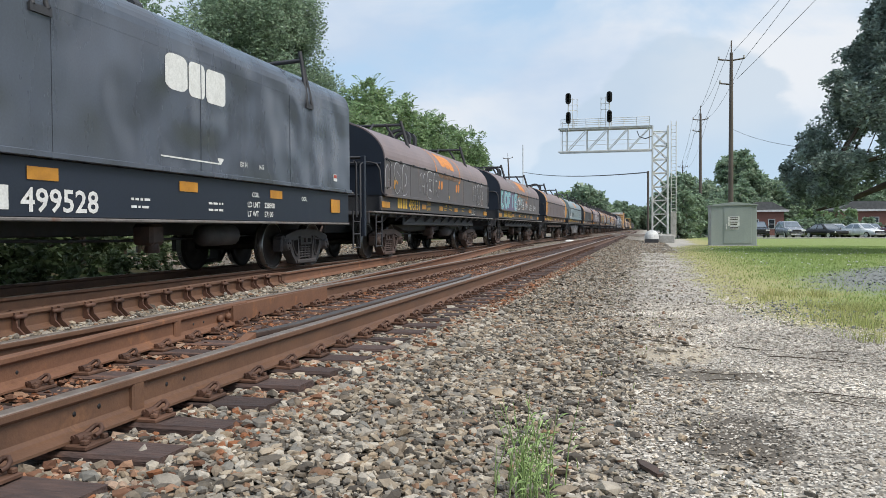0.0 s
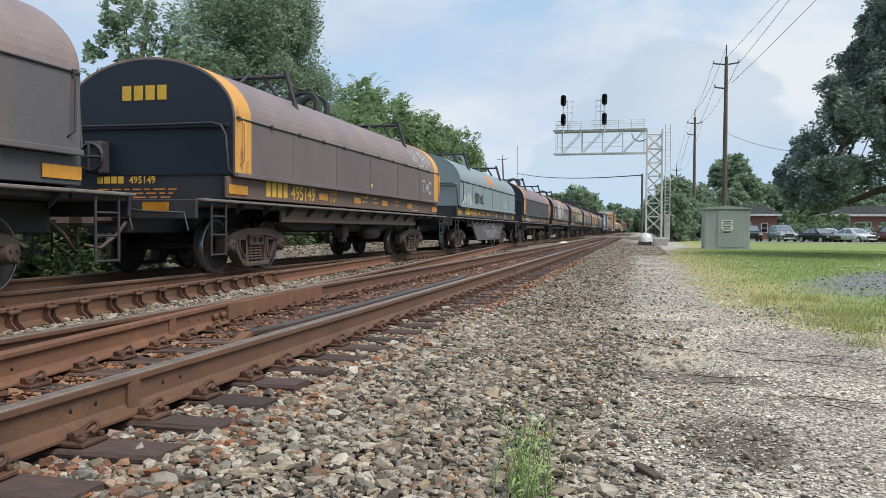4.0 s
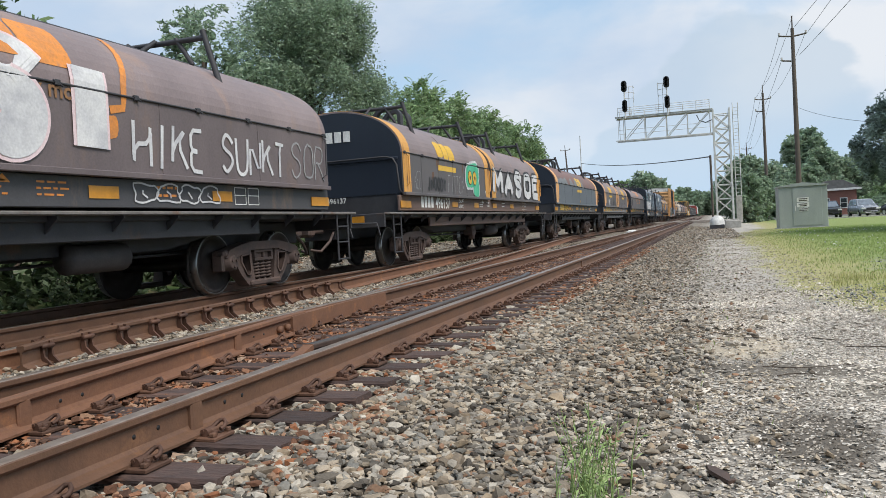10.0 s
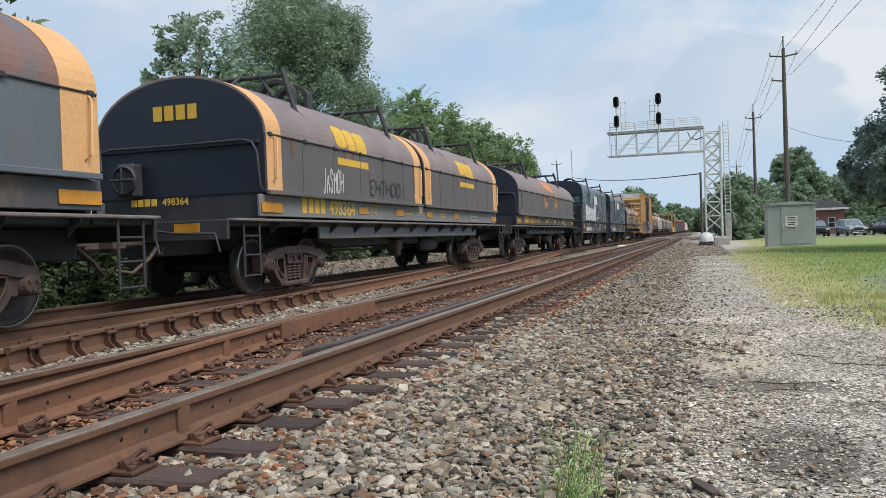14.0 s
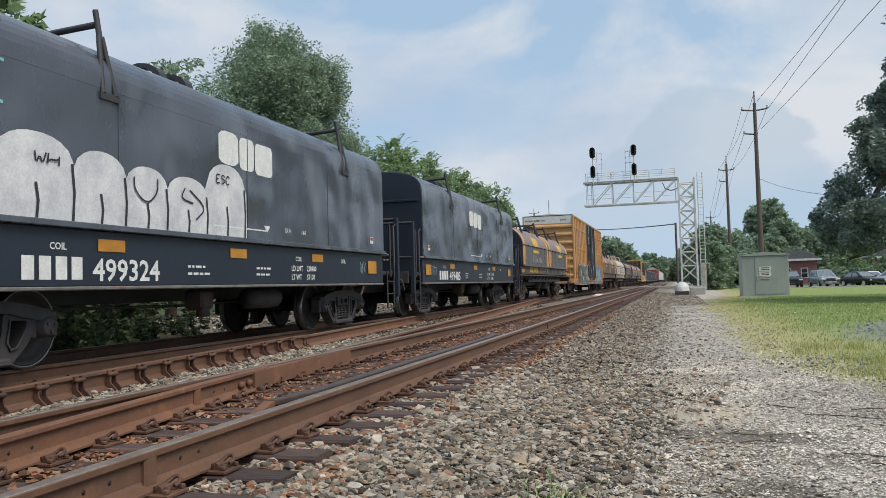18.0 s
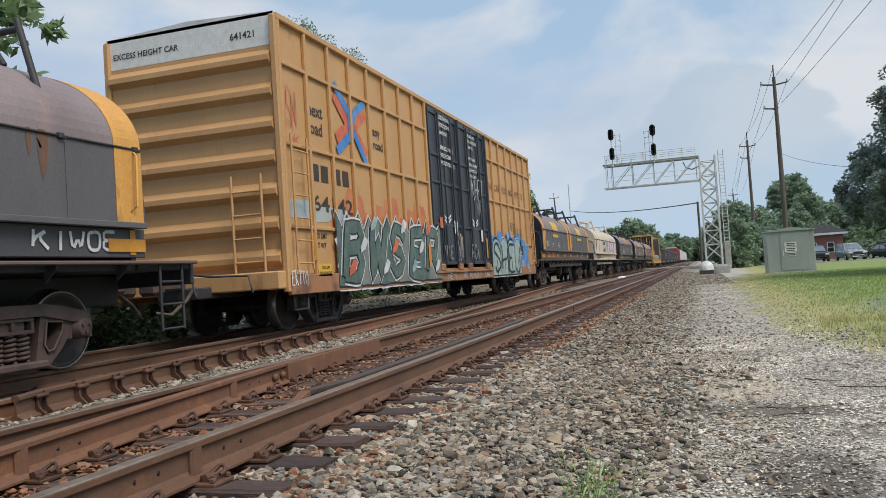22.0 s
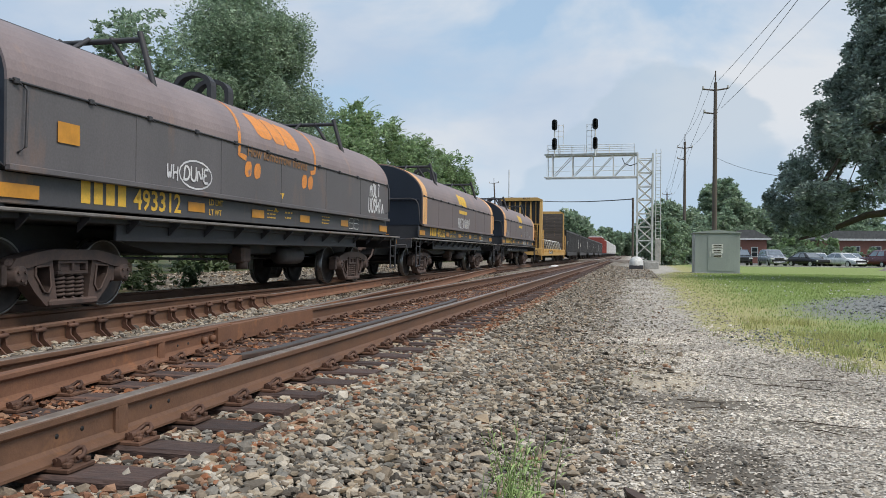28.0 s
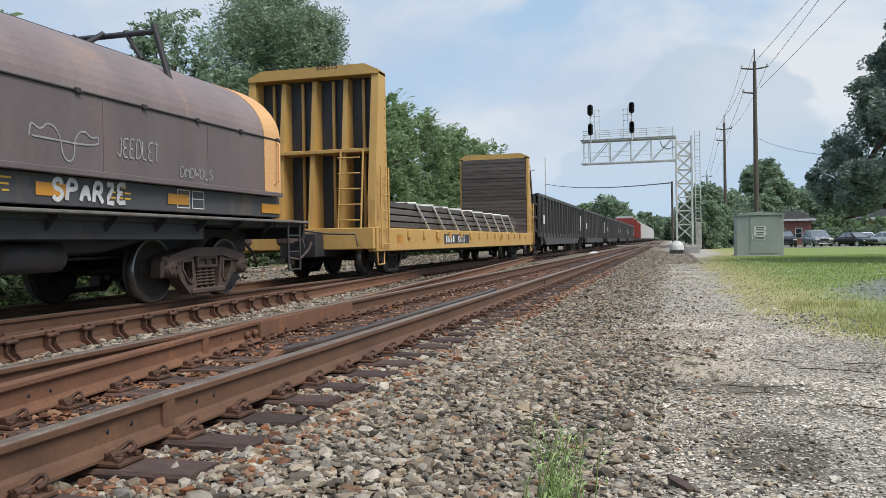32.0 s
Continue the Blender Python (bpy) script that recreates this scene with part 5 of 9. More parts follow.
    tag(c, at, "JAIEOA", 0.39, 1.98, 0.05, 0.46, M_SPRAYW, r, 0.095)
    tag(c, at, "YOSH", 2.35, 3.25, 0.14, 0.56, M_SPRAYB, r, 0.06)
    tag(c, at, "MOL", 3.4, 4.2, 0.16, 0.52, M_SPRAYB, r, 0.06)
    tag(c, at, "AR", 8.85, 9.55, 0.08, 0.55, M_SPRAYW, r, 0.045)
    s = S(); lower = flat_side(1.362); angular_tag(s, lower, 5.45, 6.95, 0.4, 0.68, r, 0.035, 5, 0.004); angular_tag(s, lower, 7.1, 8.0, 0.45, 0.9, r, 0.02, 4, 0.004); scribble(s, lower, 4.6, 5.4, 0.45, 0.95, r, 0.015, 3, 0.004); scribble(s, lower, 5.5, 6.4, 0.8, 0.98, r, 0.012, 5, 0.004)
    lettering("2017", 6.6, 0.78, 0.26, M_SPRAYW, c, x=1.367)
    mark("spray_tag", s, M_SPRAYW, c, "white sprayed scrawl on the deep side")
    # leased black car
    c, at, r = coil_car("black coil car with yellow hood bands and brown roof", 78.53, 12.1, "600333", M_BROWNTOP, M_DARKSIDE, M_SILLBROWN, M_YELLOW, M_WHITE, seed=16, weights=("235300", "50700"), bars=(1.2, 3.3, 5.14, 8.48))
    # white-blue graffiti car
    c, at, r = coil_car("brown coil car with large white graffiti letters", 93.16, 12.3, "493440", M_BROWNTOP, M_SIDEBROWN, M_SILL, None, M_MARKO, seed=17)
    lettering("493000 - 493524", -0.006, 2.5, 0.15, M_MARKY, c, x=-0.62, end=True)
    slogan(c, at, 12.3)
    spray_word(c, at, "ICESI", 2.85, 7.6, 0.02, 1.24, ((M_SPRAYP, 0.5, "graffiti_outline"), (M_SPRAYW, 0.42, "graffiti_letter")), r, 0.016)
    tag(c, at, "PAF", 1.1, 1.85, 0.2, 0.46, M_SPRAYW, r, 0.025)
    tag(c, at, "HIKE SUNKT", 7.7, 10.95, 0.08, 0.6, M_SPRAYW, r, 0.05)
    tag(c, at, "SOR", 11.1, 12.2, 0.1, 0.65, M_CHALK, r, 0.03)
    loop_row(c, flat_side(1.412), M_SPRAYW, 7.75, 9.35, 1.2, 1.42, 4, r, 0.022)
    s = S(); patch(s, at, [(1.25, 0.2, 0.42), (1.6, 0.2, 0.42)], n=1); mark("placard", s, M_MARKY, c)
    # two-hood graffiti car
    c, at, r = coil_car("two-hood grey coil car with yellow bands and graffiti", 108.83, 13.45, "496137", M_BROWNTOP, M_GREYBROWN, M_SILLBROWN, M_YELLOW, M_WHITE, hoods=2, seed=18, arch=1)
    gold(c, at, 2.2)
    rust_streaks(c, at, 0.1, 13.3, 9, r)
    spray_word(c, at, "MASOE", 6.85, 13.4, 0.0, 0.98, ((M_SPRAYB, 0.38, "graffiti_outline"), (M_SPRAYW, 0.24, "graffiti_letter")), r, 0.014, 0.0, 0)
    for q, m, grow in ((0.012, M_SPRAYW, 0.06), (0.018, M_SPRAYG, 0.0)):
        s = S(); bubble(s, at, 4.32 - grow, 5.5 + grow, 0.26 - grow, 0.88 + grow, random.Random(6), q); mark("spray_blob", s, m, c, "green sprayed blob with a pale edge")
        s = S(); bubble(s, at, 4.95 - grow, 5.5 + grow, 0.02, 0.5, random.Random(7), q + 0.002); mark("spray_blob", s, m, c)
    for y in (4.66, 5.08):
        for m, rad, q in ((M_SPRAYB, 0.19, 0.024), (M_MARKY, 0.165, 0.028), (M_SPRAYB, 0.055, 0.032)):
            s = S(); patch(s, at, [(y - rad + 2 * rad * t / 8, 0.5 - rad * (1 - (t / 4 - 1) ** 2) ** 0.5, 0.5 + rad * (1 - (t / 4 - 1) ** 2) ** 0.5) for t in range(9)], q); mark("spray_spot", s, m, c)
    tag(c, at, "JNOODY", 1.42, 2.72, 0.08, 0.42, M_SPRAYB, r, 0.06)
    tag(c, at, "FITTEN", 2.85, 4.15, 0.08, 0.5, M_CHALK, r, 0.02)
    tag(c, at, "AEZ", 0.6, 1.0, 0.1, 0.48, M_CHALK, r, 0.018)
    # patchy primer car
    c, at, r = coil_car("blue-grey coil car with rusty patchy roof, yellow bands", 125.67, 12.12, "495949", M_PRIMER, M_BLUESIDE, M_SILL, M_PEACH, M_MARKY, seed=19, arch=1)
    # peeling roof paint, the blue-grey undercoat bare along the seam
    rim = ((0.3, 1.12), (0.9, 1.02), (1.5, 1.1), (2.0, 1.05), (2.45, 1.16), (2.66, 1.14), (2.72, 0.95), (2.87, 0.9), (3.02, 0.82), (3.4, 0.85), (3.55, 1.03), (3.71, 1.16), (4.05, 1.16), (4.18, 1.03), (4.5, 0.85), (4.62, 0.87), (4.94, 1.14), (5.26, 1.2), (6.39, 1.08), (7.15, 1.14), (7.25, 0.98), (7.5, 0.84))
    cols = []
    for (ya, sa), (yb, sb) in zip(rim, rim[1:]):
        n = max(2, int((yb - ya) / 0.06))
        cols += [(ya + (yb - ya) * k / n, 0.79, sa + (sb - sa) * k / n + r.uniform(-0.03, 0.03)) for k in range(n)]
    s = S()
    patch(s, at, cols, 0.004, 4)
    mark("peeled_paint", s, M_PEELED, c, "bare blue-grey undercoat with a ragged edge")
    gold(c, at, 5.38)
    # two-hood
    c, at, r = coil_car("two-hood grey coil car with yellow bands, pale sill", 141.13, 13.46, "498364", M_BROWNTOP, M_GREYBROWN, M_SILLGREY, M_PEACH, M_MARKY, hoods=2, seed=20)
    gold(c, at, 2.33); gold(c, at, 9.62)
    rust_streaks(c, at, 0.1, 13.3, 14, r)
    tag(c, at, "JASMOH", 1.75, 2.55, 0.06, 0.48, M_SPRAYW, r, 0.03)
    tag(c, at, "EHTHOO", 3.7, 5.3, 0.1, 0.4, M_SPRAYB, r, 0.03)
    # slogan car
    c, at, r = coil_car("brown coil car with orange painted slogan", 157.75, 12.25, "493101", M_BROWNTOP, M_GREYBROWN, M_SILL, None, M_MARKY, seed=21, arch=1)
    slogan(c, at, 12.25)
    # black cars
    c, at, r = coil_car("black tall-hood coil car with white bubble graffiti", 173.27, 10.98, "499324", M_BLACK, M_BLACK, M_END, None, M_WHITE, M_TRUCKB, style="box", seed=22, weights=("228900", "57100"))
    emblem(c, at, 4.74, 0.97, 1.48, 0.5, M_WHITE, "white painted owner mark")
    hump_row(c, at, 1.05, (1.0, 0.8, 0.75, 0.85, 0.95), (0.86, 0.8, 0.74, 0.72, 1.0), 0.02, M_SPRAYW, M_SPRAYB)
    for pts in ([(2.98, 0.6), (2.98, 0.45), (3.2, 0.3), (3.4, 0.45), (3.4, 0.62)], [(3.95, 0.58), (3.85, 0.44), (4.12, 0.4)], [(4.05, 0.56), (4.42, 0.36), (4.18, 0.2)]):
        s = S()
        stroke(s, at, rounded(pts), 0.022, 0.018)
        mark("graffiti_line", s, M_SPRAYB, c)
    tag(c, at, "WH", 1.5, 1.85, 0.55, 0.68, M_SPRAYB, r, 0.02, 0.016)
    tag(c, at, "ESC", 4.65, 5.0, 0.72, 0.85, M_SPRAYB, r, 0.018, 0.016)
    tag(c, at, "BIDIE", 0.3, 1.2, 1.05, 1.45, M_CYAN, r, 0.03)
    for word, x0, x1, za, zb, wd in (("CASPA", -0.6, 0.4, 3.08, 3.34, 0.022), ("HAS", -1.42, -1.05, 2.6, 2.92, 0.02), ("GEN", -1.0, -0.6, 2.82, 3.05, 0.02), ("KEM", 0.42, 0.85, 2.72, 2.95, 0.02), ("KOS", 0.95, 1.35, 2.42, 2.7, 0.02), ("BEMC", -1.3, 1.15, 1.78, 2.56, 0.03)):
        end_word(c, word, x0, x1, za, zb, M_CYAN, wd, r)
    c, at, r = coil_car("black tall-hood coil car, clean, with white lettering", 187.0, 11.15, "499485", M_BLACK, M_BLACK, M_END, None, M_WHITE, M_TRUCKB, style="box", seed=23, weights=("229200", "56800"))
    emblem(c, at, 4.58, 1.0, 1.48, 0.5, M_WHITE, "white painted owner mark")
    # two-hood rusty
    c, at, r = coil_car("two-hood grey coil car, rust-streaked, yellow bands", 200.3, 13.46, "498398", M_BROWNTOP, M_GREYBROWN, M_SILL, M_YELLOW, M_MARKY, number_y=1.85, hoods=2, seed=24, bars=(1.7, 4.34, 6.68, 9.24, 11.41, 13.3), deck=M_SILLBROWN, weights=("189700", "73300"))
    gold(c, at, 2.4); gold(c, at, 9.95)
    rust_streaks(c, at, 0.1, 13.3, 18, r)
    tag(c, at, "EHK", 0.5, 0.8, 0.24, 0.46, M_CHALK, r, 0.018)
    tag(c, at, "GR", 2.2, 2.56, 0.16, 0.46, M_SPRAYW, r, 0.02)
    tag(c, at, "SEMOH", 2.66, 3.1, 0.15, 0.5, M_CHALK, r, 0.018)
    tag(c, at, "BAD", 3.2, 3.56, 0.2, 0.31, M_SPRAYW, r, 0.025)
    tag(c, at, "TITON", 3.85, 4.5, 0.18, 0.38, M_SPRAYW, r, 0.018)
    s = S(); stroke(s, at, [(5.9 + 0.2 * math.cos(q), 0.42 + 0.16 * math.sin(q)) for q in np.linspace(0, 6.28, 13)], 0.018); mark("spray_ring", s, M_CHALK, c)
    tag(c, flat_side(1.412), "KIWOE", 11.95, 13.1, 1.2, 1.42, M_SPRAYW, r, 0.035)
    boxcar(216.9, 18.35)
    c, at, r = coil_car("two-hood grey coil car with bright yellow bands", 237.61, 13.46, "496175", M_BROWNTOP, M_GREYBROWN, M_SILLBROWN, M_YELLOW, M_MARKO, hoods=2, seed=25, arch=1)
    gold(c, at, 2.3); gold(c, at, 9.4)
    rust_streaks(c, at, 0.1, 13.3, 10, r)
    s = S(); stroke(s, at, [(0.32 + 0.2 * math.cos(q), 0.42 + 0.2 * math.sin(q)) for q in np.linspace(0, 6.28, 13)], 0.02); mark("spray_ring", s, M_CHALK, c)
    tag(c, at, "OKS", 0.68, 1.3, 0.15, 0.4, M_SPRAYW, r, 0.03)
    tag(c, at, "EM", 2.0, 2.3, 0.12, 0.36, M_SPRAYW, r, 0.018)
    tag(c, at, "WAL", 3.3, 3.95, 0.14, 0.4, M_SPRAYW, r, 0.028)
    tag(c, at, "PAC", 5.0, 5.5, 0.1, 0.42, M_CHALK, r, 0.02)
    c, at, r = coil_car("cream-white coil car with pink graffiti, rust stained", 254.1, 12.5, "623869", M_CREAM, M_CREAM, M_CREAM, None, M_MARKD, seed=26, arch=1, end=M_CREAM, deck=M_CREAM, weights=("222400", "63600"))
    for k in range(7):
        s = S(); patch(s, at, [(4.33 + k * 0.157, 0.54, 0.74), (4.44 + k * 0.157, 0.54, 0.74)], n=1); mark("owner_mark", s, M_MARKD, c, "dark painted owner mark")
    for pts, wd in (([(4.29, 0.25), (5.15, 0.25)], 0.07), ([(4.29, 0.14), (5.2, 0.14)], 0.09), ([(4.98, 0.2), (5.02, 0.38), (5.14, 0.46), (5.27, 0.4), (5.34, 0.22)], 0.07), ([(5.1, 0.2), (5.13, 0.3), (5.2, 0.3), (5.24, 0.2)], 0.05)):
        s = S(); stroke(s, at, pts, wd); mark("owner_mark", s, M_MARKD, c)
    bubble_row(c, at, M_CYAN, 6.2, 2.6, 0.8, 0.2, 0.8, 3, r, 0.003, "pale blue sprayed background")
    spray_word(c, at, "SHAE", 6.55, 11.9, 0.02, 1.02, ((M_SPRAYB, 0.6, "graffiti_outline"), (M_SPRAYW, 0.55, "graffiti_halo"), (M_SPRAYP, 0.48, "graffiti_letter")), r, 0.012)
    tag(c, at, "ZEE", 5.34, 5.66, 0.27, 0.4, M_SPRAYPU, r, 0.025)
    tag(c, at, "XFE", 5.34, 5.66, 0.12, 0.25, M_SPRAYPU, r, 0.025)
    s = S(); patch(s, flat_side(1.412), [(0.95, 1.16, 1.44), (2.05, 1.16, 1.44)], 0.008, 1); mark("sprayed_panel", s, M_SPRAYDG, c, "dark sprayed panel on the sill")
    tag(c, flat_side(1.412), "NYC", 1.0, 2.0, 1.17, 1.43, M_SPRAYTL, r, 0.04, 0.014)
    for q in ((5.95, 0.5, 0.64), (6.2, 0.62, 0.74), (9.6, 0.95, 1.1), (10.4, 1.0, 1.12)):
        s = S(); bubble(s, at, q[0], q[0] + 0.5, q[1], q[2], r, 0.012); mark("spray_dab", s, M_CYAN, c)
    for y in (5.56, 8.93):
        s = S(); patch(s, flat_side(1.412), [(y, 1.28, 1.38), (y + 0.46, 1.28, 1.38)], n=1); mark("faded_plate", s, M_MARKO, c)
    c, at, r = coil_car("dark brown coil car with worn orange slogan", 269.61, 12.3, "493312", M_BROWNTOP, M_GREYBROWN, M_SILL, None, M_MARKY, seed=27)
    slogan(c, at, 12.3)
    s = S(); patch(s, at, [(0.68, 0.32, 0.54), (1.02, 0.32, 0.54)], off=0.014, n=1); mark("placard", s, M_REFL, c, "small amber placard")
    tag(c, at, "WH", 2.68, 2.95, 0.1, 0.34, M_SPRAYW, r, 0.03)
    s = S(); stroke(s, at, [(3.4 + 0.42 * math.cos(q), 0.24 + 0.19 * math.sin(q)) for q in np.linspace(0, 6.28, 17)], 0.025); mark("spray_ring", s, M_SPRAYW, c, "white sprayed oval")
    tag(c, at, "DUNE", 3.08, 3.74, 0.14, 0.36, M_SPRAYW, r, 0.035)
    tag(c, at, "MOLT", 10.85, 11.6, 0.46, 0.8, M_SPRAYW, r, 0.055)
    tag(c, at, "UOSHTA", 10.75, 11.9, 0.1, 0.46, M_SPRAYW, r, 0.055)
    c, at, r = coil_car("brown coil car with faded yellow bands and white scrawl", 285.26, 11.95, "495262", M_BROWNTOP, M_SIDEBROWN, M_SILL, M_PEACH, M_MARKY, seed=28, weights=("203900", "82100"))
    gold(c, at, 5.0)
    tag(c, at, "FREE", 4.82, 5.6, 0.04, 0.42, M_SPRAYW, r, 0.055)
    for k in range(6):
        s = S(); stroke(s, at, [(5.74 + k * 0.17, 0.08), (5.75 + k * 0.17, 0.42 - 0.03 * (k % 2))], 0.06, 0.01); mark("spray_bar", s, M_SPRAYW, c, "white sprayed bar")
    tag(c, at, "!", 6.72, 6.84, 0.1, 0.46, M_SPRAYW, r, 0.05)
    c, at, r = coil_car("brown coil car with faded yellow bands", 300.49, 12.0, "495721", M_BROWNTOP, M_SIDEBROWN, M_SILL, M_PEACH, M_MARKY, seed=29)
    gold(c, at, 5.1)
    tag(c, at, "BOK I", 0.9, 1.85, 0.04, 0.32, M_CHALK, r, 0.03)
    s = S(); stroke(s, at, rounded([(6.96, 0.3), (6.98, 0.44), (7.1, 0.36), (7.2, 0.46), (7.35, 0.38), (7.4, 0.1), (7.55, 0.1), (7.56, 0.36), (7.7, 0.44), (7.8, 0.36), (7.92, 0.4), (7.9, 0.28), (7.0, 0.3)], 2), 0.018); mark("spray_loop", s, M_CHALK, c, "pale chalked outline")
    tag(c, at, "JEEDLET", 8.19, 8.95, 0.22, 0.44, M_CHALK, r, 0.018)
    tag(c, at, "DMDWOLS", 9.35, 10.1, 0.08, 0.22, M_CHALK, r, 0.015)
    tag(c, flat_side(1.412), "SPARZE", 7.3, 8.45, 1.18, 1.43, M_SPRAYW, r, 0.05)
    tag(c, flat_side(1.332), "SOTAX", 2.3, 3.5, 0.84, 1.02, M_SPRAYW, r, 0.03)
    flat_car(316.55, 19.15)
    for k in range(5):
        gondola(337.3 + k * 19.8, 18.3)
    y = 337.3 + 5 * 19.8
    plain_car("red box car with white roof", y, 15.5, 4.6, M_RED)
    plain_car("weathered red box car", y + 17.2, 15.5, 4.3, M_RED)
    for k in range(8):
        plain_car("pale grey covered hopper car", y + 34.4 + k * 17.2, 15.6, 4.4, M_GALV)


def boxcar(p, L):
    car = thing("box_car", "ochre high box car with black double doors and graffiti", "box car", "freight train")
    TRAIN.append((car, p))
    rng = random.Random(77)
    w, z0, z1 = 1.5, 0.78, 4.84
    part("floor", S().box(-w, w, 0, L, z0, z0 + 0.12, 0.01), M_OCHRE, car)
    part("roof", S().prism([(-w - 0.02, z1 - 0.05), (w + 0.02, z1 - 0.05), (w + 0.02, z1), (0.0, z1 + 0.08), (-w - 0.02, z1)], 0, L, "y"), M_GALV, car)
    da, dm, db = 6.78, 9.14, 11.84
    for sgn in (1, -1):
        for ya, yb in ((0, da), (db, L)):
            x0, x1 = sorted((sgn * w, sgn * (w - 0.03)))
            part("side_wall", S().box(x0, x1, ya, yb, z0, z1 - 0.05), M_OCHRE, car)
            n = round((yb - ya) / 0.9)
            for k in range(n + 1):
                y = ya + 0.05 + (yb - ya - 0.1) * k / n
                r = put("side_rib", shared(("rib", sgn), lambda: S().prism([(-0.05, 0.0), (-0.025, sgn * 0.07), (0.025, sgn * 0.07), (0.05, 0.0)][:: 1 if sgn > 0 else -1], 0, 3.95, "z").mesh("side_rib")), M_OCHRE, car)
                r.rotation_euler = (0, 0, radians(-90))
                r.location = (sgn * w, y, z0 + 0.06)
                r.rotation_euler = (0, 0, 0)
                r.data = shared(("rib2", sgn), lambda: S().box(*sorted((0.0, sgn * 0.065)), -0.035, 0.035, 0, 3.95, 0.012).mesh("side_rib"))
                if not r.data.materials:
                    r.data.materials.append(M_OCHRE)
            for z in (1.58, 2.84, 4.06):
                part("belt_rib", S().box(*sorted((sgn * w, sgn * (w + 0.05))), ya, yb, z, z + 0.06, 0.01), M_OCHRE, car)
        part("side_sill", S().box(*sorted((sgn * (w - 0.02), sgn * (w + 0.07))), 0, L, z0 - 0.2, z0 + 0.1, 0.012), M_OCHRESILL, car)
        part("top_plate", S().box(*sorted((sgn * (w - 0.02), sgn * (w + 0.07))), 0, L, z1 - 0.12, z1 - 0.02, 0.012), M_OCHRE, car)
        for ya, yb in ((da, dm), (dm, db)):
            x0, x1 = sorted((sgn * (w + 0.01), sgn * (w + 0.05)))
            d = part("door", S().box(x0, x1, ya + 0.02, yb - 0.02, z0 + 0.2, z1 - 0.12, 0.01), M_DOOR, car)
            for z in (0.98, 1.9, 2.9, 3.55, 4.55):
                part("door_rib", S().box(*sorted((sgn * (w + 0.05), sgn * (w + 0.085))), ya + 0.08, yb - 0.08, z, z + 0.07, 0.01), M_DOOR, d)
            for f in (0.04, 0.3, 0.5, 0.72, 0.96):
                y = ya + (yb - ya) * f
                part("door_post", S().box(*sorted((sgn * (w + 0.05), sgn * (w + 0.08))), y - 0.03, y + 0.03, z0 + 0.24, z1 - 0.16, 0.008), M_DOOR, d)
            for f in (0.3, 0.72):
                y = ya + (yb - ya) * f
                part("lock_rod", S().tube([(sgn * (w + 0.11), y, z0 + 0.2), (sgn * (w + 0.11), y, z1 - 0.2)], 0.022, 6), M_DOOR, d)
            part("lock_box", S().box(*sorted((sgn * (w + 0.05), sgn * (w + 0.11))), ya + 0.95, ya + 1.4, 1.35, 1.95, 0.015), M_DOOR, d)
            part("door_frame", S().box(*sorted((sgn * (w + 0.05), sgn * (w + 0.15))), yb - 0.09, yb - 0.02, z0 + 0.2, z1 - 0.14, 0.012), M_DOOR, d)
            [part("door_roller", S().box(*sorted((sgn * (w + 0.04), sgn * (w + 0.13))), q, q + 0.3, z0 + 0.05, z0 + 0.22, 0.02), M_OCHRESILL, d) for q in (ya + 0.3, yb - 0.6)]
            part("door_track", S().box(*sorted((sgn * (w + 0.05), sgn * (w + 0.12))), ya, yb, z0 + 0.0, z0 + 0.06, 0.01), M_OCHRESILL, d)
    for y, k in ((0, -1), (L, 1)):
        a, b = sorted((y, y - k * 0.04))
        part("end_wall", S().box(-w, w, a, b, z0, 4.34), M_OCHRE, car)
        part("end_cap", S().box(-w, w, a, b, 4.345, z1), M_WHITE, car, "white upper end panel")
        for j in range(7):
            z = 1.02 + j * 0.5
            part("end_rib", S().prism([(y, z), (y + k * 0.1, z + 0.08), (y + k * 0.1, z + 0.16), (y, z + 0.26)][:: -k], -w + 0.06, w - 0.06, "x"), M_OCHRE, car)
        for x in (-w, w):
            part("corner_post", S().box(x - 0.05, x + 0.05, *sorted((y - k * 0.08, y + k * 0.06)), z0 - 0.15, z1 - 0.05, 0.015), M_OCHRE, car)
        part("end_sill", S().box(-w, w, *sorted((y, y + k * 0.25)), 0.68, 0.95, 0.02), M_OCHRE, car)
        add_coupler(car, y + k * 0.5, k)
    add_ladder(car, w + 0.12, 0.12, 0.62, 0.95, 3.0, 6, M_OCHRE)
    add_ladder(car, w + 0.12, L - 0.62, L - 0.12, 0.95, 3.0, 6, M_OCHRE)
    lad = S()
    for x in (0.75, 1.25):
        lad.bar((x, -0.2, 0.9), (x, -0.2, 2.4), 0.035)
    for z in (1.1, 1.45, 1.8, 2.15):
        lad.tube([(0.75, -0.2, z), (1.25, -0.2, z)], 0.016, 5)
    part("end_ladder", lad, M_OCHRE, car)
    part("stirrup", S().tube([(w, 0.15, 0.75), (w, 0.15, 0.35), (w, 0.6, 0.35), (w, 0.6, 0.75)], 0.022, 5), M_UNDER, car)
    part("centre_sill", S().box(-0.35, 0.35, -0.6, L + 0.6, 0.6, 0.78, 0.02), M_UNDER, car)
    part("cross_bearer", S().prism([(3.2, 0.78), (L - 3.2, 0.78), (L - 4.2, 0.56), (4.2, 0.56)], -1.2, 1.2, "x"), M_UNDER, car)
    for y in (2.0, L - 2.0):
        add_truck(car, y, M_TRUCKB)
    side = flat_side(w)
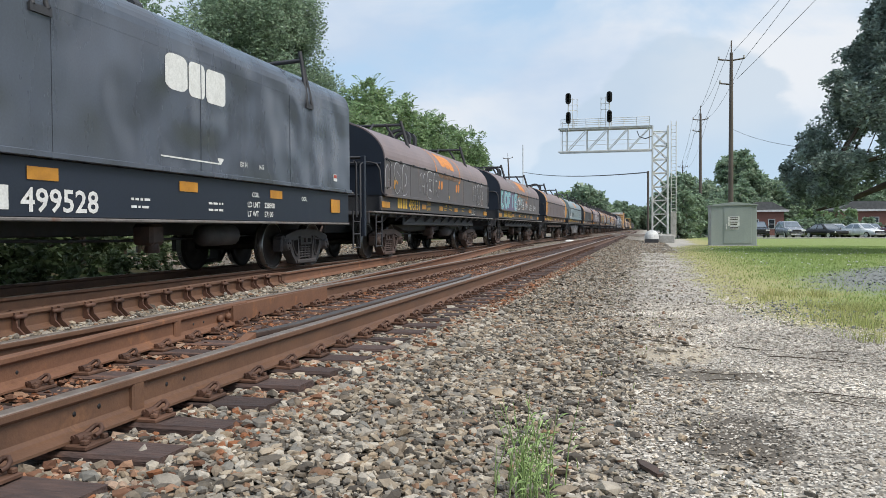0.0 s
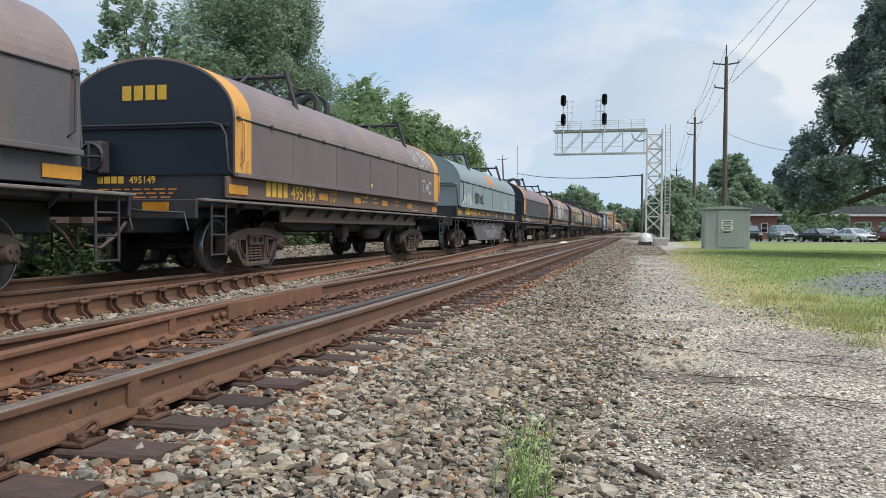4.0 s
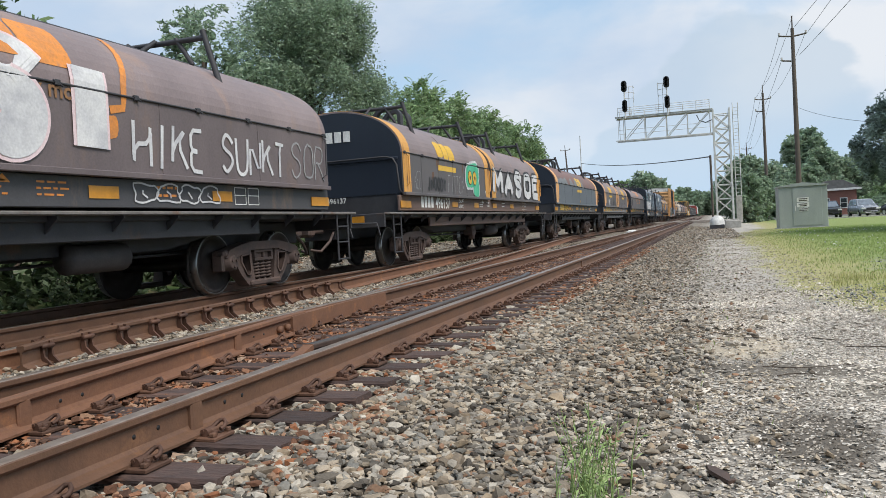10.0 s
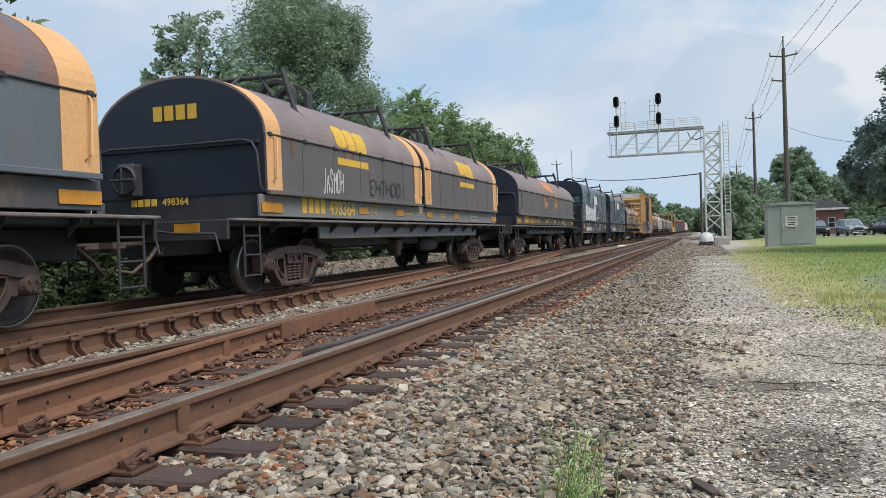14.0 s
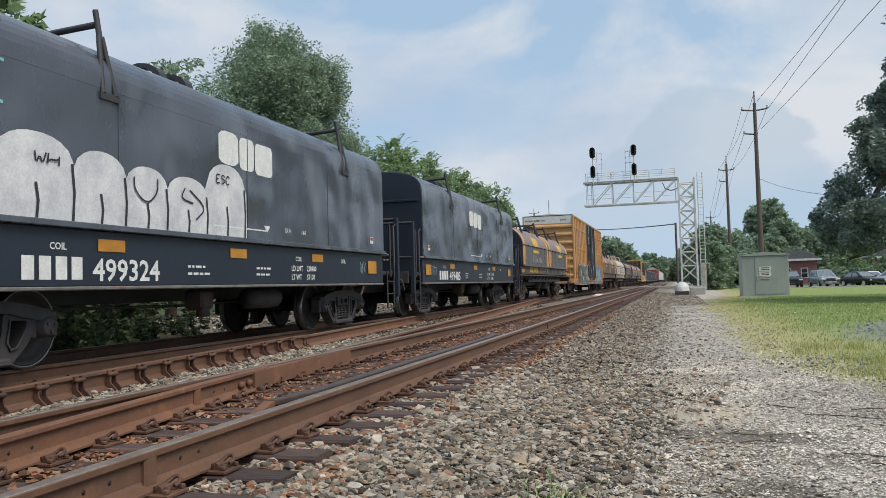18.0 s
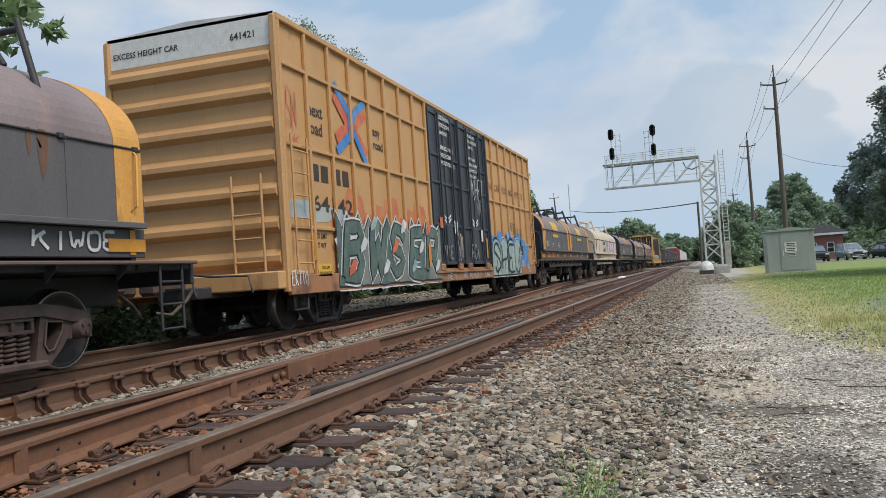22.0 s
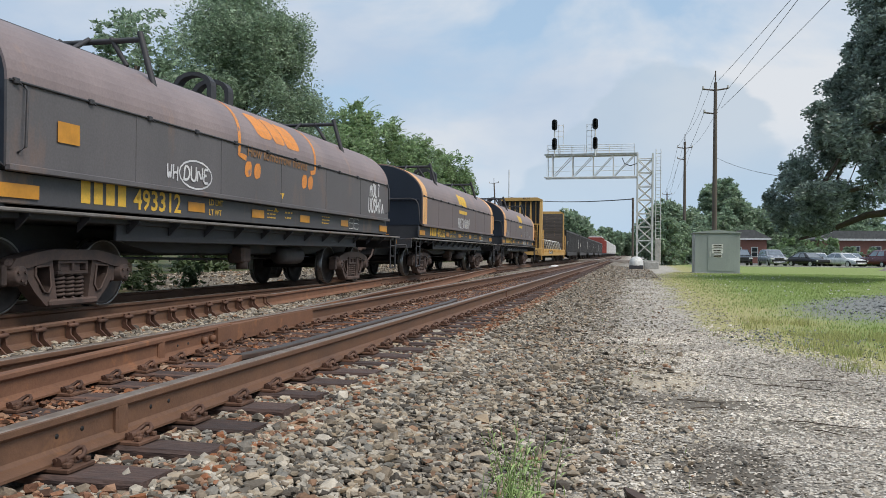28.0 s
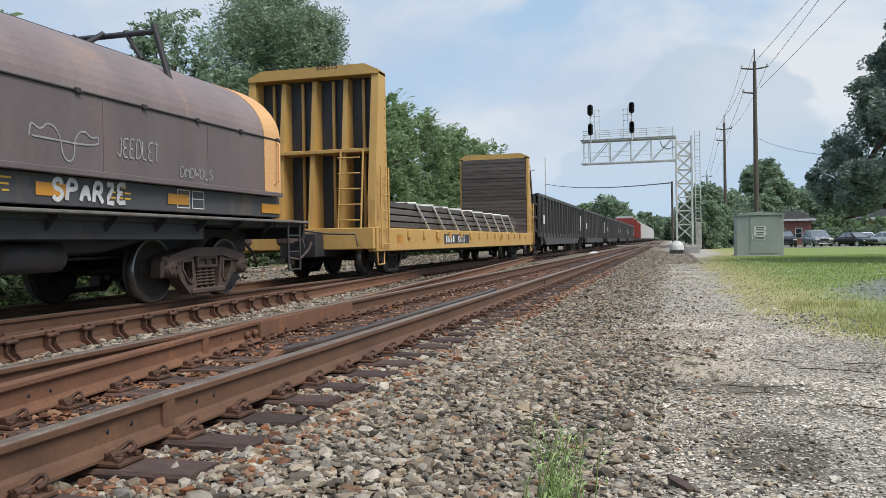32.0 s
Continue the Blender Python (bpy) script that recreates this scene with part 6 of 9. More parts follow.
    f2 = lambda word, y, z, size, m=M_MARKD: lettering(word, y, z, size, m, car, x=w + 0.008)
    f2("next", 0.93, 3.45, 0.3); f2("load", 0.93, 3.15, 0.3); f2("any", 3.62, 3.5, 0.26); f2("road", 3.62, 3.24, 0.26)
    s = S(); stroke(s, side, [(1.95, 3.95), (2.5, 3.5), (1.95, 3.2)], 0.2, 0.02); stroke(s, side, [(3.25, 3.85), (2.65, 3.5), (3.25, 3.05)], 0.2, 0.02); mark("arrow_mark", s, M_SPRAYR, car)
    s = S(); stroke(s, side, [(1.95, 4.15), (2.55, 3.7), (2.55, 3.35), (1.95, 2.98)], 0.17, 0.026); stroke(s, side, [(3.25, 4.05), (2.8, 3.8), (2.6, 3.5), (3.2, 2.9)], 0.15, 0.026); mark("arrow_mark", s, M_SPRAYBL, car)
    s = S(); [patch(s, side, [(y, 2.38, 2.66), (y + 0.26, 2.38, 2.66)], n=1) for y in (0.96, 1.3, 1.78, 2.12)]; mark("reporting_mark", s, M_MARKD, car)
    lettering("641421", 0.92, 1.9, 0.36, M_MARKD, car, x=w + 0.008, wide=1.75)
    lettering("RAILCAR POOLING EXPERTS", 12.3, 3.2, 0.3, M_FADED, car, x=w + 0.008, wide=1.24)
    for k in range(9):
        s = S(); bubble(s, side, 1.6 + k * 0.58, 2.45 + k * 0.58, 1.5, 2.15 + 0.22 * math.sin(k * 2.1), rng, 0.003 + 0.0006 * k); mark("overspray", s, M_OVERSPRAY, car, "red overspray above the graffiti")
    
    for q in ((0.1, 1.75, 2.05), (0.9, 1.72, 2.0), (1.6, 1.74, 1.98)):
        s = S(); bubble(s, side, q[0], q[0] + 0.75, q[1], q[2], rng, 0.004); mark("spray_mist", s, M_SPRAYLB, car, "pale blue faded spray")
    for k in range(6):
        a, b = 1.6 + k * 0.93, 2.53 + k * 0.93
        lo, hi = [0.62 + 0.03 * rng.random() for _ in range(5)], [1.95 - 0.22 * (q % 2) - rng.uniform(0, 0.12) for q in range(5)]
        for m, grow, off in ((M_SPRAYW, 0.07, 0.068), (M_SPRAYB, 0.015, 0.074), ((M_SPRAYDG, M_SPRAYGD)[k % 2], -0.02, 0.08)):
            s = S(); patch(s, side, [(a + (b - a) * q / 4, lo[q] - grow, hi[q] + grow) for q in range(5)], off + 0.001 * (k % 2)); mark("graffiti_ground", s, m, car)
    spray_word(car, side, "BWSER", 1.7, 7.1, 0.66, 1.85, ((M_SPRAYW, 0.36, "graffiti_backing"), (M_SPRAYB, 0.28, "graffiti_outline"), (M_SPRAYDG, 0.22, "graffiti_letter")), rng, 0.086, 0.2, 0)
    for k in range(10):
        y, z = 1.95 + k * 0.52, 0.82 + 0.4 * (k % 3)
        s = S(); patch(s, side, [(y, z, z + 0.1), (y + 0.2, z + 0.06, z + 0.3), (y + 0.34, z + 0.2, z + 0.24)], 0.116, 2); mark("graffiti_shard", s, (M_SPRAYR, M_SPRAYW, M_SPRAYT, M_SPRAYW)[k % 4], car)
    s = S(); patch(s, side, [(6.2, 0.95, 1.45), (6.36, 0.95, 1.47)], 0.118, 1); mark("graffiti_shard", s, M_MARKO, car)
    s = S(); stroke(s, side, [(1.95, 0.72), (1.62, 1.0), (1.85, 1.2), (1.55, 1.42), (2.0, 1.5)], 0.12, 0.076); mark("graffiti_arrow", s, M_SPRAYW, car)
    for k in range(7):
        s = S(); bubble(s, side, 12.1 + k * 0.65, 12.9 + k * 0.65, 1.35, 1.8 + 0.16 * (k % 2), rng, 0.066); mark("spray_cloud", s, M_SPRAYBL, car, "bright blue sprayed cloud")
    s = S(); patch(s, side, [(15.6, 0.7, 1.5), (16.2, 0.68, 1.62), (17.4, 0.68, 1.58)], off=0.064, n=2); mark("spray_ground", s, M_SPRAYBL, car, "bright blue sprayed ground")
    for m, grow, off in ((M_SPRAYW, 0.07, 0.066), (M_SPRAYB, 0.035, 0.07), (M_SPRAYTL, 0.0, 0.075)):
        hump_row(car, side, 12.1, (0.98, 0.98, 0.98, 0.9), [1.7 + grow, 1.74 + grow, 1.72 + grow, 1.76 + grow], 0.64 - grow, m, M_SPRAYB, off)
    spray_word(car, side, "SHEJ", 12.2, 15.9, 0.66, 1.6, ((M_SPRAYB, 0.07, "graffiti_line"),), rng, 0.09, 0.0, 1)
    for y in (12.5, 13.5, 14.45, 15.4):
        s = S(); [scribble(s, side, y + 0.1, y + 0.36, 0.86 + 0.3 * j, 1.0 + 0.3 * j, rng, 0.012, 3, 0.094) for j in range(2)]; mark("spray_tag", s, M_SPRAYP, car)
    tag(car, flat_side(w + 0.07), "NEM", 7.6, 8.3, 0.62, 0.78, M_SPRAYW, rng, 0.025)
    tag(car, flat_side(w + 0.07), "RD NEVER FI CAL", 9.0, 11.6, 0.62, 0.78, M_SPRAYW, rng, 0.025)
    for y, z in ((14.1, 1.85), (14.6, 1.92), (15.75, 1.05), (16.1, 0.95), (15.9, 1.3), (17.2, 0.75), (17.0, 0.85)):
        s = S(); loop = [(y + 0.12 * math.cos(a), z + 0.09 * math.sin(a)) for a in np.linspace(0, 6.28, 11)]; stroke(s, side, loop, 0.025, 0.09); stroke(s, side, [(y - 0.06, z - 0.04), (y + 0.06, z + 0.05)], 0.03, 0.09); mark("spray_bubble", s, M_SPRAYW, car)
    s = S(); patch(s, side, [(17.03, 1.07, 1.5), (17.27, 1.07, 1.5)], off=0.07, n=1); mark("reflector", s, M_REFL, car)
    s = S(); patch(s, side, [(15.81, 1.25, 1.57), (16.39, 1.25, 1.57)], off=0.071, n=1); mark("stencil_panel", s, M_SPRAYB, car)
    s = S(); patch(s, side, [(0.77, 1.09, 1.53), (0.86, 1.09, 1.53)], off=0.07, n=1); mark("reflector", s, M_REFL, car)
    s = S(); patch(s, side, [(0.87, 0.84, 1.04), (1.36, 0.84, 1.04)], off=0.07, n=1); mark("height_plate", s, M_MARKY, car, "yellow height plate")
    lettering("THIS CAR", 0.98, 0.955, 0.07, M_MARKD, car, x=w + 0.078); lettering("EXCESS HEIGHT", 0.9, 0.87, 0.062, M_MARKD, car, x=w + 0.078)
    lettering("LD LMT", 0.97, 1.45, 0.12, M_MARKD, car, x=w + 0.01); lettering("LT WT", 0.97, 1.3, 0.12, M_MARKD, car, x=w + 0.01)
    for y, z in ((14.95, 1.96), (15.3, 1.96), (15.87, 1.8), (16.3, 1.8)):
        for j in range(5):
            s = S(); patch(s, side, [(y, z + j * 0.075, z + j * 0.075 + 0.04), (y + 0.2, z + j * 0.075, z + j * 0.075 + 0.04)], n=1); mark("small_print", s, M_MARKD, car)
    figure_row(car, side, M_SPRAYR, 0.05, 0.55, 3.15, 3.75, 3, rng, 0.025, 0.02); figure_row(car, side, M_SPRAYR, 0.05, 0.6, 2.85, 3.05, 3, rng, 0.025, 0.02)
    figure_row(car, side, M_SPRAYW, -0.02, 0.5, 0.72, 0.94, 5, rng, 0.025, 0.078, "white sprayed tag")
    for y in (9.0, 11.4):
        s = S(); patch(s, flat_side(w + 0.05), [(y, 1.15, 1.7), (y + 0.14, 1.15, 1.7)], off=0.04, n=1); mark("reflector", s, M_REFL, car)
    for ya, top, size, words in ((7.56, 4.5, 0.135, ("CLOSE THIS DOOR", "BEFORE CLOSING", "MAIN DOOR", "", "CIERRE ESTA PUERTA", "ANTES DE CERRAR", "LA PUERTA PRINCIPAL")), (9.96, 4.42, 0.115, ("CLOSE AND LOCK", "BOTH DOORS BEFORE", "MOVING CAR", "", "CIERRE Y PONGA", "EL SEGURO EN AMBAS", "PUERTAS ANTES DE", "MOVER EL CARRO"))):
        for k, word in enumerate(words):
            if word:
                lettering(word, ya, top - k * size * 1.36, size, M_WHITE, car, x=w + 0.087, wide=0.86)
    for y in (7.85, 10.35):
        for k in (-1, 1):
            s = S(); [stroke(s, flat_side(w + 0.05), [(y + k * 0.08, 2.0 + 0.09 * q), (y + k * 0.3, 2.1 + 0.09 * q)], 0.05, 0.04) for q in range(2)]; mark("spray_tag", s, M_WHITE, car, "white notice stripe")
    for word, y, z, x1, h, wd in (("KHET", 10.1, 2.7, 11.3, 0.6, 0.028), ("YOK", 10.5, 2.3, 10.95, 0.36, 0.022), ("VIE", 7.4, 1.1, 8.1, 0.35, 0.03), ("SOK", 8.5, 1.05, 8.95, 0.7, 0.018), ("ROA", 9.75, 1.1, 10.5, 0.4, 0.03)):
        tag(car, flat_side(w + 0.05), word, y, x1, z, z + h, M_CHALK if h < 0.6 else M_SPRAYW, rng, wd, 0.066)
    s = S(); patch(s, flat_side(w + 0.05), [(7.25, 1.85, 2.1), (7.5, 1.85, 2.12)], 0.04, 1); mark("sticker", s, M_SPRAYR, car)
    s = S(); [s.box(w + 0.086, w + 0.09, y, y + 0.26, z, z + 0.32) for y, z in ((8.4, 1.75), (10.9, 1.6))]; part("door_placard", s, M_WHITE, car)
    lettering("EXCESS HEIGHT CAR", -0.006, 4.5, 0.13, M_MARKD, car, x=-1.4, end=True)
    lettering("641421", -0.006, 4.5, 0.15, M_MARKD, car, x=0.75, end=True)


def flat_car(p, L):
    car = thing("bulkhead_flat_car", "yellow bulkhead flat car loaded with low strapped boards", "flat car", "freight train")
    TRAIN.append((car, p))
    w = 1.5
    part("deck", S().box(-w, w, 0, L, 0.94, 1.02, 0.01), M_TTX, car)
    for sgn in (1, -1):
        part("side_sill", S().box(*sorted((sgn * (w - 0.02), sgn * (w + 0.04))), 0, L, 0.55, 1.04, 0.012), M_TTX, car)
        for k in range(14):
            y = 2.0 + k * (L - 4.0) / 13
            part("stake_pocket", S().box(*sorted((sgn * (w + 0.04), sgn * (w + 0.1))), y - 0.07, y + 0.07, 0.82, 1.0, 0.015), M_TTX, car)
    for y, k in ((0, -1), (L, 1)):
        inn = y - k * 0.75
        for x in (-1.42, 1.42):
            prof = [(y, 0.55), (inn, 0.55), (inn, 4.3), (y - k * 0.35, 4.3), (y + k * 0.0, 1.6)]
            part("corner_post", S().prism(prof[::k], x - 0.08, x + 0.08, "x"), M_TTX, car)
        for x in (-0.72, 0.0, 0.72):
            prof = [(y - k * 0.1, 1.0), (inn, 1.0), (inn, 4.2), (y - k * 0.45, 4.2)]
            part("bulkhead_rib", S().prism(prof[::k], x - 0.05, x + 0.05, "x"), M_TTX, car)
        for x in (-1.05, -0.36, 0.36, 1.05):
            part("bulkhead_slat", S().box(x - 0.03, x + 0.03, *sorted((inn + k * 0.08, inn + k * 0.14)), 1.0, 4.2), M_TTX, car)
        part("bulkhead_face", S().box(-1.42, 1.42, *sorted((inn, inn + k * 0.05)), 1.02, 4.25), M_DOOR, car, "dark bulkhead face boards")
        part("top_beam", S().prism([(-1.5, 4.25), (1.5, 4.25), (1.5, 4.33), (1.2, 4.47), (-1.2, 4.47), (-1.5, 4.33)], *sorted((inn, y - k * 0.3)), "y"), M_TTX, car)
        part("mid_beam", S().box(-1.4, 1.4, *sorted((inn + k * 0.1, y - k * 0.2)), 2.62, 2.7, 0.01), M_TTX, car)
        part("end_sill", S().box(-w, w, *sorted((y, y + k * 0.12)), 0.6, 1.04, 0.015), M_TTX, car)
        add_coupler(car, y + k * 0.35, k)
        lad = S()
        for x in (0.7, 1.2):
            lad.bar((x, y + k * 0.05, 1.0), (x, y - k * 0.15, 2.65), 0.035)
        for j in range(5):
            z = 1.2 + j * 0.32
            lad.tube([(0.7, y + k * 0.03, z), (1.2, y + k * 0.03, z)], 0.016, 5)
        part("end_ladder", lad, M_TTX, car)
        add_ladder(car, w + 0.1, *sorted((y - k * 0.1, y - k * 0.55)), 0.6, 2.3, 5, M_TTX)
        part("stirrup", S().tube([(w, y - k * 0.1, 0.6), (w, y - k * 0.1, 0.28), (w, y - k * 0.5, 0.28), (w, y - k * 0.5, 0.6)], 0.022, 5), M_TTX, car)
        s = S()
        for j in range(16):
            s.box(w + 0.0, w + 0.012, *sorted((inn + k * 0.06, inn + k * 0.1)), 1.2 + j * 0.18, 1.25 + j * 0.18)
        part("rivet_row", s, M_TTX, car)
    part("centre_sill", S().box(-0.4, 0.4, -0.5, L + 0.5, 0.45, 0.94, 0.02), M_UNDER, car)
    for y in (2.1, L - 2.1):
        add_truck(car, y, M_TRUCKB)
    for k in range(4):
        z = 1.06 + k * 0.15
        part("board_pack", S().box(-1.3, 1.38, 1.2 + 0.05 * (k % 2), 15.6 + 0.3 * (k % 3), z, z + 0.12, 0.01), M_STACK, car, "pack of dark grey sheet boards")
        for y in (2.5, 5.5, 8.5, 11.5, 14.5):
            part("spacer", S().box(-1.3, 1.36, y - 0.05, y + 0.05, z + 0.12, z + 0.15), M_TIE, car)
    for k in range(9):
        y = 3.0 + k * 1.42
        part("strap", S().tube([(1.49, y + 0.85, 1.02), (1.4, y, 1.66), (0.9, y - 0.02, 1.675), (-1.31, y - 0.02, 1.675)], 0.035, 4), M_WHITE, car)
    lining = [o for o in car.children if o.name.startswith("bulkhead_face")][1]
    for k in range(20):
        z = 1.06 + k * 0.158
        a = random.Random(k).uniform(0.0, 0.015)
        part("plank", S().box(-1.4, 1.4, L - 0.83 - a, L - 0.755, z, z + 0.148, 0.008), M_STACKB, lining, "dark weathered lining plank")
    part("strap", S().tube([(1.43, L - 0.6, 4.3), (1.5, L - 0.3, 3.2), (1.55, L + 0.1, 2.4)], 0.03, 5), M_WIRE, car)
    side = flat_side(w + 0.04)
    s = S(); patch(s, side, [(5.0, 0.68, 0.93), (7.7, 0.68, 0.93)], n=1); mark("number_panel", s, M_DOOR, car)
    s = S(); name_blocks(s, flat_side(w + 0.05), 5.1, 0.71, 0.95, 0.18); mark("reporting_mark", s, M_WHITE, car)
    lettering("806515", 6.35, 0.71, 0.26, M_WHITE, car, x=w + 0.056)
    lettering("806515", -0.0, 4.33, 0.16, M_MARKD, car, x=0.25, end=True)
    s = S(); [patch(s, side, [(y, 0.72, 0.9), (y + 0.4, 0.72, 0.9)], n=1) for y in (1.2, 4.2, 12.0)]; mark("reflector", s, M_REFL, car)


def gondola(p, L):
    car = thing("gondola_car", "dark grey ribbed high-side gondola car", "gondola", "freight train")
    TRAIN.append((car, p))
    w, z0, z1 = 1.48, 0.62, 2.75
    for sgn in (1, -1):
        part("side_wall", S().box(*sorted((sgn * w, sgn * (w - 0.05))), 0, L, z0 + 0.25, z1), M_GOND, car)
        part("top_chord", S().box(*sorted((sgn * (w - 0.08), sgn * (w + 0.1))), 0, L, z1 - 0.02, z1 + 0.14, 0.02), M_GOND, car)
        prof = [(0.0, z0 + 0.3), (1.6, z0 + 0.3), (2.4, z0 - 0.1), (L - 2.4, z0 - 0.1), (L - 1.6, z0 + 0.3), (L, z0 + 0.3), (L, z0 + 0.45), (0.0, z0 + 0.45)]
        part("side_sill", S().prism(prof[::-1], *sorted((sgn * (w - 0.06), sgn * (w + 0.05))), "x"), M_GOND, car)
        for k in range(17):
            y = 0.15 + (L - 0.3) * k / 16
            r = put("side_rib", shared(("grib", sgn), lambda: S().box(*sorted((0.0, sgn * 0.13)), -0.05, 0.05, z0 + 0.25, z1, 0.02).mesh("side_rib")), M_GOND, car)
            r.location = (sgn * w, y, 0)
    for y, k in ((0, -1), (L, 1)):
        part("end_wall", S().box(-w, w, *sorted((y, y - k * 0.06)), z0 + 0.25, z1 + 0.1), M_GOND, car)
        for j in range(3):
            part("end_rib", S().box(-w, w, *sorted((y, y + k * 0.1)), 1.1 + j * 0.6, 1.22 + j * 0.6, 0.02), M_GOND, car)
        add_coupler(car, y + k * 0.3, k)
        add_ladder(car, w + 0.14, *sorted((y - k * 0.15, y - k * 0.55)), 0.5, 2.7, 6, M_GOND)
    part("floor", S().box(-w, w, 0, L, z0 + 0.25, z0 + 0.33), M_UNDER, car)
    part("centre_sill", S().box(-0.4, 0.4, -0.4, L + 0.4, 0.55, 0.88), M_UNDER, car)
    for y in (1.9, L - 1.9):
        add_truck(car, y, M_TRUCKB)
    s = S(); s.box(w + 0.131, w + 0.135, 1.0, 1.5, 1.5, 1.9); s.box(w + 0.131, w + 0.135, L - 1.3, L - 1.0, 1.3, 2.3)
    part("marks", s, M_WHITE, car)


def plain_car(label, p, L, top, material):
    car = thing("freight_car", label, "freight car", "freight train")
    TRAIN.append((car, p))
    part("body", S().box(-1.48, 1.48, 0, L, 0.85, top - 0.35, 0.06), material, car)
    part("roof", S().prism([(-1.48, top - 0.36), (1.48, top - 0.36), (1.1, top - 0.05), (0, top), (-1.1, top - 0.05)], 0.05, L - 0.05, "y"), M_GALV, car)
    for sgn in (1, -1):
        for k in range(9):
            y = 0.2 + (L - 0.4) * k / 8
            part("side_rib", S().box(*sorted((sgn * 1.48, sgn * 1.55)), y - 0.05, y + 0.05, 0.9, top - 0.4, 0.015), material, car)
    part("frame", S().box(-1.2, 1.2, -0.5, L + 0.5, 0.62, 0.86, 0.02), M_UNDER, car)
    for y in (1.9, L - 1.9):
        add_truck(car, y, M_TRUCKB)


# ---- ground ----
def grass_edge(y):
    return 0.95 + 0.42 * max(0.0, 10.5 - y) + min(2.2, 0.11 * max(0.0, y - 40.0))


def ground_z(x, y):
    """Height of the bed and the land: ballast shoulder falling to a level path, a lower strip behind the far track."""
    if x > -2.0:
        t = min(1.0, (x + 2.0) / 1.35)
        z = -0.042 - 0.158 * t * t * (3 - 2 * t)
    elif x < -9.0:
        t = min(1.0, (-9.0 - x) / 2.6)
        z = -0.035 - 0.1 * math.sin(math.pi * t) + 0.2 * t * t
    else:
        z = -0.042
    z += 0.012 * noise.noise((x * 1.3, y * 1.3, 0)) + (0.03 * noise.noise((x * 0.35, y * 0.35, 5)) if x > -0.6 else 0)
    if 6 < x < 15 and 18 < y < 36:
        d = ((x - 10.3) / 3.6) ** 2 + ((y - 27.5) / 7.0) ** 2
        z += 0.5 * max(0.0, 1 - d) ** 1.3
    return z


def steps(stops):
    out = []
    for a, b, d in stops:
        out += list(np.arange(a, b, d))
    return out + [stops[-1][1]]


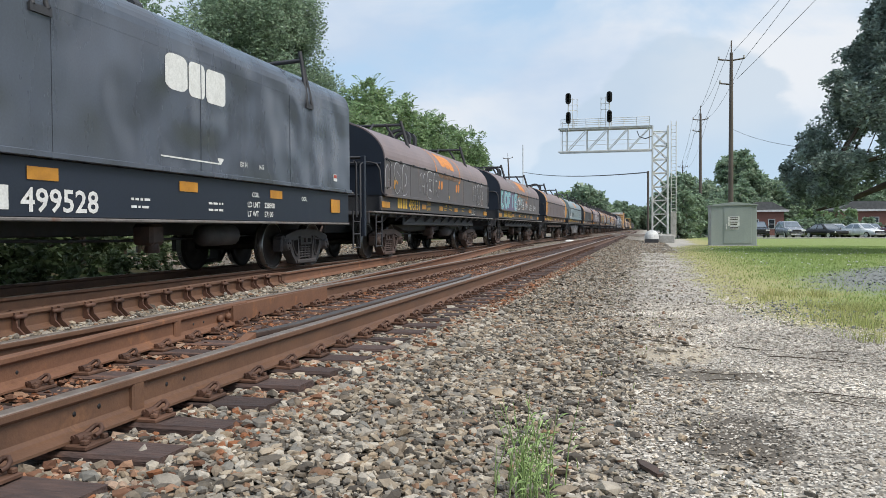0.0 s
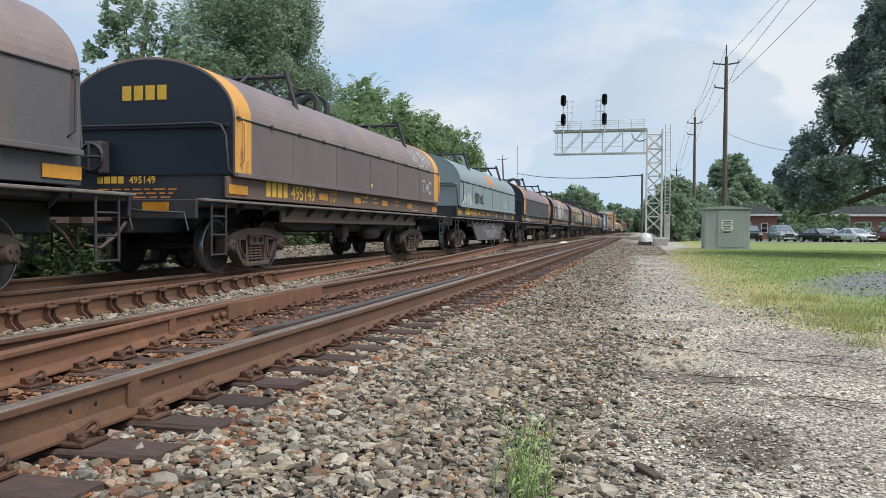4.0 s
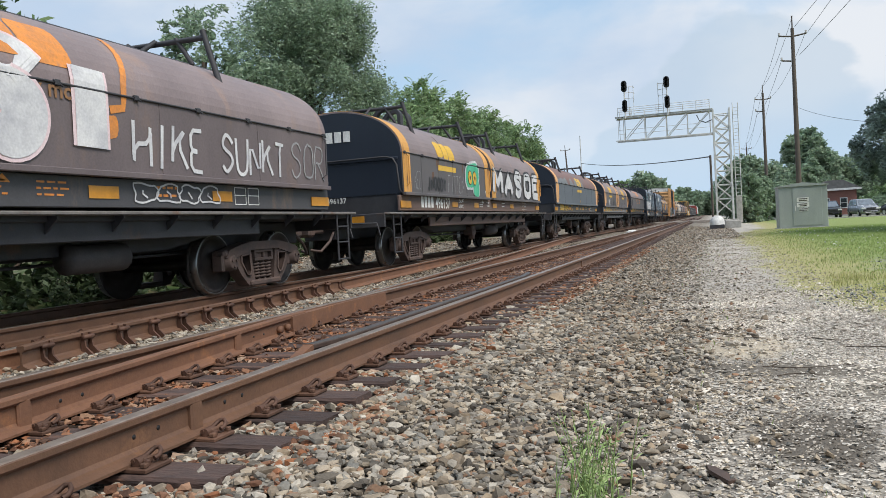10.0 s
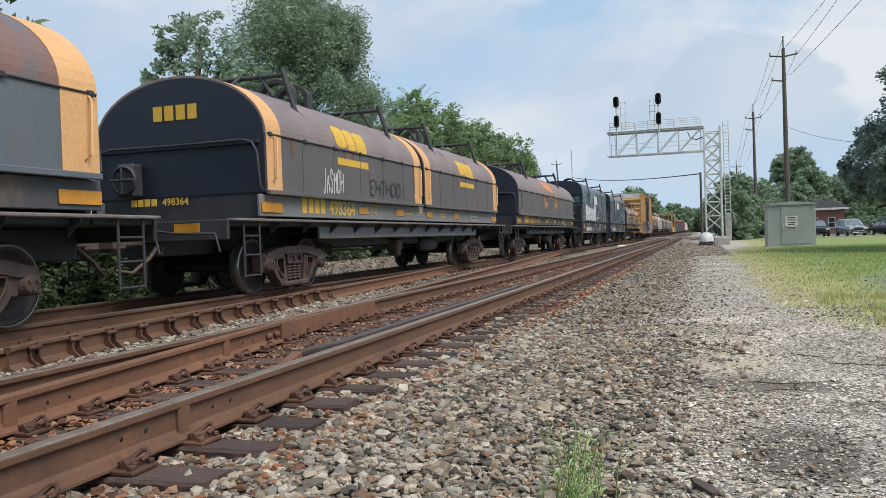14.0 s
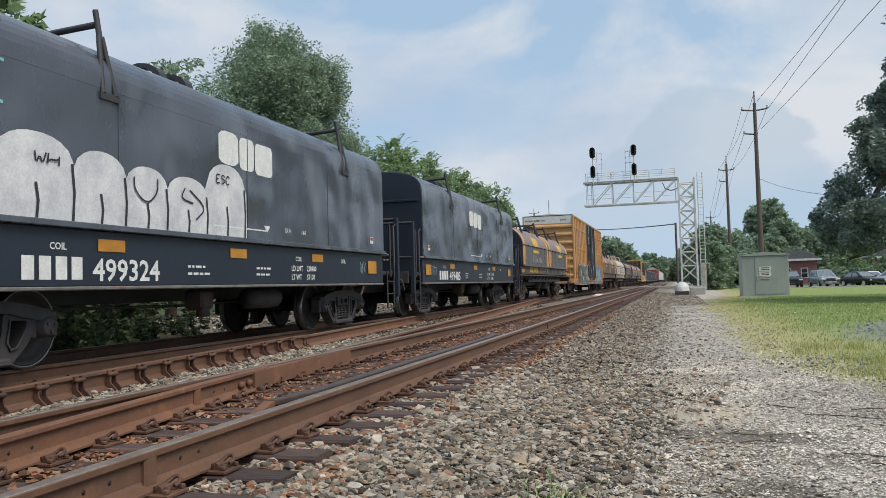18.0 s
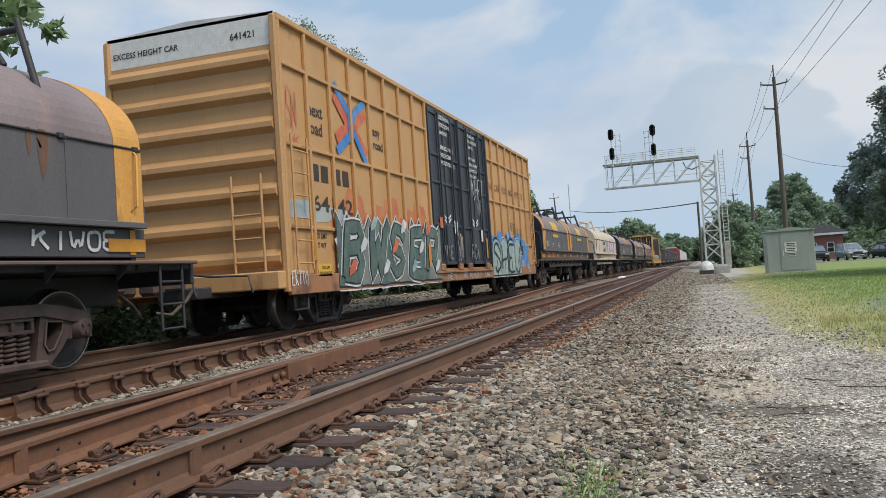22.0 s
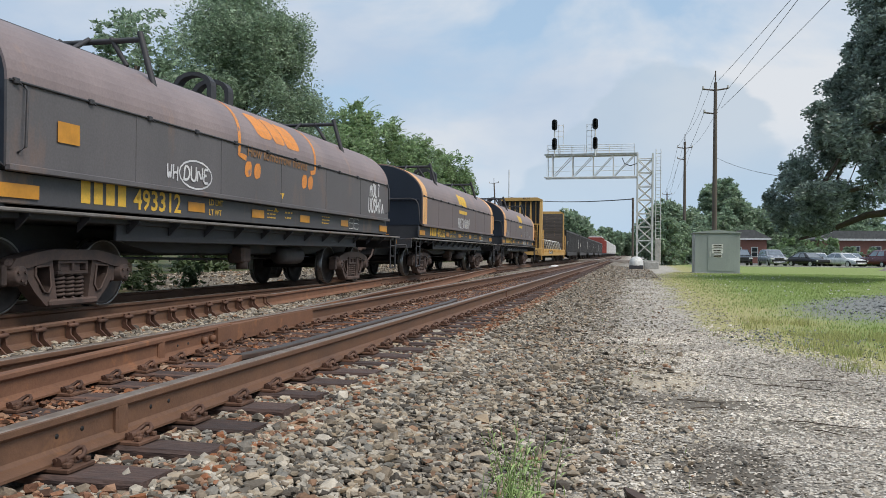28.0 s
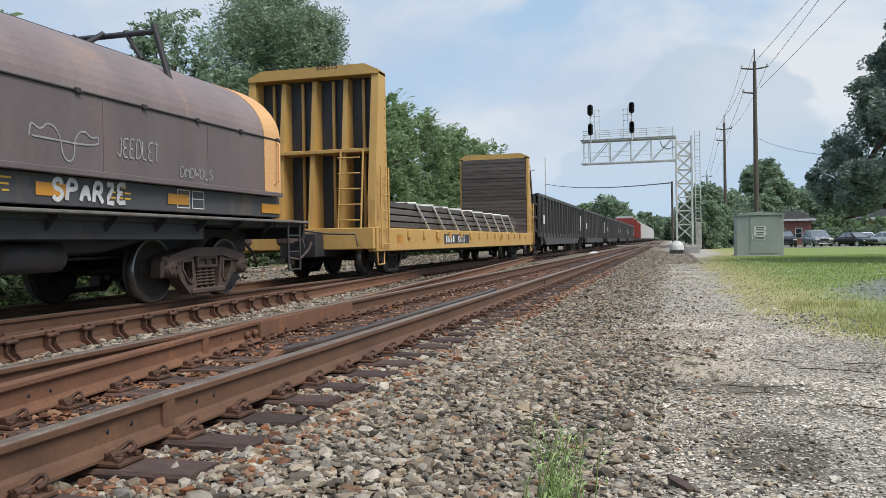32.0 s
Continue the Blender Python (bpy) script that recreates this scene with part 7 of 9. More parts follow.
def ground_material():
    m = bpy.data.materials.new("ground_gravel_and_lawn")
    m.use_nodes = True
    n, l = m.node_tree.nodes, m.node_tree.links
    p = n["Principled BSDF"]
    p.inputs["Roughness"].default_value = 0.92
    p.inputs["Specular IOR Level"].default_value = 0.25
    co = n.new("ShaderNodeTexCoord")
    xyz = n.new("ShaderNodeSeparateXYZ")
    l.new(co.outputs["Object"], xyz.inputs["Vector"])

    def tex(scale, detail=5, rough=0.6, kind="ShaderNodeTexNoise"):
        t = n.new(kind)
        t.inputs["Scale"].default_value = scale
        if kind == "ShaderNodeTexNoise":
            t.inputs["Detail"].default_value, t.inputs["Roughness"].default_value = detail, rough
        l.new(co.outputs["Object"], t.inputs["Vector"])
        return t

    def ramp(source, *stops):
        r = n.new("ShaderNodeValToRGB")
        while len(r.color_ramp.elements) < len(stops):
            r.color_ramp.elements.new(0.5)
        for e, (at, c) in zip(r.color_ramp.elements, stops):
            e.position, e.color = at, (*c, 1)
        l.new(source, r.inputs["Fac"])
        return r.outputs["Color"]

    def math_(op, a, b=None):
        k = n.new("ShaderNodeMath")
        k.operation = op
        for i, v in enumerate((a, b)):
            if v is None:
                continue
            if isinstance(v, (int, float)):
                k.inputs[i].default_value = v
            else:
                l.new(v, k.inputs[i])
        return k.outputs["Value"]

    def smooth(v, a, b):
        k = n.new("ShaderNodeMapRange")
        k.interpolation_type = "SMOOTHSTEP"
        k.inputs["From Min"].default_value, k.inputs["From Max"].default_value = a, b
        l.new(v, k.inputs["Value"])
        return k.outputs["Result"]

    def mix(f, a, b):
        k = n.new("ShaderNodeMixRGB")
        for s, v in (("Fac", f), ("Color1", a), ("Color2", b)):
            if isinstance(v, tuple):
                k.inputs[s].default_value = (*v, 1)
            else:
                l.new(v, k.inputs[s])
        return k.outputs["Color"]

    cells = tex(26, kind="ShaderNodeTexVoronoi")
    fine = tex(70, kind="ShaderNodeTexVoronoi")
    big, mid, small = tex(0.45, 4), tex(1.6, 6), tex(14, 5)
    # bed between near ballast stones almost black: shade of the gaps in its colour
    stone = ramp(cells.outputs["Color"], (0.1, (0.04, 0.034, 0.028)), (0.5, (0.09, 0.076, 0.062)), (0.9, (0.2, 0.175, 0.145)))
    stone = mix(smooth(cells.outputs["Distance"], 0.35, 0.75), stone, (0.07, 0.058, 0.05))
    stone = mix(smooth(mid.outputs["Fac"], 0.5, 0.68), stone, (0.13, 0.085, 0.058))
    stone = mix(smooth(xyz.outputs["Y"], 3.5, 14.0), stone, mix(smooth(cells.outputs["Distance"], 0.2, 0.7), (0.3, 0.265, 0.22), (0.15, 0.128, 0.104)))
    path = ramp(fine.outputs["Color"], (0.1, (0.28, 0.248, 0.207)), (0.5, (0.64, 0.585, 0.51)), (0.9, (0.86, 0.81, 0.73)))
    path = mix(smooth(fine.outputs["Distance"], 0.4, 0.75), path, (0.17, 0.152, 0.13))
    path = mix(smooth(small.outputs["Fac"], 0.58, 0.76), path, (0.3, 0.27, 0.23))
    path = mix(smooth(mid.outputs["Fac"], 0.54, 0.7), path, (0.38, 0.34, 0.28))
    path = mix(smooth(big.outputs["Fac"], 0.54, 0.68), path, (0.45, 0.41, 0.35))
    path = mix(smooth(cells.outputs["Distance"], 0.3, 0.8), path, (0.2, 0.18, 0.155))
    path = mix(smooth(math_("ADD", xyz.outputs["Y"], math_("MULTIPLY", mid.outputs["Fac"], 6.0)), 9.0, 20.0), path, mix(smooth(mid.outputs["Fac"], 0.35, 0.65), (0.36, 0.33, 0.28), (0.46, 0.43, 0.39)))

    def blotch(cx, cy, rx, ry, soft0=1.3, soft1=0.45):
        u = math_("DIVIDE", math_("SUBTRACT", xyz.outputs["X"], cx), rx)
        v = math_("DIVIDE", math_("SUBTRACT", xyz.outputs["Y"], cy), ry)
        d = math_("ADD", math_("MULTIPLY", u, u), math_("MULTIPLY", v, v))
        d = math_("ADD", d, math_("MULTIPLY", math_("SUBTRACT", tex(3.2, 7, 0.7).outputs["Fac"], 0.5), 2.3))
        return smooth(d, soft0, soft1)

    path = mix(blotch(0.05, 7.2, 0.45, 0.7), path, (0.5, 0.43, 0.33))
    path = mix(blotch(0.15, 6.1, 0.9, 0.3), path, (0.16, 0.14, 0.115))
    path = mix(blotch(0.3, 4.35, 0.34, 0.6), path, (0.13, 0.113, 0.094))
    path = mix(blotch(0.75, 5.5, 0.5, 0.3), path, (0.2, 0.18, 0.15))
    lawn = ramp(small.outputs["Fac"], (0.25, (0.17, 0.22, 0.07)), (0.75, (0.28, 0.34, 0.12)))
    dry = ramp(small.outputs["Fac"], (0.25, (0.26, 0.25, 0.11)), (0.75, (0.45, 0.41, 0.2)))
    x, y = xyz.outputs["X"], xyz.outputs["Y"]
    wob = math_("MULTIPLY", math_("SUBTRACT", mid.outputs["Fac"], 0.5), 1.8)
    wob2 = math_("MULTIPLY", math_("SUBTRACT", big.outputs["Fac"], 0.5), 2.6)
    xb = math_("ADD", x, wob)
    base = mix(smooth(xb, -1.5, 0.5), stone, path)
    edge = math_("MAXIMUM", math_("MULTIPLY", math_("SUBTRACT", 10.5, y), 0.42), math_("MINIMUM", math_("MAXIMUM", math_("MULTIPLY", math_("SUBTRACT", y, 40.0), 0.11), 0.0), 2.2))
    over = math_("ADD", math_("SUBTRACT", math_("SUBTRACT", x, 0.95), edge), math_("ADD", wob, wob2))
    turf = mix(smooth(over, 0.7, 2.6), dry, lawn)
    turf = mix(smooth(y, 92, 96), turf, (0.16, 0.16, 0.155))
    base = mix(smooth(over, -0.15, 0.35), base, turf)
    # bluish stone patch in the turf
    px = math_("DIVIDE", math_("SUBTRACT", x, 7.6), 4.6)
    py = math_("DIVIDE", math_("SUBTRACT", math_("SUBTRACT", y, 21.5), math_("MULTIPLY", math_("SUBTRACT", x, 7.6), 1.1)), 4.6)
    d = math_("ADD", math_("ADD", math_("MULTIPLY", px, px), math_("MULTIPLY", py, py)), math_("MULTIPLY", wob, 0.8))
    blue = ramp(fine.outputs["Color"], (0.1, (0.11, 0.118, 0.116)), (0.9, (0.3, 0.31, 0.3)))
    base = mix(smooth(math_("ADD", d, math_("MULTIPLY", math_("SUBTRACT", small.outputs["Fac"], 0.5), 2.2)), 1.25, 0.6), base, blue)
    # far side of the line
    near_bank = math_("MULTIPLY", smooth(y, 17.5, 15.0), 3.7)
    base = mix(smooth(math_("SUBTRACT", math_("ADD", x, wob), near_bank), -13.4, -14.4), base, mix(smooth(mid.outputs["Fac"], 0.4, 0.6), (0.05, 0.085, 0.025), (0.12, 0.1, 0.06)))
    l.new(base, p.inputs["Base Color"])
    b = n.new("ShaderNodeBump")
    b.inputs["Strength"].default_value, b.inputs["Distance"].default_value = 0.8, 0.02
    l.new(math_("ADD", math_("MULTIPLY", cells.outputs["Distance"], -0.6), math_("MULTIPLY", fine.outputs["Distance"], -0.35)), b.inputs["Height"])
    l.new(b.outputs["Normal"], p.inputs["Normal"])
    return m


def make_ground():
    xs = steps([(-2500, -300, 440), (-300, -60, 40), (-60, -20, 8), (-20, -11, 1.5), (-11, 4, 0.22), (4, 12, 0.5), (12, 60, 6), (60, 300, 40), (300, 2500, 440)])
    ys = steps([(-2500, -300, 440), (-300, -40, 40), (-40, 0, 2), (0, 26, 0.25), (26, 60, 1.0), (60, 140, 5), (140, 400, 40), (400, 4000, 450)])
    s = S()
    v = [(x, y, ground_z(x, y)) for y in ys for x in xs]
    w = len(xs)
    s.add(v, [(j * w + i, j * w + i + 1, (j + 1) * w + i + 1, (j + 1) * w + i) for j in range(len(ys) - 1) for i in range(w - 1)], True)
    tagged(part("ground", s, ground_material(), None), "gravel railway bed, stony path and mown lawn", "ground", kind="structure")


# ---- tracks ----
RAIL = [(-0.076, 0), (0.076, 0), (0.076, 0.012), (0.02, 0.032), (0.009, 0.05), (0.009, 0.135), (0.03, 0.148), (0.0365, 0.155), (0.0365, 0.179), (0.031, 0.186), (-0.031, 0.186), (-0.0365, 0.179), (-0.0365, 0.155), (-0.03, 0.148), (-0.009, 0.135), (-0.009, 0.05), (-0.02, 0.032), (-0.076, 0.012)]
NEAR_A, NEAR_B, FAR_D, FAR_E = -2.55, -4.055, -6.7, -8.205
TIE_STEP, TIE_FIRST = 0.49, 0.31
FROG_Y, SLOPE = 7.75, 0.082


def cross_x(y):
    """The crossover's right rail."""
    d = FROG_Y - y
    return NEAR_B + (0.09 * d + 0.004 * d * d if d > 0 else SLOPE * d)


def swept_rail(name, pts, parent, material, head=None, z=0.019, label=""):
    """A rail along a list of (x, y)."""
    s = S()
    n = len(RAIL)
    v = []
    for x, y in pts:
        v += [(x + a, y, z + b) for a, b in RAIL]
    s.add(v, [(i * n + k, i * n + (k + 1) % n, (i + 1) * n + (k + 1) % n, (i + 1) * n + k)[::-1] for i in range(len(pts) - 1) for k in range(n)])
    s.add(v[:n], [tuple(range(n))]).add(v[-n:], [tuple(range(n))[::-1]])
    r = part(name, s, material, parent, label)
    if head:
        t = S()
        v = []
        for x, y in pts:
            v += [(x + a, y, z + b) for a, b in ((-0.034, 0.1835), (-0.03, 0.1885), (0.03, 0.1885), (0.034, 0.1835))]
        t.add(v, [(i * 4 + k, (i + 1) * 4 + k, (i + 1) * 4 + k + 1, i * 4 + k + 1)[::-1] for i in range(len(pts) - 1) for k in range(3)])
        part("running_surface", t, head, r, "worn steel running surface")
    return r


def clip_shape():
    """A bent spring clip: a leg along the rail foot in its sleeve, and a loop that rises and turns back outwards."""
    leg = [(0.09, -0.06, 0.045), (0.092, 0.02, 0.047), (0.097, 0.045, 0.058), (0.11, 0.062, 0.072), (0.13, 0.066, 0.074), (0.146, 0.055, 0.062), (0.15, 0.035, 0.048), (0.145, 0.01, 0.042)]
    return S().tube(leg, 0.0105, 6).tube([(0.1, -0.055, 0.036), (0.1, 0.0, 0.036)], 0.022, 8).box(0.125, 0.15, -0.04, -0.015, 0.019, 0.046, 0.005)


def line_pts(x, y0, y1, step=8.0):
    n = max(1, int((y1 - y0) / step))
    return [(x, y0 + (y1 - y0) * k / n) for k in range(n + 1)]


def make_tracks():
    near = tagged(thing("track_near", "rusty near track with a turnout frog on wooden ties", "track", kind="structure"))
    far = tagged(thing("track_far", "far track carrying the train on wooden ties", "track", kind="structure"))
    for x, tr in ((NEAR_A, near), (FAR_D, far), (FAR_E, far)):
        swept_rail("rail", line_pts(x, -340, 700, 40), tr, M_RAIL, M_RAILTOP)
    swept_rail("rail", line_pts(NEAR_B, -340, 700, 40), near, M_RAIL, M_RAILTOP)
    # crossover rails
    pts = [(cross_x(y), y) for y in np.arange(-3.0, FROG_Y - 0.25, 0.5)]
    swept_rail("crossover_rail", pts, near, M_RAILRUST, None, label="rusty unused crossover rail")
    pts = [(cross_x(y), y) for y in np.arange(FROG_Y + 0.9, 39.0, 1.5)]
    swept_rail("crossover_rail", pts, near, M_RAILRUST, M_RAILTOP)
    pts = [(cross_x(y) - 1.508, y) for y in np.arange(-3.0, 20.4, 1.0)]
    swept_rail("crossover_rail", pts, near, M_RAILRUST, M_RAILTOP)
    pts = [(cross_x(y) - 1.508, y) for y in np.arange(23.0, 39.0, 1.5)]
    swept_rail("crossover_rail", pts, near, M_RAILRUST, M_RAILTOP)
    # frog casting
    s = S()
    s.prism([(-4.14, FROG_Y - 1.1), (-3.9, FROG_Y - 1.1), (-3.985, FROG_Y + 0.2), (-4.0, FROG_Y + 1.4), (-4.2, FROG_Y + 1.4), (-4.13, FROG_Y + 0.2)], 0.03, 0.19, "z")
    part("frog", s, M_RAILRUST, near, "cast rusty frog")
    s = S()
    for k in range(3):
        y = FROG_Y - 1.35 + 0.17 * k
        s.lathe([(0, 0), (0, 0.032), (0.04, 0.032), (0.04, 0)][::-1], (cross_x(y) + 0.01, y, 0.1), "x", 8)
    part("frog_bolt", s, M_RAILRUST, near)
    # joints
    for x, y, m in ((NEAR_A, 3.25, M_RAIL), (cross_x(5.6), 5.6, M_RAILRUST), (NEAR_A, 15.4, M_RAIL), (cross_x(3.2), 3.2, M_RAILRUST)):
        s = S().box(x - 0.035, x + 0.035, y - 0.045, y + 0.045, 0.03, 0.185, 0.01)
        part("weld", s, m, near)
        # bolt holes are thin black discs, their inner dark put into the colour
        for d in (-0.42, -0.26, 0.26, 0.42):
            h = S().lathe([(0.0, 0.0), (0.0, 0.012), (0.001, 0.012), (0.001, 0.0)], (x + 0.0095, y + d, 0.115), "x", 8)
            part("bolt_hole", h, M_SIGBLACK, near)
    # guard rails
    gx = NEAR_A - 0.122
    a, b = gx - 0.07, gx - 0.1
    end = [(a - 0.036, 4.8, 0.03), (a + 0.036, 4.8, 0.03), (a + 0.036, 4.8, 0.21), (a - 0.036, 4.8, 0.21), (b - 0.03, 4.3, 0.03), (b + 0.03, 4.3, 0.03), (b + 0.03, 4.3, 0.05), (b - 0.03, 4.3, 0.05)]
    part("guard_rail_end", S().add(end, [(4, 5, 6, 7), (0, 3, 2, 1), (0, 1, 5, 4), (1, 2, 6, 5), (2, 3, 7, 6), (3, 0, 4, 7)]), M_RAILRUST, near, "ground-down sloping end of the guard rail")
    pts = [(gx - 0.07, 4.8), (gx - 0.035, 4.98), (gx, 5.3), (gx, 10.9), (gx - 0.03, 11.3), (gx - 0.08, 11.68)]
    swept_rail("guard_rail", pts, near, M_GUARD, M_GUARDTOP, 0.026, "dark guard rail with flared ends")
    g = lambda y: cross_x(y) - 1.508 + 0.13
    pts = [(g(4.6) + 0.08, 4.6), (g(5.0), 5.0)] + [(g(y), y) for y in np.arange(5.5, 11.0, 0.5)] + [(g(11.0), 11.0), (g(11.4) + 0.08, 11.4)]
    swept_rail("guard_rail", pts, near, M_RAIL, None, 0.055, "raised brown guard rail held by braces")
    for k in range(14):
        y = 4.9 + k * 0.49
        s = S()
        x = g(y) + 0.01
        s.prism([(x + 0.02, 0.0), (x + 0.3, 0.0), (x + 0.3, 0.03), (x + 0.15, 0.05), (x + 0.07, 0.12), (x + 0.05, 0.235), (x + 0.02, 0.235)], y - 0.05, y - 0.035, "y")
        s.prism([(x + 0.02, 0.0), (x + 0.3, 0.0), (x + 0.3, 0.03), (x + 0.15, 0.05), (x + 0.07, 0.12), (x + 0.05, 0.235), (x + 0.02, 0.235)], y + 0.035, y + 0.05, "y")
        s.box(x + 0.01, x + 0.32, y - 0.09, y + 0.09, 0.0, 0.02)
        s.lathe([(-0.06, 0), (-0.06, 0.02), (0.06, 0.02), (0.06, 0)][::-1], (x + 0.06, y, 0.2), "y", 6)
        part("guard_brace", s, M_CLIP, near)
    # ties
    rng = random.Random(3)
    shapes = []
    for k in range(3):
        q = S()
        n = 7
        prof = [(-0.112, -0.17), (0.112, -0.17), (0.112, -0.012), (0.1, 0.0), (-0.1, 0.0), (-0.112, -0.012)]
        v = []
        for i in range(n):
            t = i / (n - 1)
            v += [(t, b + rng.uniform(-0.006, 0.006), c + (rng.uniform(-0.008, 0.003) if c > -0.1 else 0)) for b, c in prof]
        m = len(prof)
        q.add(v, [(i * m + j, i * m + (j + 1) % m, (i + 1) * m + (j + 1) % m, (i + 1) * m + j)[::-1] for i in range(n - 1) for j in range(m)])
        q.add(v[:m], [tuple(range(m))]).add(v[-m:], [tuple(range(m))[::-1]])
        me = q.mesh("tie")
        shapes.append(me)
    plate = S().box(-0.175, 0.175, -0.085, 0.085, 0.0, 0.019, 0.004)
    for sx in (-0.15, 0.15):
        for sy in (-0.06, 0.06):
            plate.box(sx - 0.014, sx + 0.014, sy - 0.014, sy + 0.014, 0.019, 0.04, 0.004)
    plate.box(-0.125, -0.085, -0.03, 0.03, 0.019, 0.05, 0.006).box(0.085, 0.125, -0.03, 0.03, 0.019, 0.05, 0.006)
    plate = plate.mesh("tie_plate")
    clip = clip_shape().mesh("spring_clip")
    for k in range(120):
        y = TIE_FIRST + TIE_STEP * k - 0.0 + rng.uniform(-0.02, 0.02)
        wide = y < 14
        x1 = -2.06 + rng.uniform(-0.04, 0.05)
        x0 = (-5.75 if wide else -4.62) + rng.uniform(-0.05, 0.05)
        t = put("tie", shapes[k % 3], M_TIE, near)
        t.location, t.scale = (x0, y, 0), (x1 - x0, 1, 1)
        if k < 75:
            rails = [NEAR_A, NEAR_B] if y > FROG_Y - 1 else [NEAR_A, cross_x(y)]
            for x in rails:
                p = put("tie_plate", plate, M_PLATE, near)
                p.location = (x, y, 0.001)
                for sgn in ((1, -1) if k < 48 else (1,)):
                    c = put("spring_clip", clip, M_CLIP, near)
                    c.location = (x, y, 0.0)
                    c.rotation_euler = (0, 0, 0 if sgn > 0 else math.pi)
        if k < 90:
            t = put("tie", shapes[(k + 1) % 3], M_TIE, far)
            t.location, t.scale = (-8.75 + rng.uniform(-0.05, 0.05), y + 0.1, 0), (2.6, 1, 1)
            p = put("tie_plate", plate, M_PLATE, far)
            p.location = (FAR_D, y + 0.1, 0.001)
            if k < 70:
                c = put("spring_clip", clip, M_CLIP, far)
                c.location = (FAR_D, y + 0.1, 0)
    s = S()
    for k in list(range(-690, 0)) + list(range(120, 420)):
        y = TIE_FIRST + TIE_STEP * k
        s.box(-4.6, -2.06, y - 0.11, y + 0.11, -0.1, 0)
        s.box(-8.75, -6.15, y - 0.11, y + 0.11, -0.1, 0)
    tagged(part("tie_run", s, M_TIE, near), kind="stuff")
    part("crossing_panel", S().box(-9.6, 1.5, 97, 103, -0.1, 0.19, 0.01), M_PINK, None)
    tagged(bpy.data.objects["crossing_panel"], "pale level crossing panels over both tracks", "crossing", kind="structure")


def rock_shapes():
    """A twelve-cornered and a seven-cornered lump, the bases of the broken stones."""
    g = (1 + 5 ** 0.5) / 2
    v = np.array([(-1, g, 0), (1, g, 0), (-1, -g, 0), (1, -g, 0), (0, -1, g), (0, 1, g), (0, -1, -g), (0, 1, -g), (g, 0, -1), (g, 0, 1), (-g, 0, -1), (-g, 0, 1)]) / (1 + g * g) ** 0.5
    d = np.linalg.norm(v[:, None] - v[None], axis=2)
    f = []
    for i in range(12):
        for j in range(i + 1, 12):
            for k in range(j + 1, 12):
                if max(d[i, j], d[j, k], d[i, k]) < 1.2:
                    f.append((i, j, k) if np.dot(np.cross(v[j] - v[i], v[k] - v[i]), v[i]) > 0 else (i, k, j))
    ring = [(math.cos(2 * math.pi * k / 5), math.sin(2 * math.pi * k / 5), 0.25 * (-1) ** k) for k in range(5)]
    q = [(k, (k + 1) % 5, 5) for k in range(5)] + [((k + 1) % 5, k, 6) for k in range(5)]
    return (v, np.array(f)), (np.array(ring + [(0.1, 0, 0.95), (0, 0.1, -0.95)]), np.array(q))


ROCK_FINE, ROCK_PLAIN = rock_shapes()


def stones(name, count, zone, size, seed, label, material, keep=None, lift=0.0, fine=False, flat=0.62, tilt=0.55):
    """Broken stones strewn over a stretch of ground; zone gives x0, x1, y0, y1, and thinning power along y."""
    r = np.random.RandomState(seed)
    x0, x1, y0, y1, power = zone
    x = r.uniform(x0, x1, count)
    y = y0 + (y1 - y0) * r.uniform(0, 1, count) ** power
    if keep is not None:
        ok = keep(x, y, r)
        x, y = x[ok], y[ok]
    n = len(x)
    z = np.array([ground_z(a, b) for a, b in zip(x, y)]) + lift
    base, faces = ROCK_FINE if fine else ROCK_PLAIN
    m = len(base)
    sc = size * r.lognormal(0, 0.3, (n, 1)) * r.uniform(0.75, 1.3, (n, 3)) * np.array([1.4, 0.95, flat])
    v = base[None] * r.uniform(0.62, 1.2, (n, m, 1)) + r.uniform(-0.24, 0.24, (n, m, 3))
    v = np.clip(v, r.uniform(-1.0, -0.45, (n, 1, 3)), r.uniform(0.45, 1.0, (n, 1, 3))) * sc[:, None, :]
    a, b = r.uniform(0, 6.283, n), r.normal(0, tilt, n)
    c, s_ = np.cos(b)[:, None], np.sin(b)[:, None]
    v = np.stack([v[..., 0], v[..., 1] * c - v[..., 2] * s_, v[..., 1] * s_ + v[..., 2] * c], -1)
    c, s_ = np.cos(a)[:, None], np.sin(a)[:, None]
    v = np.stack([v[..., 0] * c - v[..., 1] * s_, v[..., 0] * s_ + v[..., 1] * c, v[..., 2]], -1)
    v[..., 0] += x[:, None]
    v[..., 1] += y[:, None]
    v[..., 2] += (z + sc[:, 2] * r.uniform(-0.2, 0.9, n))[:, None]
    f = (faces[None] + (np.arange(n) * m)[:, None, None]).reshape(-1, 3)
    ob = put(name, array_mesh(name, v.reshape(-1, 3), f), material)
    return tagged(ob, label, "gravel", kind="stuff")


def off_ties(x, y, r):
    """Leaves the ties and rails of the near track mostly bare."""
    d = np.abs((y - TIE_FIRST + TIE_STEP / 2) % TIE_STEP - TIE_STEP / 2)
    on_tie = (d < 0.155) & (x < -2.05) & (x > -5.75)
    rail = np.abs(x - NEAR_A) < 0.09
    thin = r.uniform(0, 1, len(x)) < np.clip((x + 1.3) / 1.15, 0, 0.97)
    return ~((on_tie & (r.uniform(0, 1, len(x)) > np.where(x > -2.5, 0.02, 0.5))) | rail | thin)


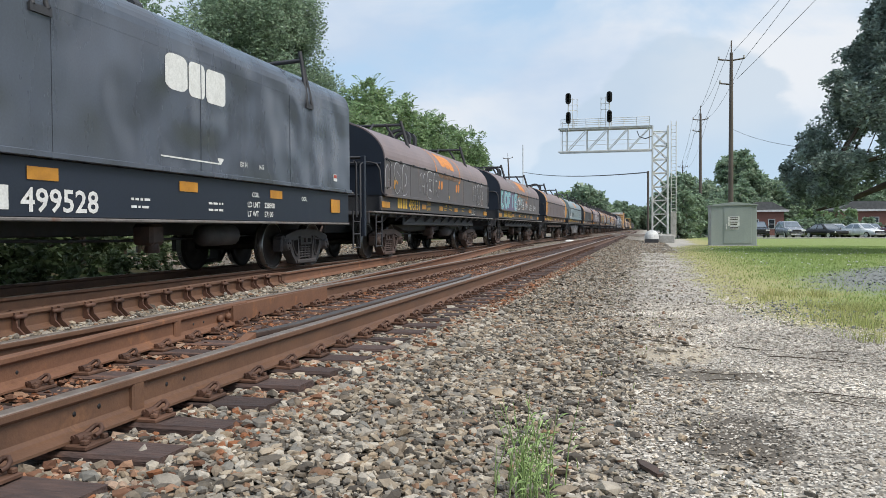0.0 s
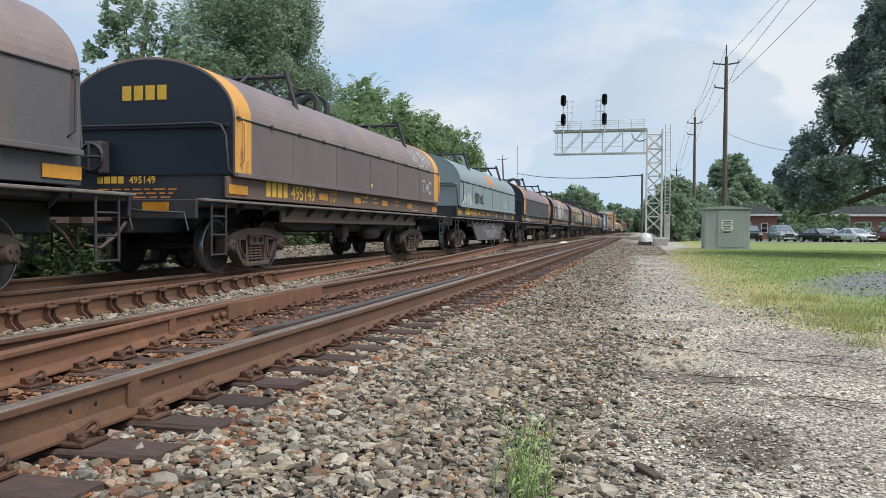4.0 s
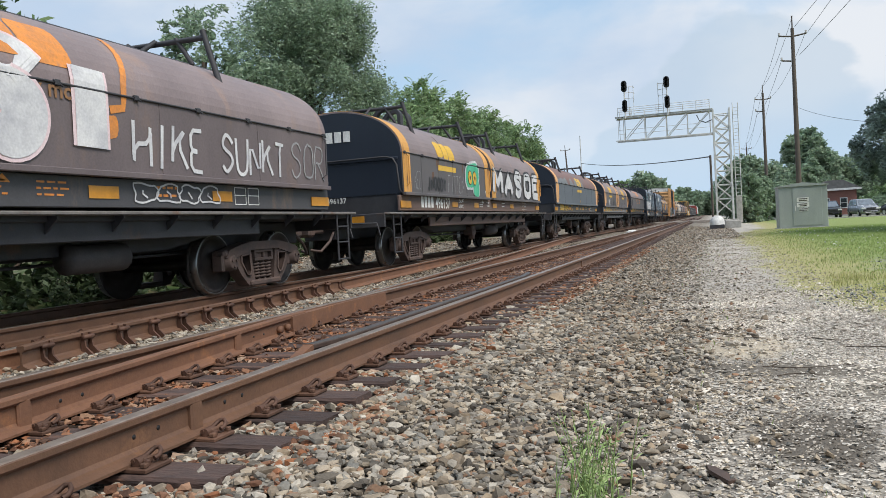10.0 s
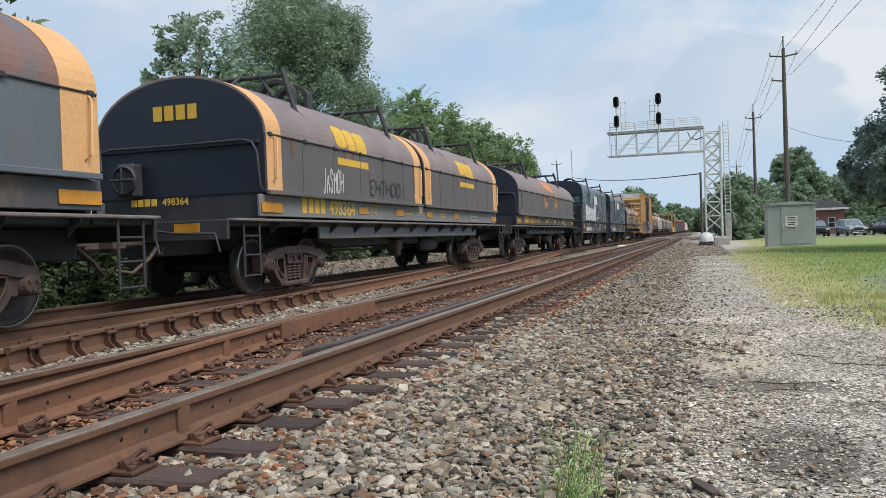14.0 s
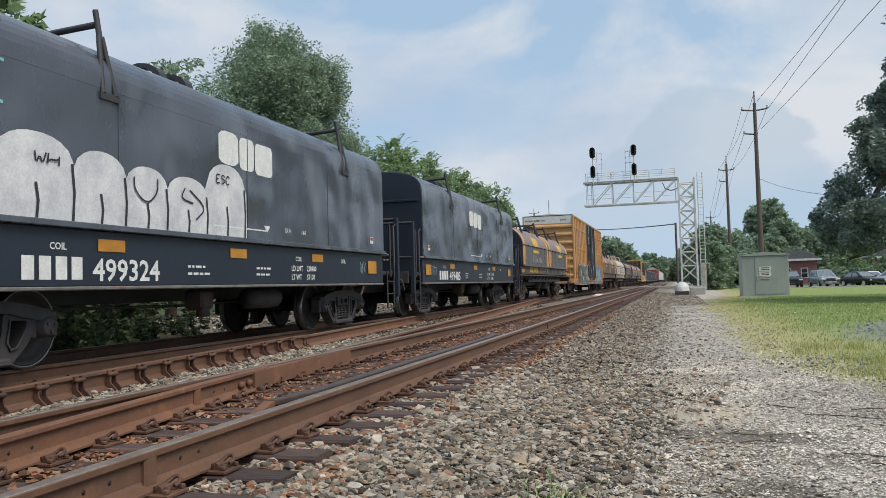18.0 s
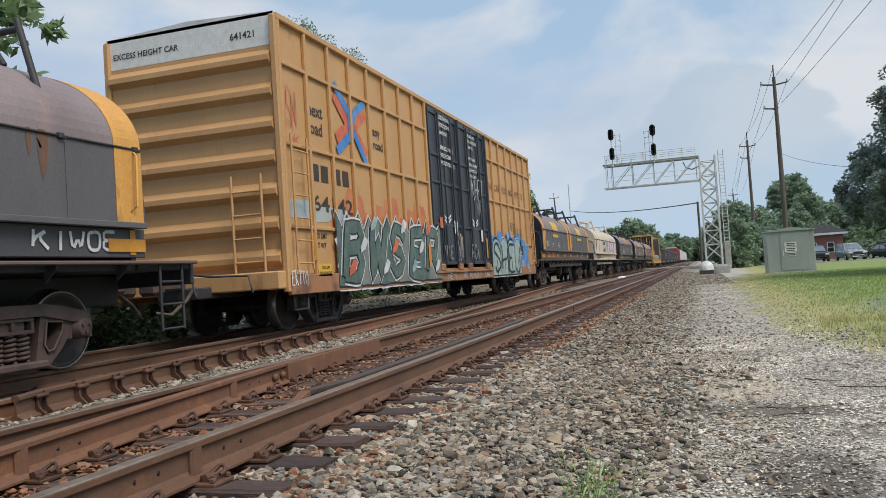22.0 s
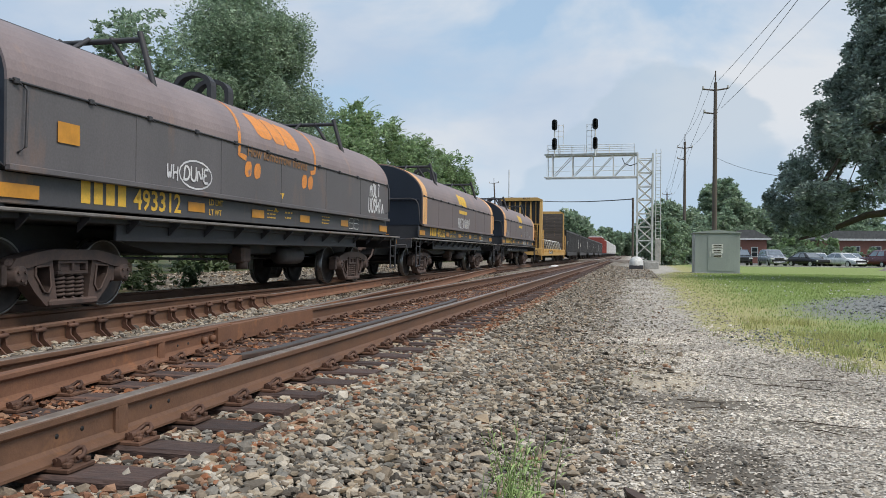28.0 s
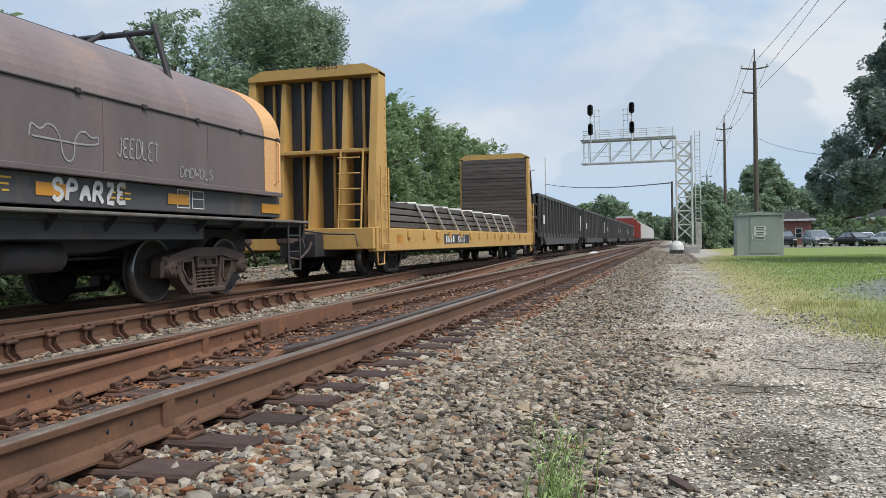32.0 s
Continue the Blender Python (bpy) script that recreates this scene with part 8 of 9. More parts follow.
def off_stain(x, y, r):
    """Thins the pale gravel over the dark soil patches of the path."""
    a = ((x - 0.3) / 0.42) ** 2 + ((y - 4.35) / 0.7) ** 2
    b = ((x - 0.15) / 0.9) ** 2 + ((y - 6.1) / 0.3) ** 2
    c = (x / 0.45) ** 2 + ((y - 7.05) / 0.9) ** 2
    return (np.minimum(b, c) > r.uniform(0.1, 1.7, len(x)) * (r.uniform(0, 1, len(x)) < 0.82)) & (a > r.uniform(0.4, 1.6, len(x)) * (r.uniform(0, 1, len(x)) < 0.75))


def turf_gap(x, y, r):
    """Keeps gravel on the path and lets it thin out into the grass."""
    return x < np.array([grass_edge(b) for b in y]) + r.uniform(-0.5, 0.9, len(x))


def make_gravel():
    stones("dark_path_gravel", 9000, (-0.6, 1.3, 3.0, 7.0, 1.0), 0.0085, 14, "dark soil-stained gravel on the path", M_DARKG, lambda x, y, r: ((x - 0.3) / 0.52) ** 2 + ((y - 4.4) / 0.9) ** 2 < r.uniform(0.2, 1.4, len(x)), flat=0.5)
    stones("rusty_ballast", 9500, (-2.5, -1.8, 1.6, 26.0, 1.2), 0.0185, 15, "rust-stained ballast beside the near rail", M_STONER, off_ties, 0.012, fine=True)
    stones("tan_path_gravel", 9500, (-1.15, 0.3, 1.8, 10.0, 0.9), 0.0125, 16, "tan and brown loose gravel at the foot of the ballast", M_TANG, off_stain, 0.002, flat=0.5, tilt=0.35)
    stones("ballast", 42000, (-6.3, 0.5, 1.2, 9.0, 0.9), 0.0195, 1, "grey and tan broken ballast stones", M_STONE, lambda x, y, r: off_ties(x, y, r) & ((x > -2.6) | (r.uniform(0, 1, len(x)) < 0.12)), fine=True)
    stones("rusty_ballast", 52000, (-5.6, -2.6, 1.2, 26.0, 1.4), 0.02, 7, "rust-stained ballast between the rails", M_STONER, off_ties, 0.024)
    stones("ballast", 26000, (-2.5, 0.2, 1.6, 8.5, 0.85), 0.0195, 6, "grey broken ballast stones on the shoulder", M_STONE, off_ties, 0.012, fine=True)
    stones("ballast", 50000, (-2.45, 0.6, 8.0, 38.0, 1.35), 0.0205, 2, "grey ballast stones along the track", M_STONE, off_ties, 0.004)
    stones("ballast", 9000, (-2.3, 1.2, 36.0, 72.0, 1.1), 0.03, 12, "grey ballast stones far along the track", M_STONE)
    stones("ballast", 22000, (-6.6, -3.95, 2.5, 34.0, 1.5), 0.021, 13, "grey ballast stones between the tracks", M_STONE, lambda x, y, r: x < np.array([cross_x(b) - 0.13 if b < FROG_Y else -4.3 for b in y]), 0.04)
    stones("ballast", 12000, (-5.6, -4.25, 2.6, 13.0, 1.1), 0.021, 21, "pale grey ballast stones before the braced guard rail", M_STONE, lambda x, y, r: x < np.array([cross_x(b) - 0.13 if b < FROG_Y else -4.3 for b in y]), 0.08, fine=True)
    stones("ballast", 11000, (-14.0, -8.5, 6.0, 46.0, 1.15), 0.04, 3, "grey ballast stones on the bank behind the far track", M_STONE, lambda x, y, r: (y > 16 + r.uniform(-1, 1, len(x))) | (x > -9.3))
    stones("path_gravel", 78000, (-0.9, 2.6, 1.6, 12.0, 0.9), 0.0098, 4, "loose small pale path gravel", M_PATH, lambda x, y, r: off_stain(x, y, r) & turf_gap(x, y, r), flat=0.5, tilt=0.3)
    stones("path_gravel", 4200, (-0.9, 2.6, 1.6, 16.0, 1.0), 0.0165, 5, "loose larger grey path stones", M_PATHF, lambda x, y, r: off_stain(x, y, r) & turf_gap(x, y, r), flat=0.5, tilt=0.3)
    stones("path_gravel", 20000, (-0.8, 2.3, 11.0, 46.0, 1.3), 0.0175, 9, "grey gravel of the path further along", M_PATHF, turf_gap, flat=0.5, tilt=0.3)
    stones("blue_gravel", 9000, (2.6, 12.5, 9.0, 32.0, 1.0), 0.028, 8, "bluish grey loose gravel in the grass", M_BLUEG, lambda x, y, r: blue_patch(x, y) < r.uniform(0.25, 1.25, len(x)))
    stones("blue_gravel", 1800, (1.0, 3.4, 8.6, 13.5, 1.0), 0.017, 18, "bluish grey loose gravel at the edge of the path", M_BLUEG, lambda x, y, r: ((x - 2.0) / 1.2) ** 2 + ((y - 10.8) / 1.9) ** 2 < r.uniform(0.1, 1.2, len(x)))
    stones("clover_flower", 260, (2.6, 9.0, 22.0, 44.0, 1.0), 0.022, 19, "scattered white clover flowers in the lawn", M_TRIMW, lambda x, y, r: blue_patch(x, y) > 1.1, 0.07)


def blue_patch(x, y):
    """Below one inside the strip of bluish gravel that crosses the lawn."""
    u, w = (x - 7.6) / 4.6, (y - 21.5 - 1.1 * (x - 7.6)) / 4.6
    return u * u + w * w


M_PATH = stone_mat("path_stone", [(0.7, 0.635, 0.55), (0.54, 0.485, 0.41), (0.76, 0.705, 0.625), (0.6, 0.535, 0.445), (0.3, 0.262, 0.215), (0.66, 0.605, 0.53), (0.44, 0.39, 0.33)], 0.9, 0.6)
M_PATHF = stone_mat("path_stone_grey", [(0.48, 0.435, 0.375), (0.35, 0.31, 0.262), (0.58, 0.53, 0.46), (0.25, 0.22, 0.183), (0.43, 0.375, 0.305), (0.53, 0.485, 0.425)], 0.9, 0.7)
M_DARKG = stone_mat("soil_stained_stone", [(0.23, 0.2, 0.165), (0.11, 0.094, 0.076), (0.4, 0.36, 0.31), (0.17, 0.148, 0.122)], 2.0)
M_TANG = stone_mat("tan_path_stone", [(0.482, 0.412, 0.319), (0.358, 0.294, 0.22), (0.594, 0.537, 0.464), (0.403, 0.356, 0.302), (0.258, 0.215, 0.168), (0.526, 0.446, 0.331)], 3.0)
M_BLUEG = stone_mat("blue_grey_stone", [(0.24, 0.25, 0.245), (0.15, 0.158, 0.158), (0.33, 0.34, 0.335), (0.1, 0.104, 0.106), (0.28, 0.28, 0.265)], 2.0)


def blades(name, label, x, y, height, width, material, seed, lean=0.5):
    """Thin bent grass blades at the given places."""
    r = np.random.RandomState(seed)
    n = len(x)
    z = np.array([ground_z(a, b) for a, b in zip(x, y)])
    h = height * r.uniform(0.5, 1.3, n)
    a = r.uniform(0, 6.283, n)
    dx, dy = np.cos(a), np.sin(a)
    ln = r.uniform(0.1, lean, n) * h
    b = r.uniform(0, 6.283, n)
    lx, ly = np.cos(b) * ln, np.sin(b) * ln
    w = width * r.uniform(0.6, 1.3, n)
    v = np.zeros((n, 5, 3))
    v[:, 0] = np.stack([x - dx * w, y - dy * w, z - 0.01], -1)
    v[:, 1] = np.stack([x + dx * w, y + dy * w, z - 0.01], -1)
    v[:, 2] = np.stack([x + dx * w * 0.7 + lx * 0.35, y + dy * w * 0.7 + ly * 0.35, z + h * 0.55], -1)
    v[:, 3] = np.stack([x - dx * w * 0.7 + lx * 0.35, y - dy * w * 0.7 + ly * 0.35, z + h * 0.55], -1)
    v[:, 4] = np.stack([x + lx, y + ly, z + h], -1)
    o = (np.arange(n) * 5)[:, None]
    f = np.concatenate([o + [0, 1, 2], o + [0, 2, 3], o + [3, 2, 4]])
    ob = put(name, array_mesh(name, v.reshape(-1, 3), f), material)
    return tagged(ob, label, "grass", kind="stuff")


def make_grass():
    r = np.random.RandomState(12)
    x, y = r.uniform(0.6, 16, 120000), 6 + 44 * r.uniform(0, 1, 120000) ** 1.15
    e = np.array([grass_edge(b) for b in y])
    ok = (x > e + r.uniform(-0.4, 1.4, len(x))) & (blue_patch(x, y) > r.uniform(0.35, 1.5, len(x)))
    x, y, e = x[ok], y[ok], e[ok]
    dry = x - e < r.uniform(0.3, 3.4, len(x))
    blades("lawn_grass", "green mown lawn grass", x[~dry], y[~dry], 0.045, 0.008, M_GRASS, 1, 1.3)
    blades("dry_grass", "yellowed grass along the path edge", x[dry], y[dry], 0.042, 0.006, M_GRASSY, 2, 1.3)
    c = r.randint(0, 46, 5200)
    cx, cy = r.uniform(1.6, 4.6, 46), r.uniform(8.0, 14.0, 46)
    x, y = cx[c] + r.normal(0, 0.13, len(c)), cy[c] + r.normal(0, 0.2, len(c))
    ok = x > np.array([grass_edge(b) for b in y]) - 0.2
    blades("grass_tufts", "longer yellow-green grass tufts in the gravel", x[ok], y[ok], 0.11, 0.004, M_GRASSY, 4, 0.8)
    x, y = r.normal(-0.2, 0.35, 300), r.uniform(3, 40, 300)
    blades("path_weeds", "sparse green weeds in the path gravel", x, y, 0.05, 0.004, M_GRASS, 3)
    # tall thin weed clump beside the path
    plant = thing("tall_weed", "tall thin pale green weed clump in the gravel", "weed", at=(0, 0, 0))
    rg = random.Random(8)
    leaves = S()
    for k in range(46):
        x, y = rg.gauss(-0.63, 0.055), rg.gauss(3.12, 0.12)
        h = rg.uniform(0.14, 0.43)
        a = rg.uniform(0, 6.28)
        b = rg.uniform(0.02, 0.16) * h * 2
        z = ground_z(x, y) - 0.01
        s = S().tube([(x, y, z), (x + b * 0.3 * math.cos(a), y + b * 0.3 * math.sin(a), z + h * 0.5), (x + b * math.cos(a), y + b * math.sin(a), z + h)], [0.003, 0.0025, 0.001], 4)
        for j in range(7):
            t = 0.25 + 0.1 * j
            c = rg.uniform(0, 6.28)
            px, py, pz = x + b * t * math.cos(a), y + b * t * math.sin(a), z + h * t
            q = rg.uniform(0.03, 0.06)
            leaves.add([(px, py, pz), (px + q * 0.5 * math.cos(c + 0.15), py + q * 0.5 * math.sin(c + 0.15), pz + q * 0.5), (px + q * math.cos(c), py + q * math.sin(c), pz + q * 0.55), (px + q * 0.5 * math.cos(c - 0.15), py + q * 0.5 * math.sin(c - 0.15), pz + q * 0.4)], [(0, 1, 2, 3)])
        part("stem", s, M_WEED, plant)
    tagged(part("leaf", leaves, M_WEED, plant), kind="stuff")


M_WEED = mat("weed_green", (0.27, 0.37, 0.13), 0.6, second=(0.17, 0.26, 0.08), scale=8, bump=0.0)


# ---- trees ----
def crown_mesh(name, blobs, leaf, per, seed, spread=(0.16, 0.34)):
    """Leaves gathered in many small clumps round the given balls (x, y, z, radius)."""
    r = np.random.RandomState(seed)
    pos = []
    for x, y, z, rad in blobs:
        clumps = max(14, int(52 * (rad / 2) ** 2))
        d = r.normal(size=(clumps, 3))
        d /= np.linalg.norm(d, axis=1)[:, None]
        c = np.array([x, y, z]) + d * rad * r.uniform(0.45, 1.0, (clumps, 1))
        cr = rad * r.uniform(*spread, clumps)
        for q, k in zip(c, cr):
            e = r.normal(size=(per, 3))
            e /= np.linalg.norm(e, axis=1)[:, None]
            pos.append(q + e * k * r.uniform(0.3, 1.0, (per, 1)) ** 0.5)
    pos = np.concatenate(pos)
    n = len(pos)
    u = r.normal(size=(n, 3))
    u[:, 2] *= 0.6
    u /= np.linalg.norm(u, axis=1)[:, None]
    w = np.cross(u, r.normal(size=(n, 3)))
    w /= np.linalg.norm(w, axis=1)[:, None]
    s = leaf * r.uniform(0.6, 1.35, (n, 1))
    v = np.stack([pos - u * s, pos + w * s * 0.42, pos + u * s, pos - w * s * 0.42], 1)
    f = np.arange(n * 4).reshape(-1, 4)
    return array_mesh(name, v.reshape(-1, 3), f)


def tree(label, x, y, base, trunk, blobs, material, leaf, per, seed, lean=0.0, name="tree", radius=0.22, spread=(0.16, 0.34)):
    t = thing(name, label, "tree", at=(x, y, base))
    rng = random.Random(seed)
    s = S().tube([(0, 0, -0.3), (0.05, 0, trunk * 0.4), (lean, 0.05, trunk)], [radius, radius * 0.8, radius * 0.5], 9)
    part("trunk", s, M_BARK, t)
    for bx, by, bz, br in blobs[:14]:
        s = S().tube([(lean * 0.8, 0, trunk * rng.uniform(0.55, 0.9)), (bx * 0.5, by * 0.5, trunk * 0.6 + bz * 0.4), (bx, by, bz)], [radius * 0.4, radius * 0.25, 0.03], 6)
        part("limb", s, M_BARK, t)
    put("crown", crown_mesh("crown", blobs, leaf, per, seed, spread), material, t)
    return t


def frond_mesh(name, blobs, count, length, seed):
    """Feathered leaves: arching stalks with pairs of narrow leaflets, springing from the upper sides of the given balls."""
    r = np.random.RandomState(seed)
    v = []
    for _ in range(count):
        x, y, z, rad = blobs[r.randint(len(blobs))]
        d = r.normal(size=3)
        d[2] = abs(d[2]) + 0.3
        d /= np.linalg.norm(d)
        p = np.array((x, y, z)) + d * rad * 0.9
        out = np.array((d[0], d[1], 0.35))
        out /= np.linalg.norm(out)
        side = np.cross(out, (0, 0, 1.0))
        side /= np.linalg.norm(side)
        L = length * r.uniform(0.6, 1.2)
        for k in range(1, 10):
            t = k / 9
            q = p + out * L * t + np.array((0, 0, L * (0.45 * t - 0.6 * t * t)))
            w = L * 0.24 * math.sin(math.pi * (0.12 + 0.8 * t))
            for sg in (-1, 1):
                tip = q + side * sg * w + out * w * 0.35 - np.array((0, 0, w * 0.3))
                mid = (q + tip) / 2
                v += [q, mid + out * 0.03, tip, mid - out * 0.03]
    return array_mesh(name, np.array(v), np.arange(len(v)).reshape(-1, 4))


def ball_blobs(rng, rx, ry, z0, z1, n, r0, r1):
    out = []
    for _ in range(n):
        a, h = rng.uniform(0, 6.283), rng.uniform(0, 1)
        k = math.sin(math.pi * (0.15 + 0.75 * h)) * rng.uniform(0.3, 1.0) ** 0.5
        out.append((rx * k * math.cos(a), ry * k * math.sin(a), z0 + (z1 - z0) * h, rng.uniform(r0, r1)))
    return out


def make_trees():
    rng = random.Random(21)
    tree("dense dark green tree behind the train", -17.0, 32.3, -0.4, 8.5, ball_blobs(rng, 3.0, 3.0, 3.4, 12.3, 66, 1.0, 1.55), M_LEAF, 0.075, 120, 1, spread=(0.26, 0.55))
    tree("open light-leaved tree behind the train", -16.5, 23.3, -0.4, 6.0, ball_blobs(rng, 2.6, 2.2, 3.6, 9.0, 22, 0.5, 1.0), M_LEAF, 0.1, 26, 2)
    tree("broad-leaved tree overhanging the far side of the line", -15.4, 12.4, -0.4, 5.5, ball_blobs(rng, 2.6, 3.0, 2.6, 9.4, 17, 0.9, 1.4), M_LEAFL, 0.2, 34, 3)
    tree("broad-leaved tree beyond the line", -16.5, 3.5, -0.4, 5.5, ball_blobs(rng, 2.6, 3.4, 2.2, 8.5, 12, 1.0, 1.5), M_LEAF, 0.16, 45, 4)
    for k, (y, h) in enumerate(((41, 8.6), (46, 9.7), (51, 9.9), (56.5, 9.6), (62, 9.8), (68, 9.6), (74, 8.8))):
        bl = ball_blobs(rng, 2.4, 3.2, 1.8, h - 0.8, 22, 1.0, 1.5)
        t = tree("light green sumac-like tree of the trackside thicket", -16.2 + rng.uniform(-0.5, 0.5), y, -0.2, h * 0.6, bl, M_LEAFL, 0.13, 50, 30 + k)
        put("frond", frond_mesh("frond", bl, 150, 0.85, 300 + k), M_LEAFL, t, "long feathered leaves that stand out of the crown")["kind"] = "stuff"
    for k in range(26):
        y = -2 + k * 3.4
        near_x = -12.0 if y < 17 else -15.6
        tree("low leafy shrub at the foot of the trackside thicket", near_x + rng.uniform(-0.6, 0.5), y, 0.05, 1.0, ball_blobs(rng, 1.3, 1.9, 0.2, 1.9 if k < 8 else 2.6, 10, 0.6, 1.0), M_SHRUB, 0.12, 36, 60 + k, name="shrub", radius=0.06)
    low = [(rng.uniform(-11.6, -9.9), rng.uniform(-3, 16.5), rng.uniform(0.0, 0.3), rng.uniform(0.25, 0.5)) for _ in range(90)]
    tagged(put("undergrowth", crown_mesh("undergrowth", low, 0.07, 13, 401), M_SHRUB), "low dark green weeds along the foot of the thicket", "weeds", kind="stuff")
    # glossy evergreen on the lawn: boughs in tiers, clear stem below
    bl = []
    for k in range(215):
        h = (k / 214) ** 0.85
        a = k * 2.399 + rng.uniform(-0.4, 0.4)
        z = 3.1 + 10.6 * h
        reach = 6.3 if z < 4.2 else 6.3 - 0.57 * (z - 4.2)
        rad = max(0.3, reach) * rng.uniform(0.3, 1.0) ** 0.5 * (0.9 + 0.1 * math.sin(1.7 * z + 2.0 * a))
        bl.append((rad * math.cos(a), rad * math.sin(a), max(z - 0.14 * rad + 0.3, 2.75 + 0.75 * max(0.0, rad - 4.6)), rng.uniform(0.42, 0.85)))
    bl += [(-rng.uniform(3.2, 4.9), rng.uniform(-3, 2), rng.uniform(2.6, 3.8), rng.uniform(0.5, 0.8)) for _ in range(18)]
    ev = tree("huge dark glossy-leaved evergreen on the lawn", 11.75, 39, -0.25, 9.5, bl, M_LEAFD, 0.1, 64, 90, radius=0.3, spread=(0.3, 0.7))
    part("limb", S().tube([(0, 0, 3.2), (-1.6, 0.1, 3.0), (-3.4, 0.2, 2.2), (-4.4, 0.2, 1.9)], [0.2, 0.15, 0.1, 0.05], 7), M_BARK, ev)
    part("limb", S().tube([(0, 0, 4.2), (-1.2, -0.3, 4.4), (-3.0, -0.4, 3.9)], [0.17, 0.13, 0.06], 7), M_BARK, ev)
    for k, (x, y, h, r) in enumerate(((5.0, 134, 9.6, 3.4), (9.6, 138, 8.6, 3.4), (14.0, 128, 13.0, 3.8), (18.8, 134, 9.4, 3.6), (12.0, 120, 7.6, 3.0), (28, 140, 9.5, 5.0), (36, 140, 8.5, 5.0))):
        tree("rounded green tree behind the lawn", x, y, -0.3, h * 0.5, ball_blobs(rng, r, r, 1.4, h - 1.6, 24, 1.6, 2.3), M_LEAF, 0.3, 22, 100 + k, radius=0.25)
    for k in range(5):
        tree("dark shrub near the signal mast", 3.2 + k * 1.3, 84 + k * 5, -0.3, 1.2, ball_blobs(rng, 1.5, 1.5, 0.5, 4.2, 9, 0.9, 1.3), M_LEAF, 0.2, 34, 130 + k, name="shrub", radius=0.08)
    for k in range(9):
        x = -13.5 - rng.uniform(0, 7)
        tree("distant green tree beside the line", x, 192 + k * 24, -0.3, 7, ball_blobs(rng, 4, 6, 2.0, 8.2 + rng.uniform(-1, 1) + 0.25 * k, 16, 2.0, 3.0), M_LEAFL if k % 2 else M_LEAF, 0.6, 11, 150 + k, radius=0.3)
    for k in range(9):
        tree("distant tree at the end of the straight", -2 + 4 * (k % 3) + 3 * rng.random() + (8 if k % 2 else -12), 420 + 22 * k, -0.3, 7, ball_blobs(rng, 7, 7, 2.0, 11, 12, 3.0, 4.5), M_LEAF, 1.3, 7, 170 + k, radius=0.3)


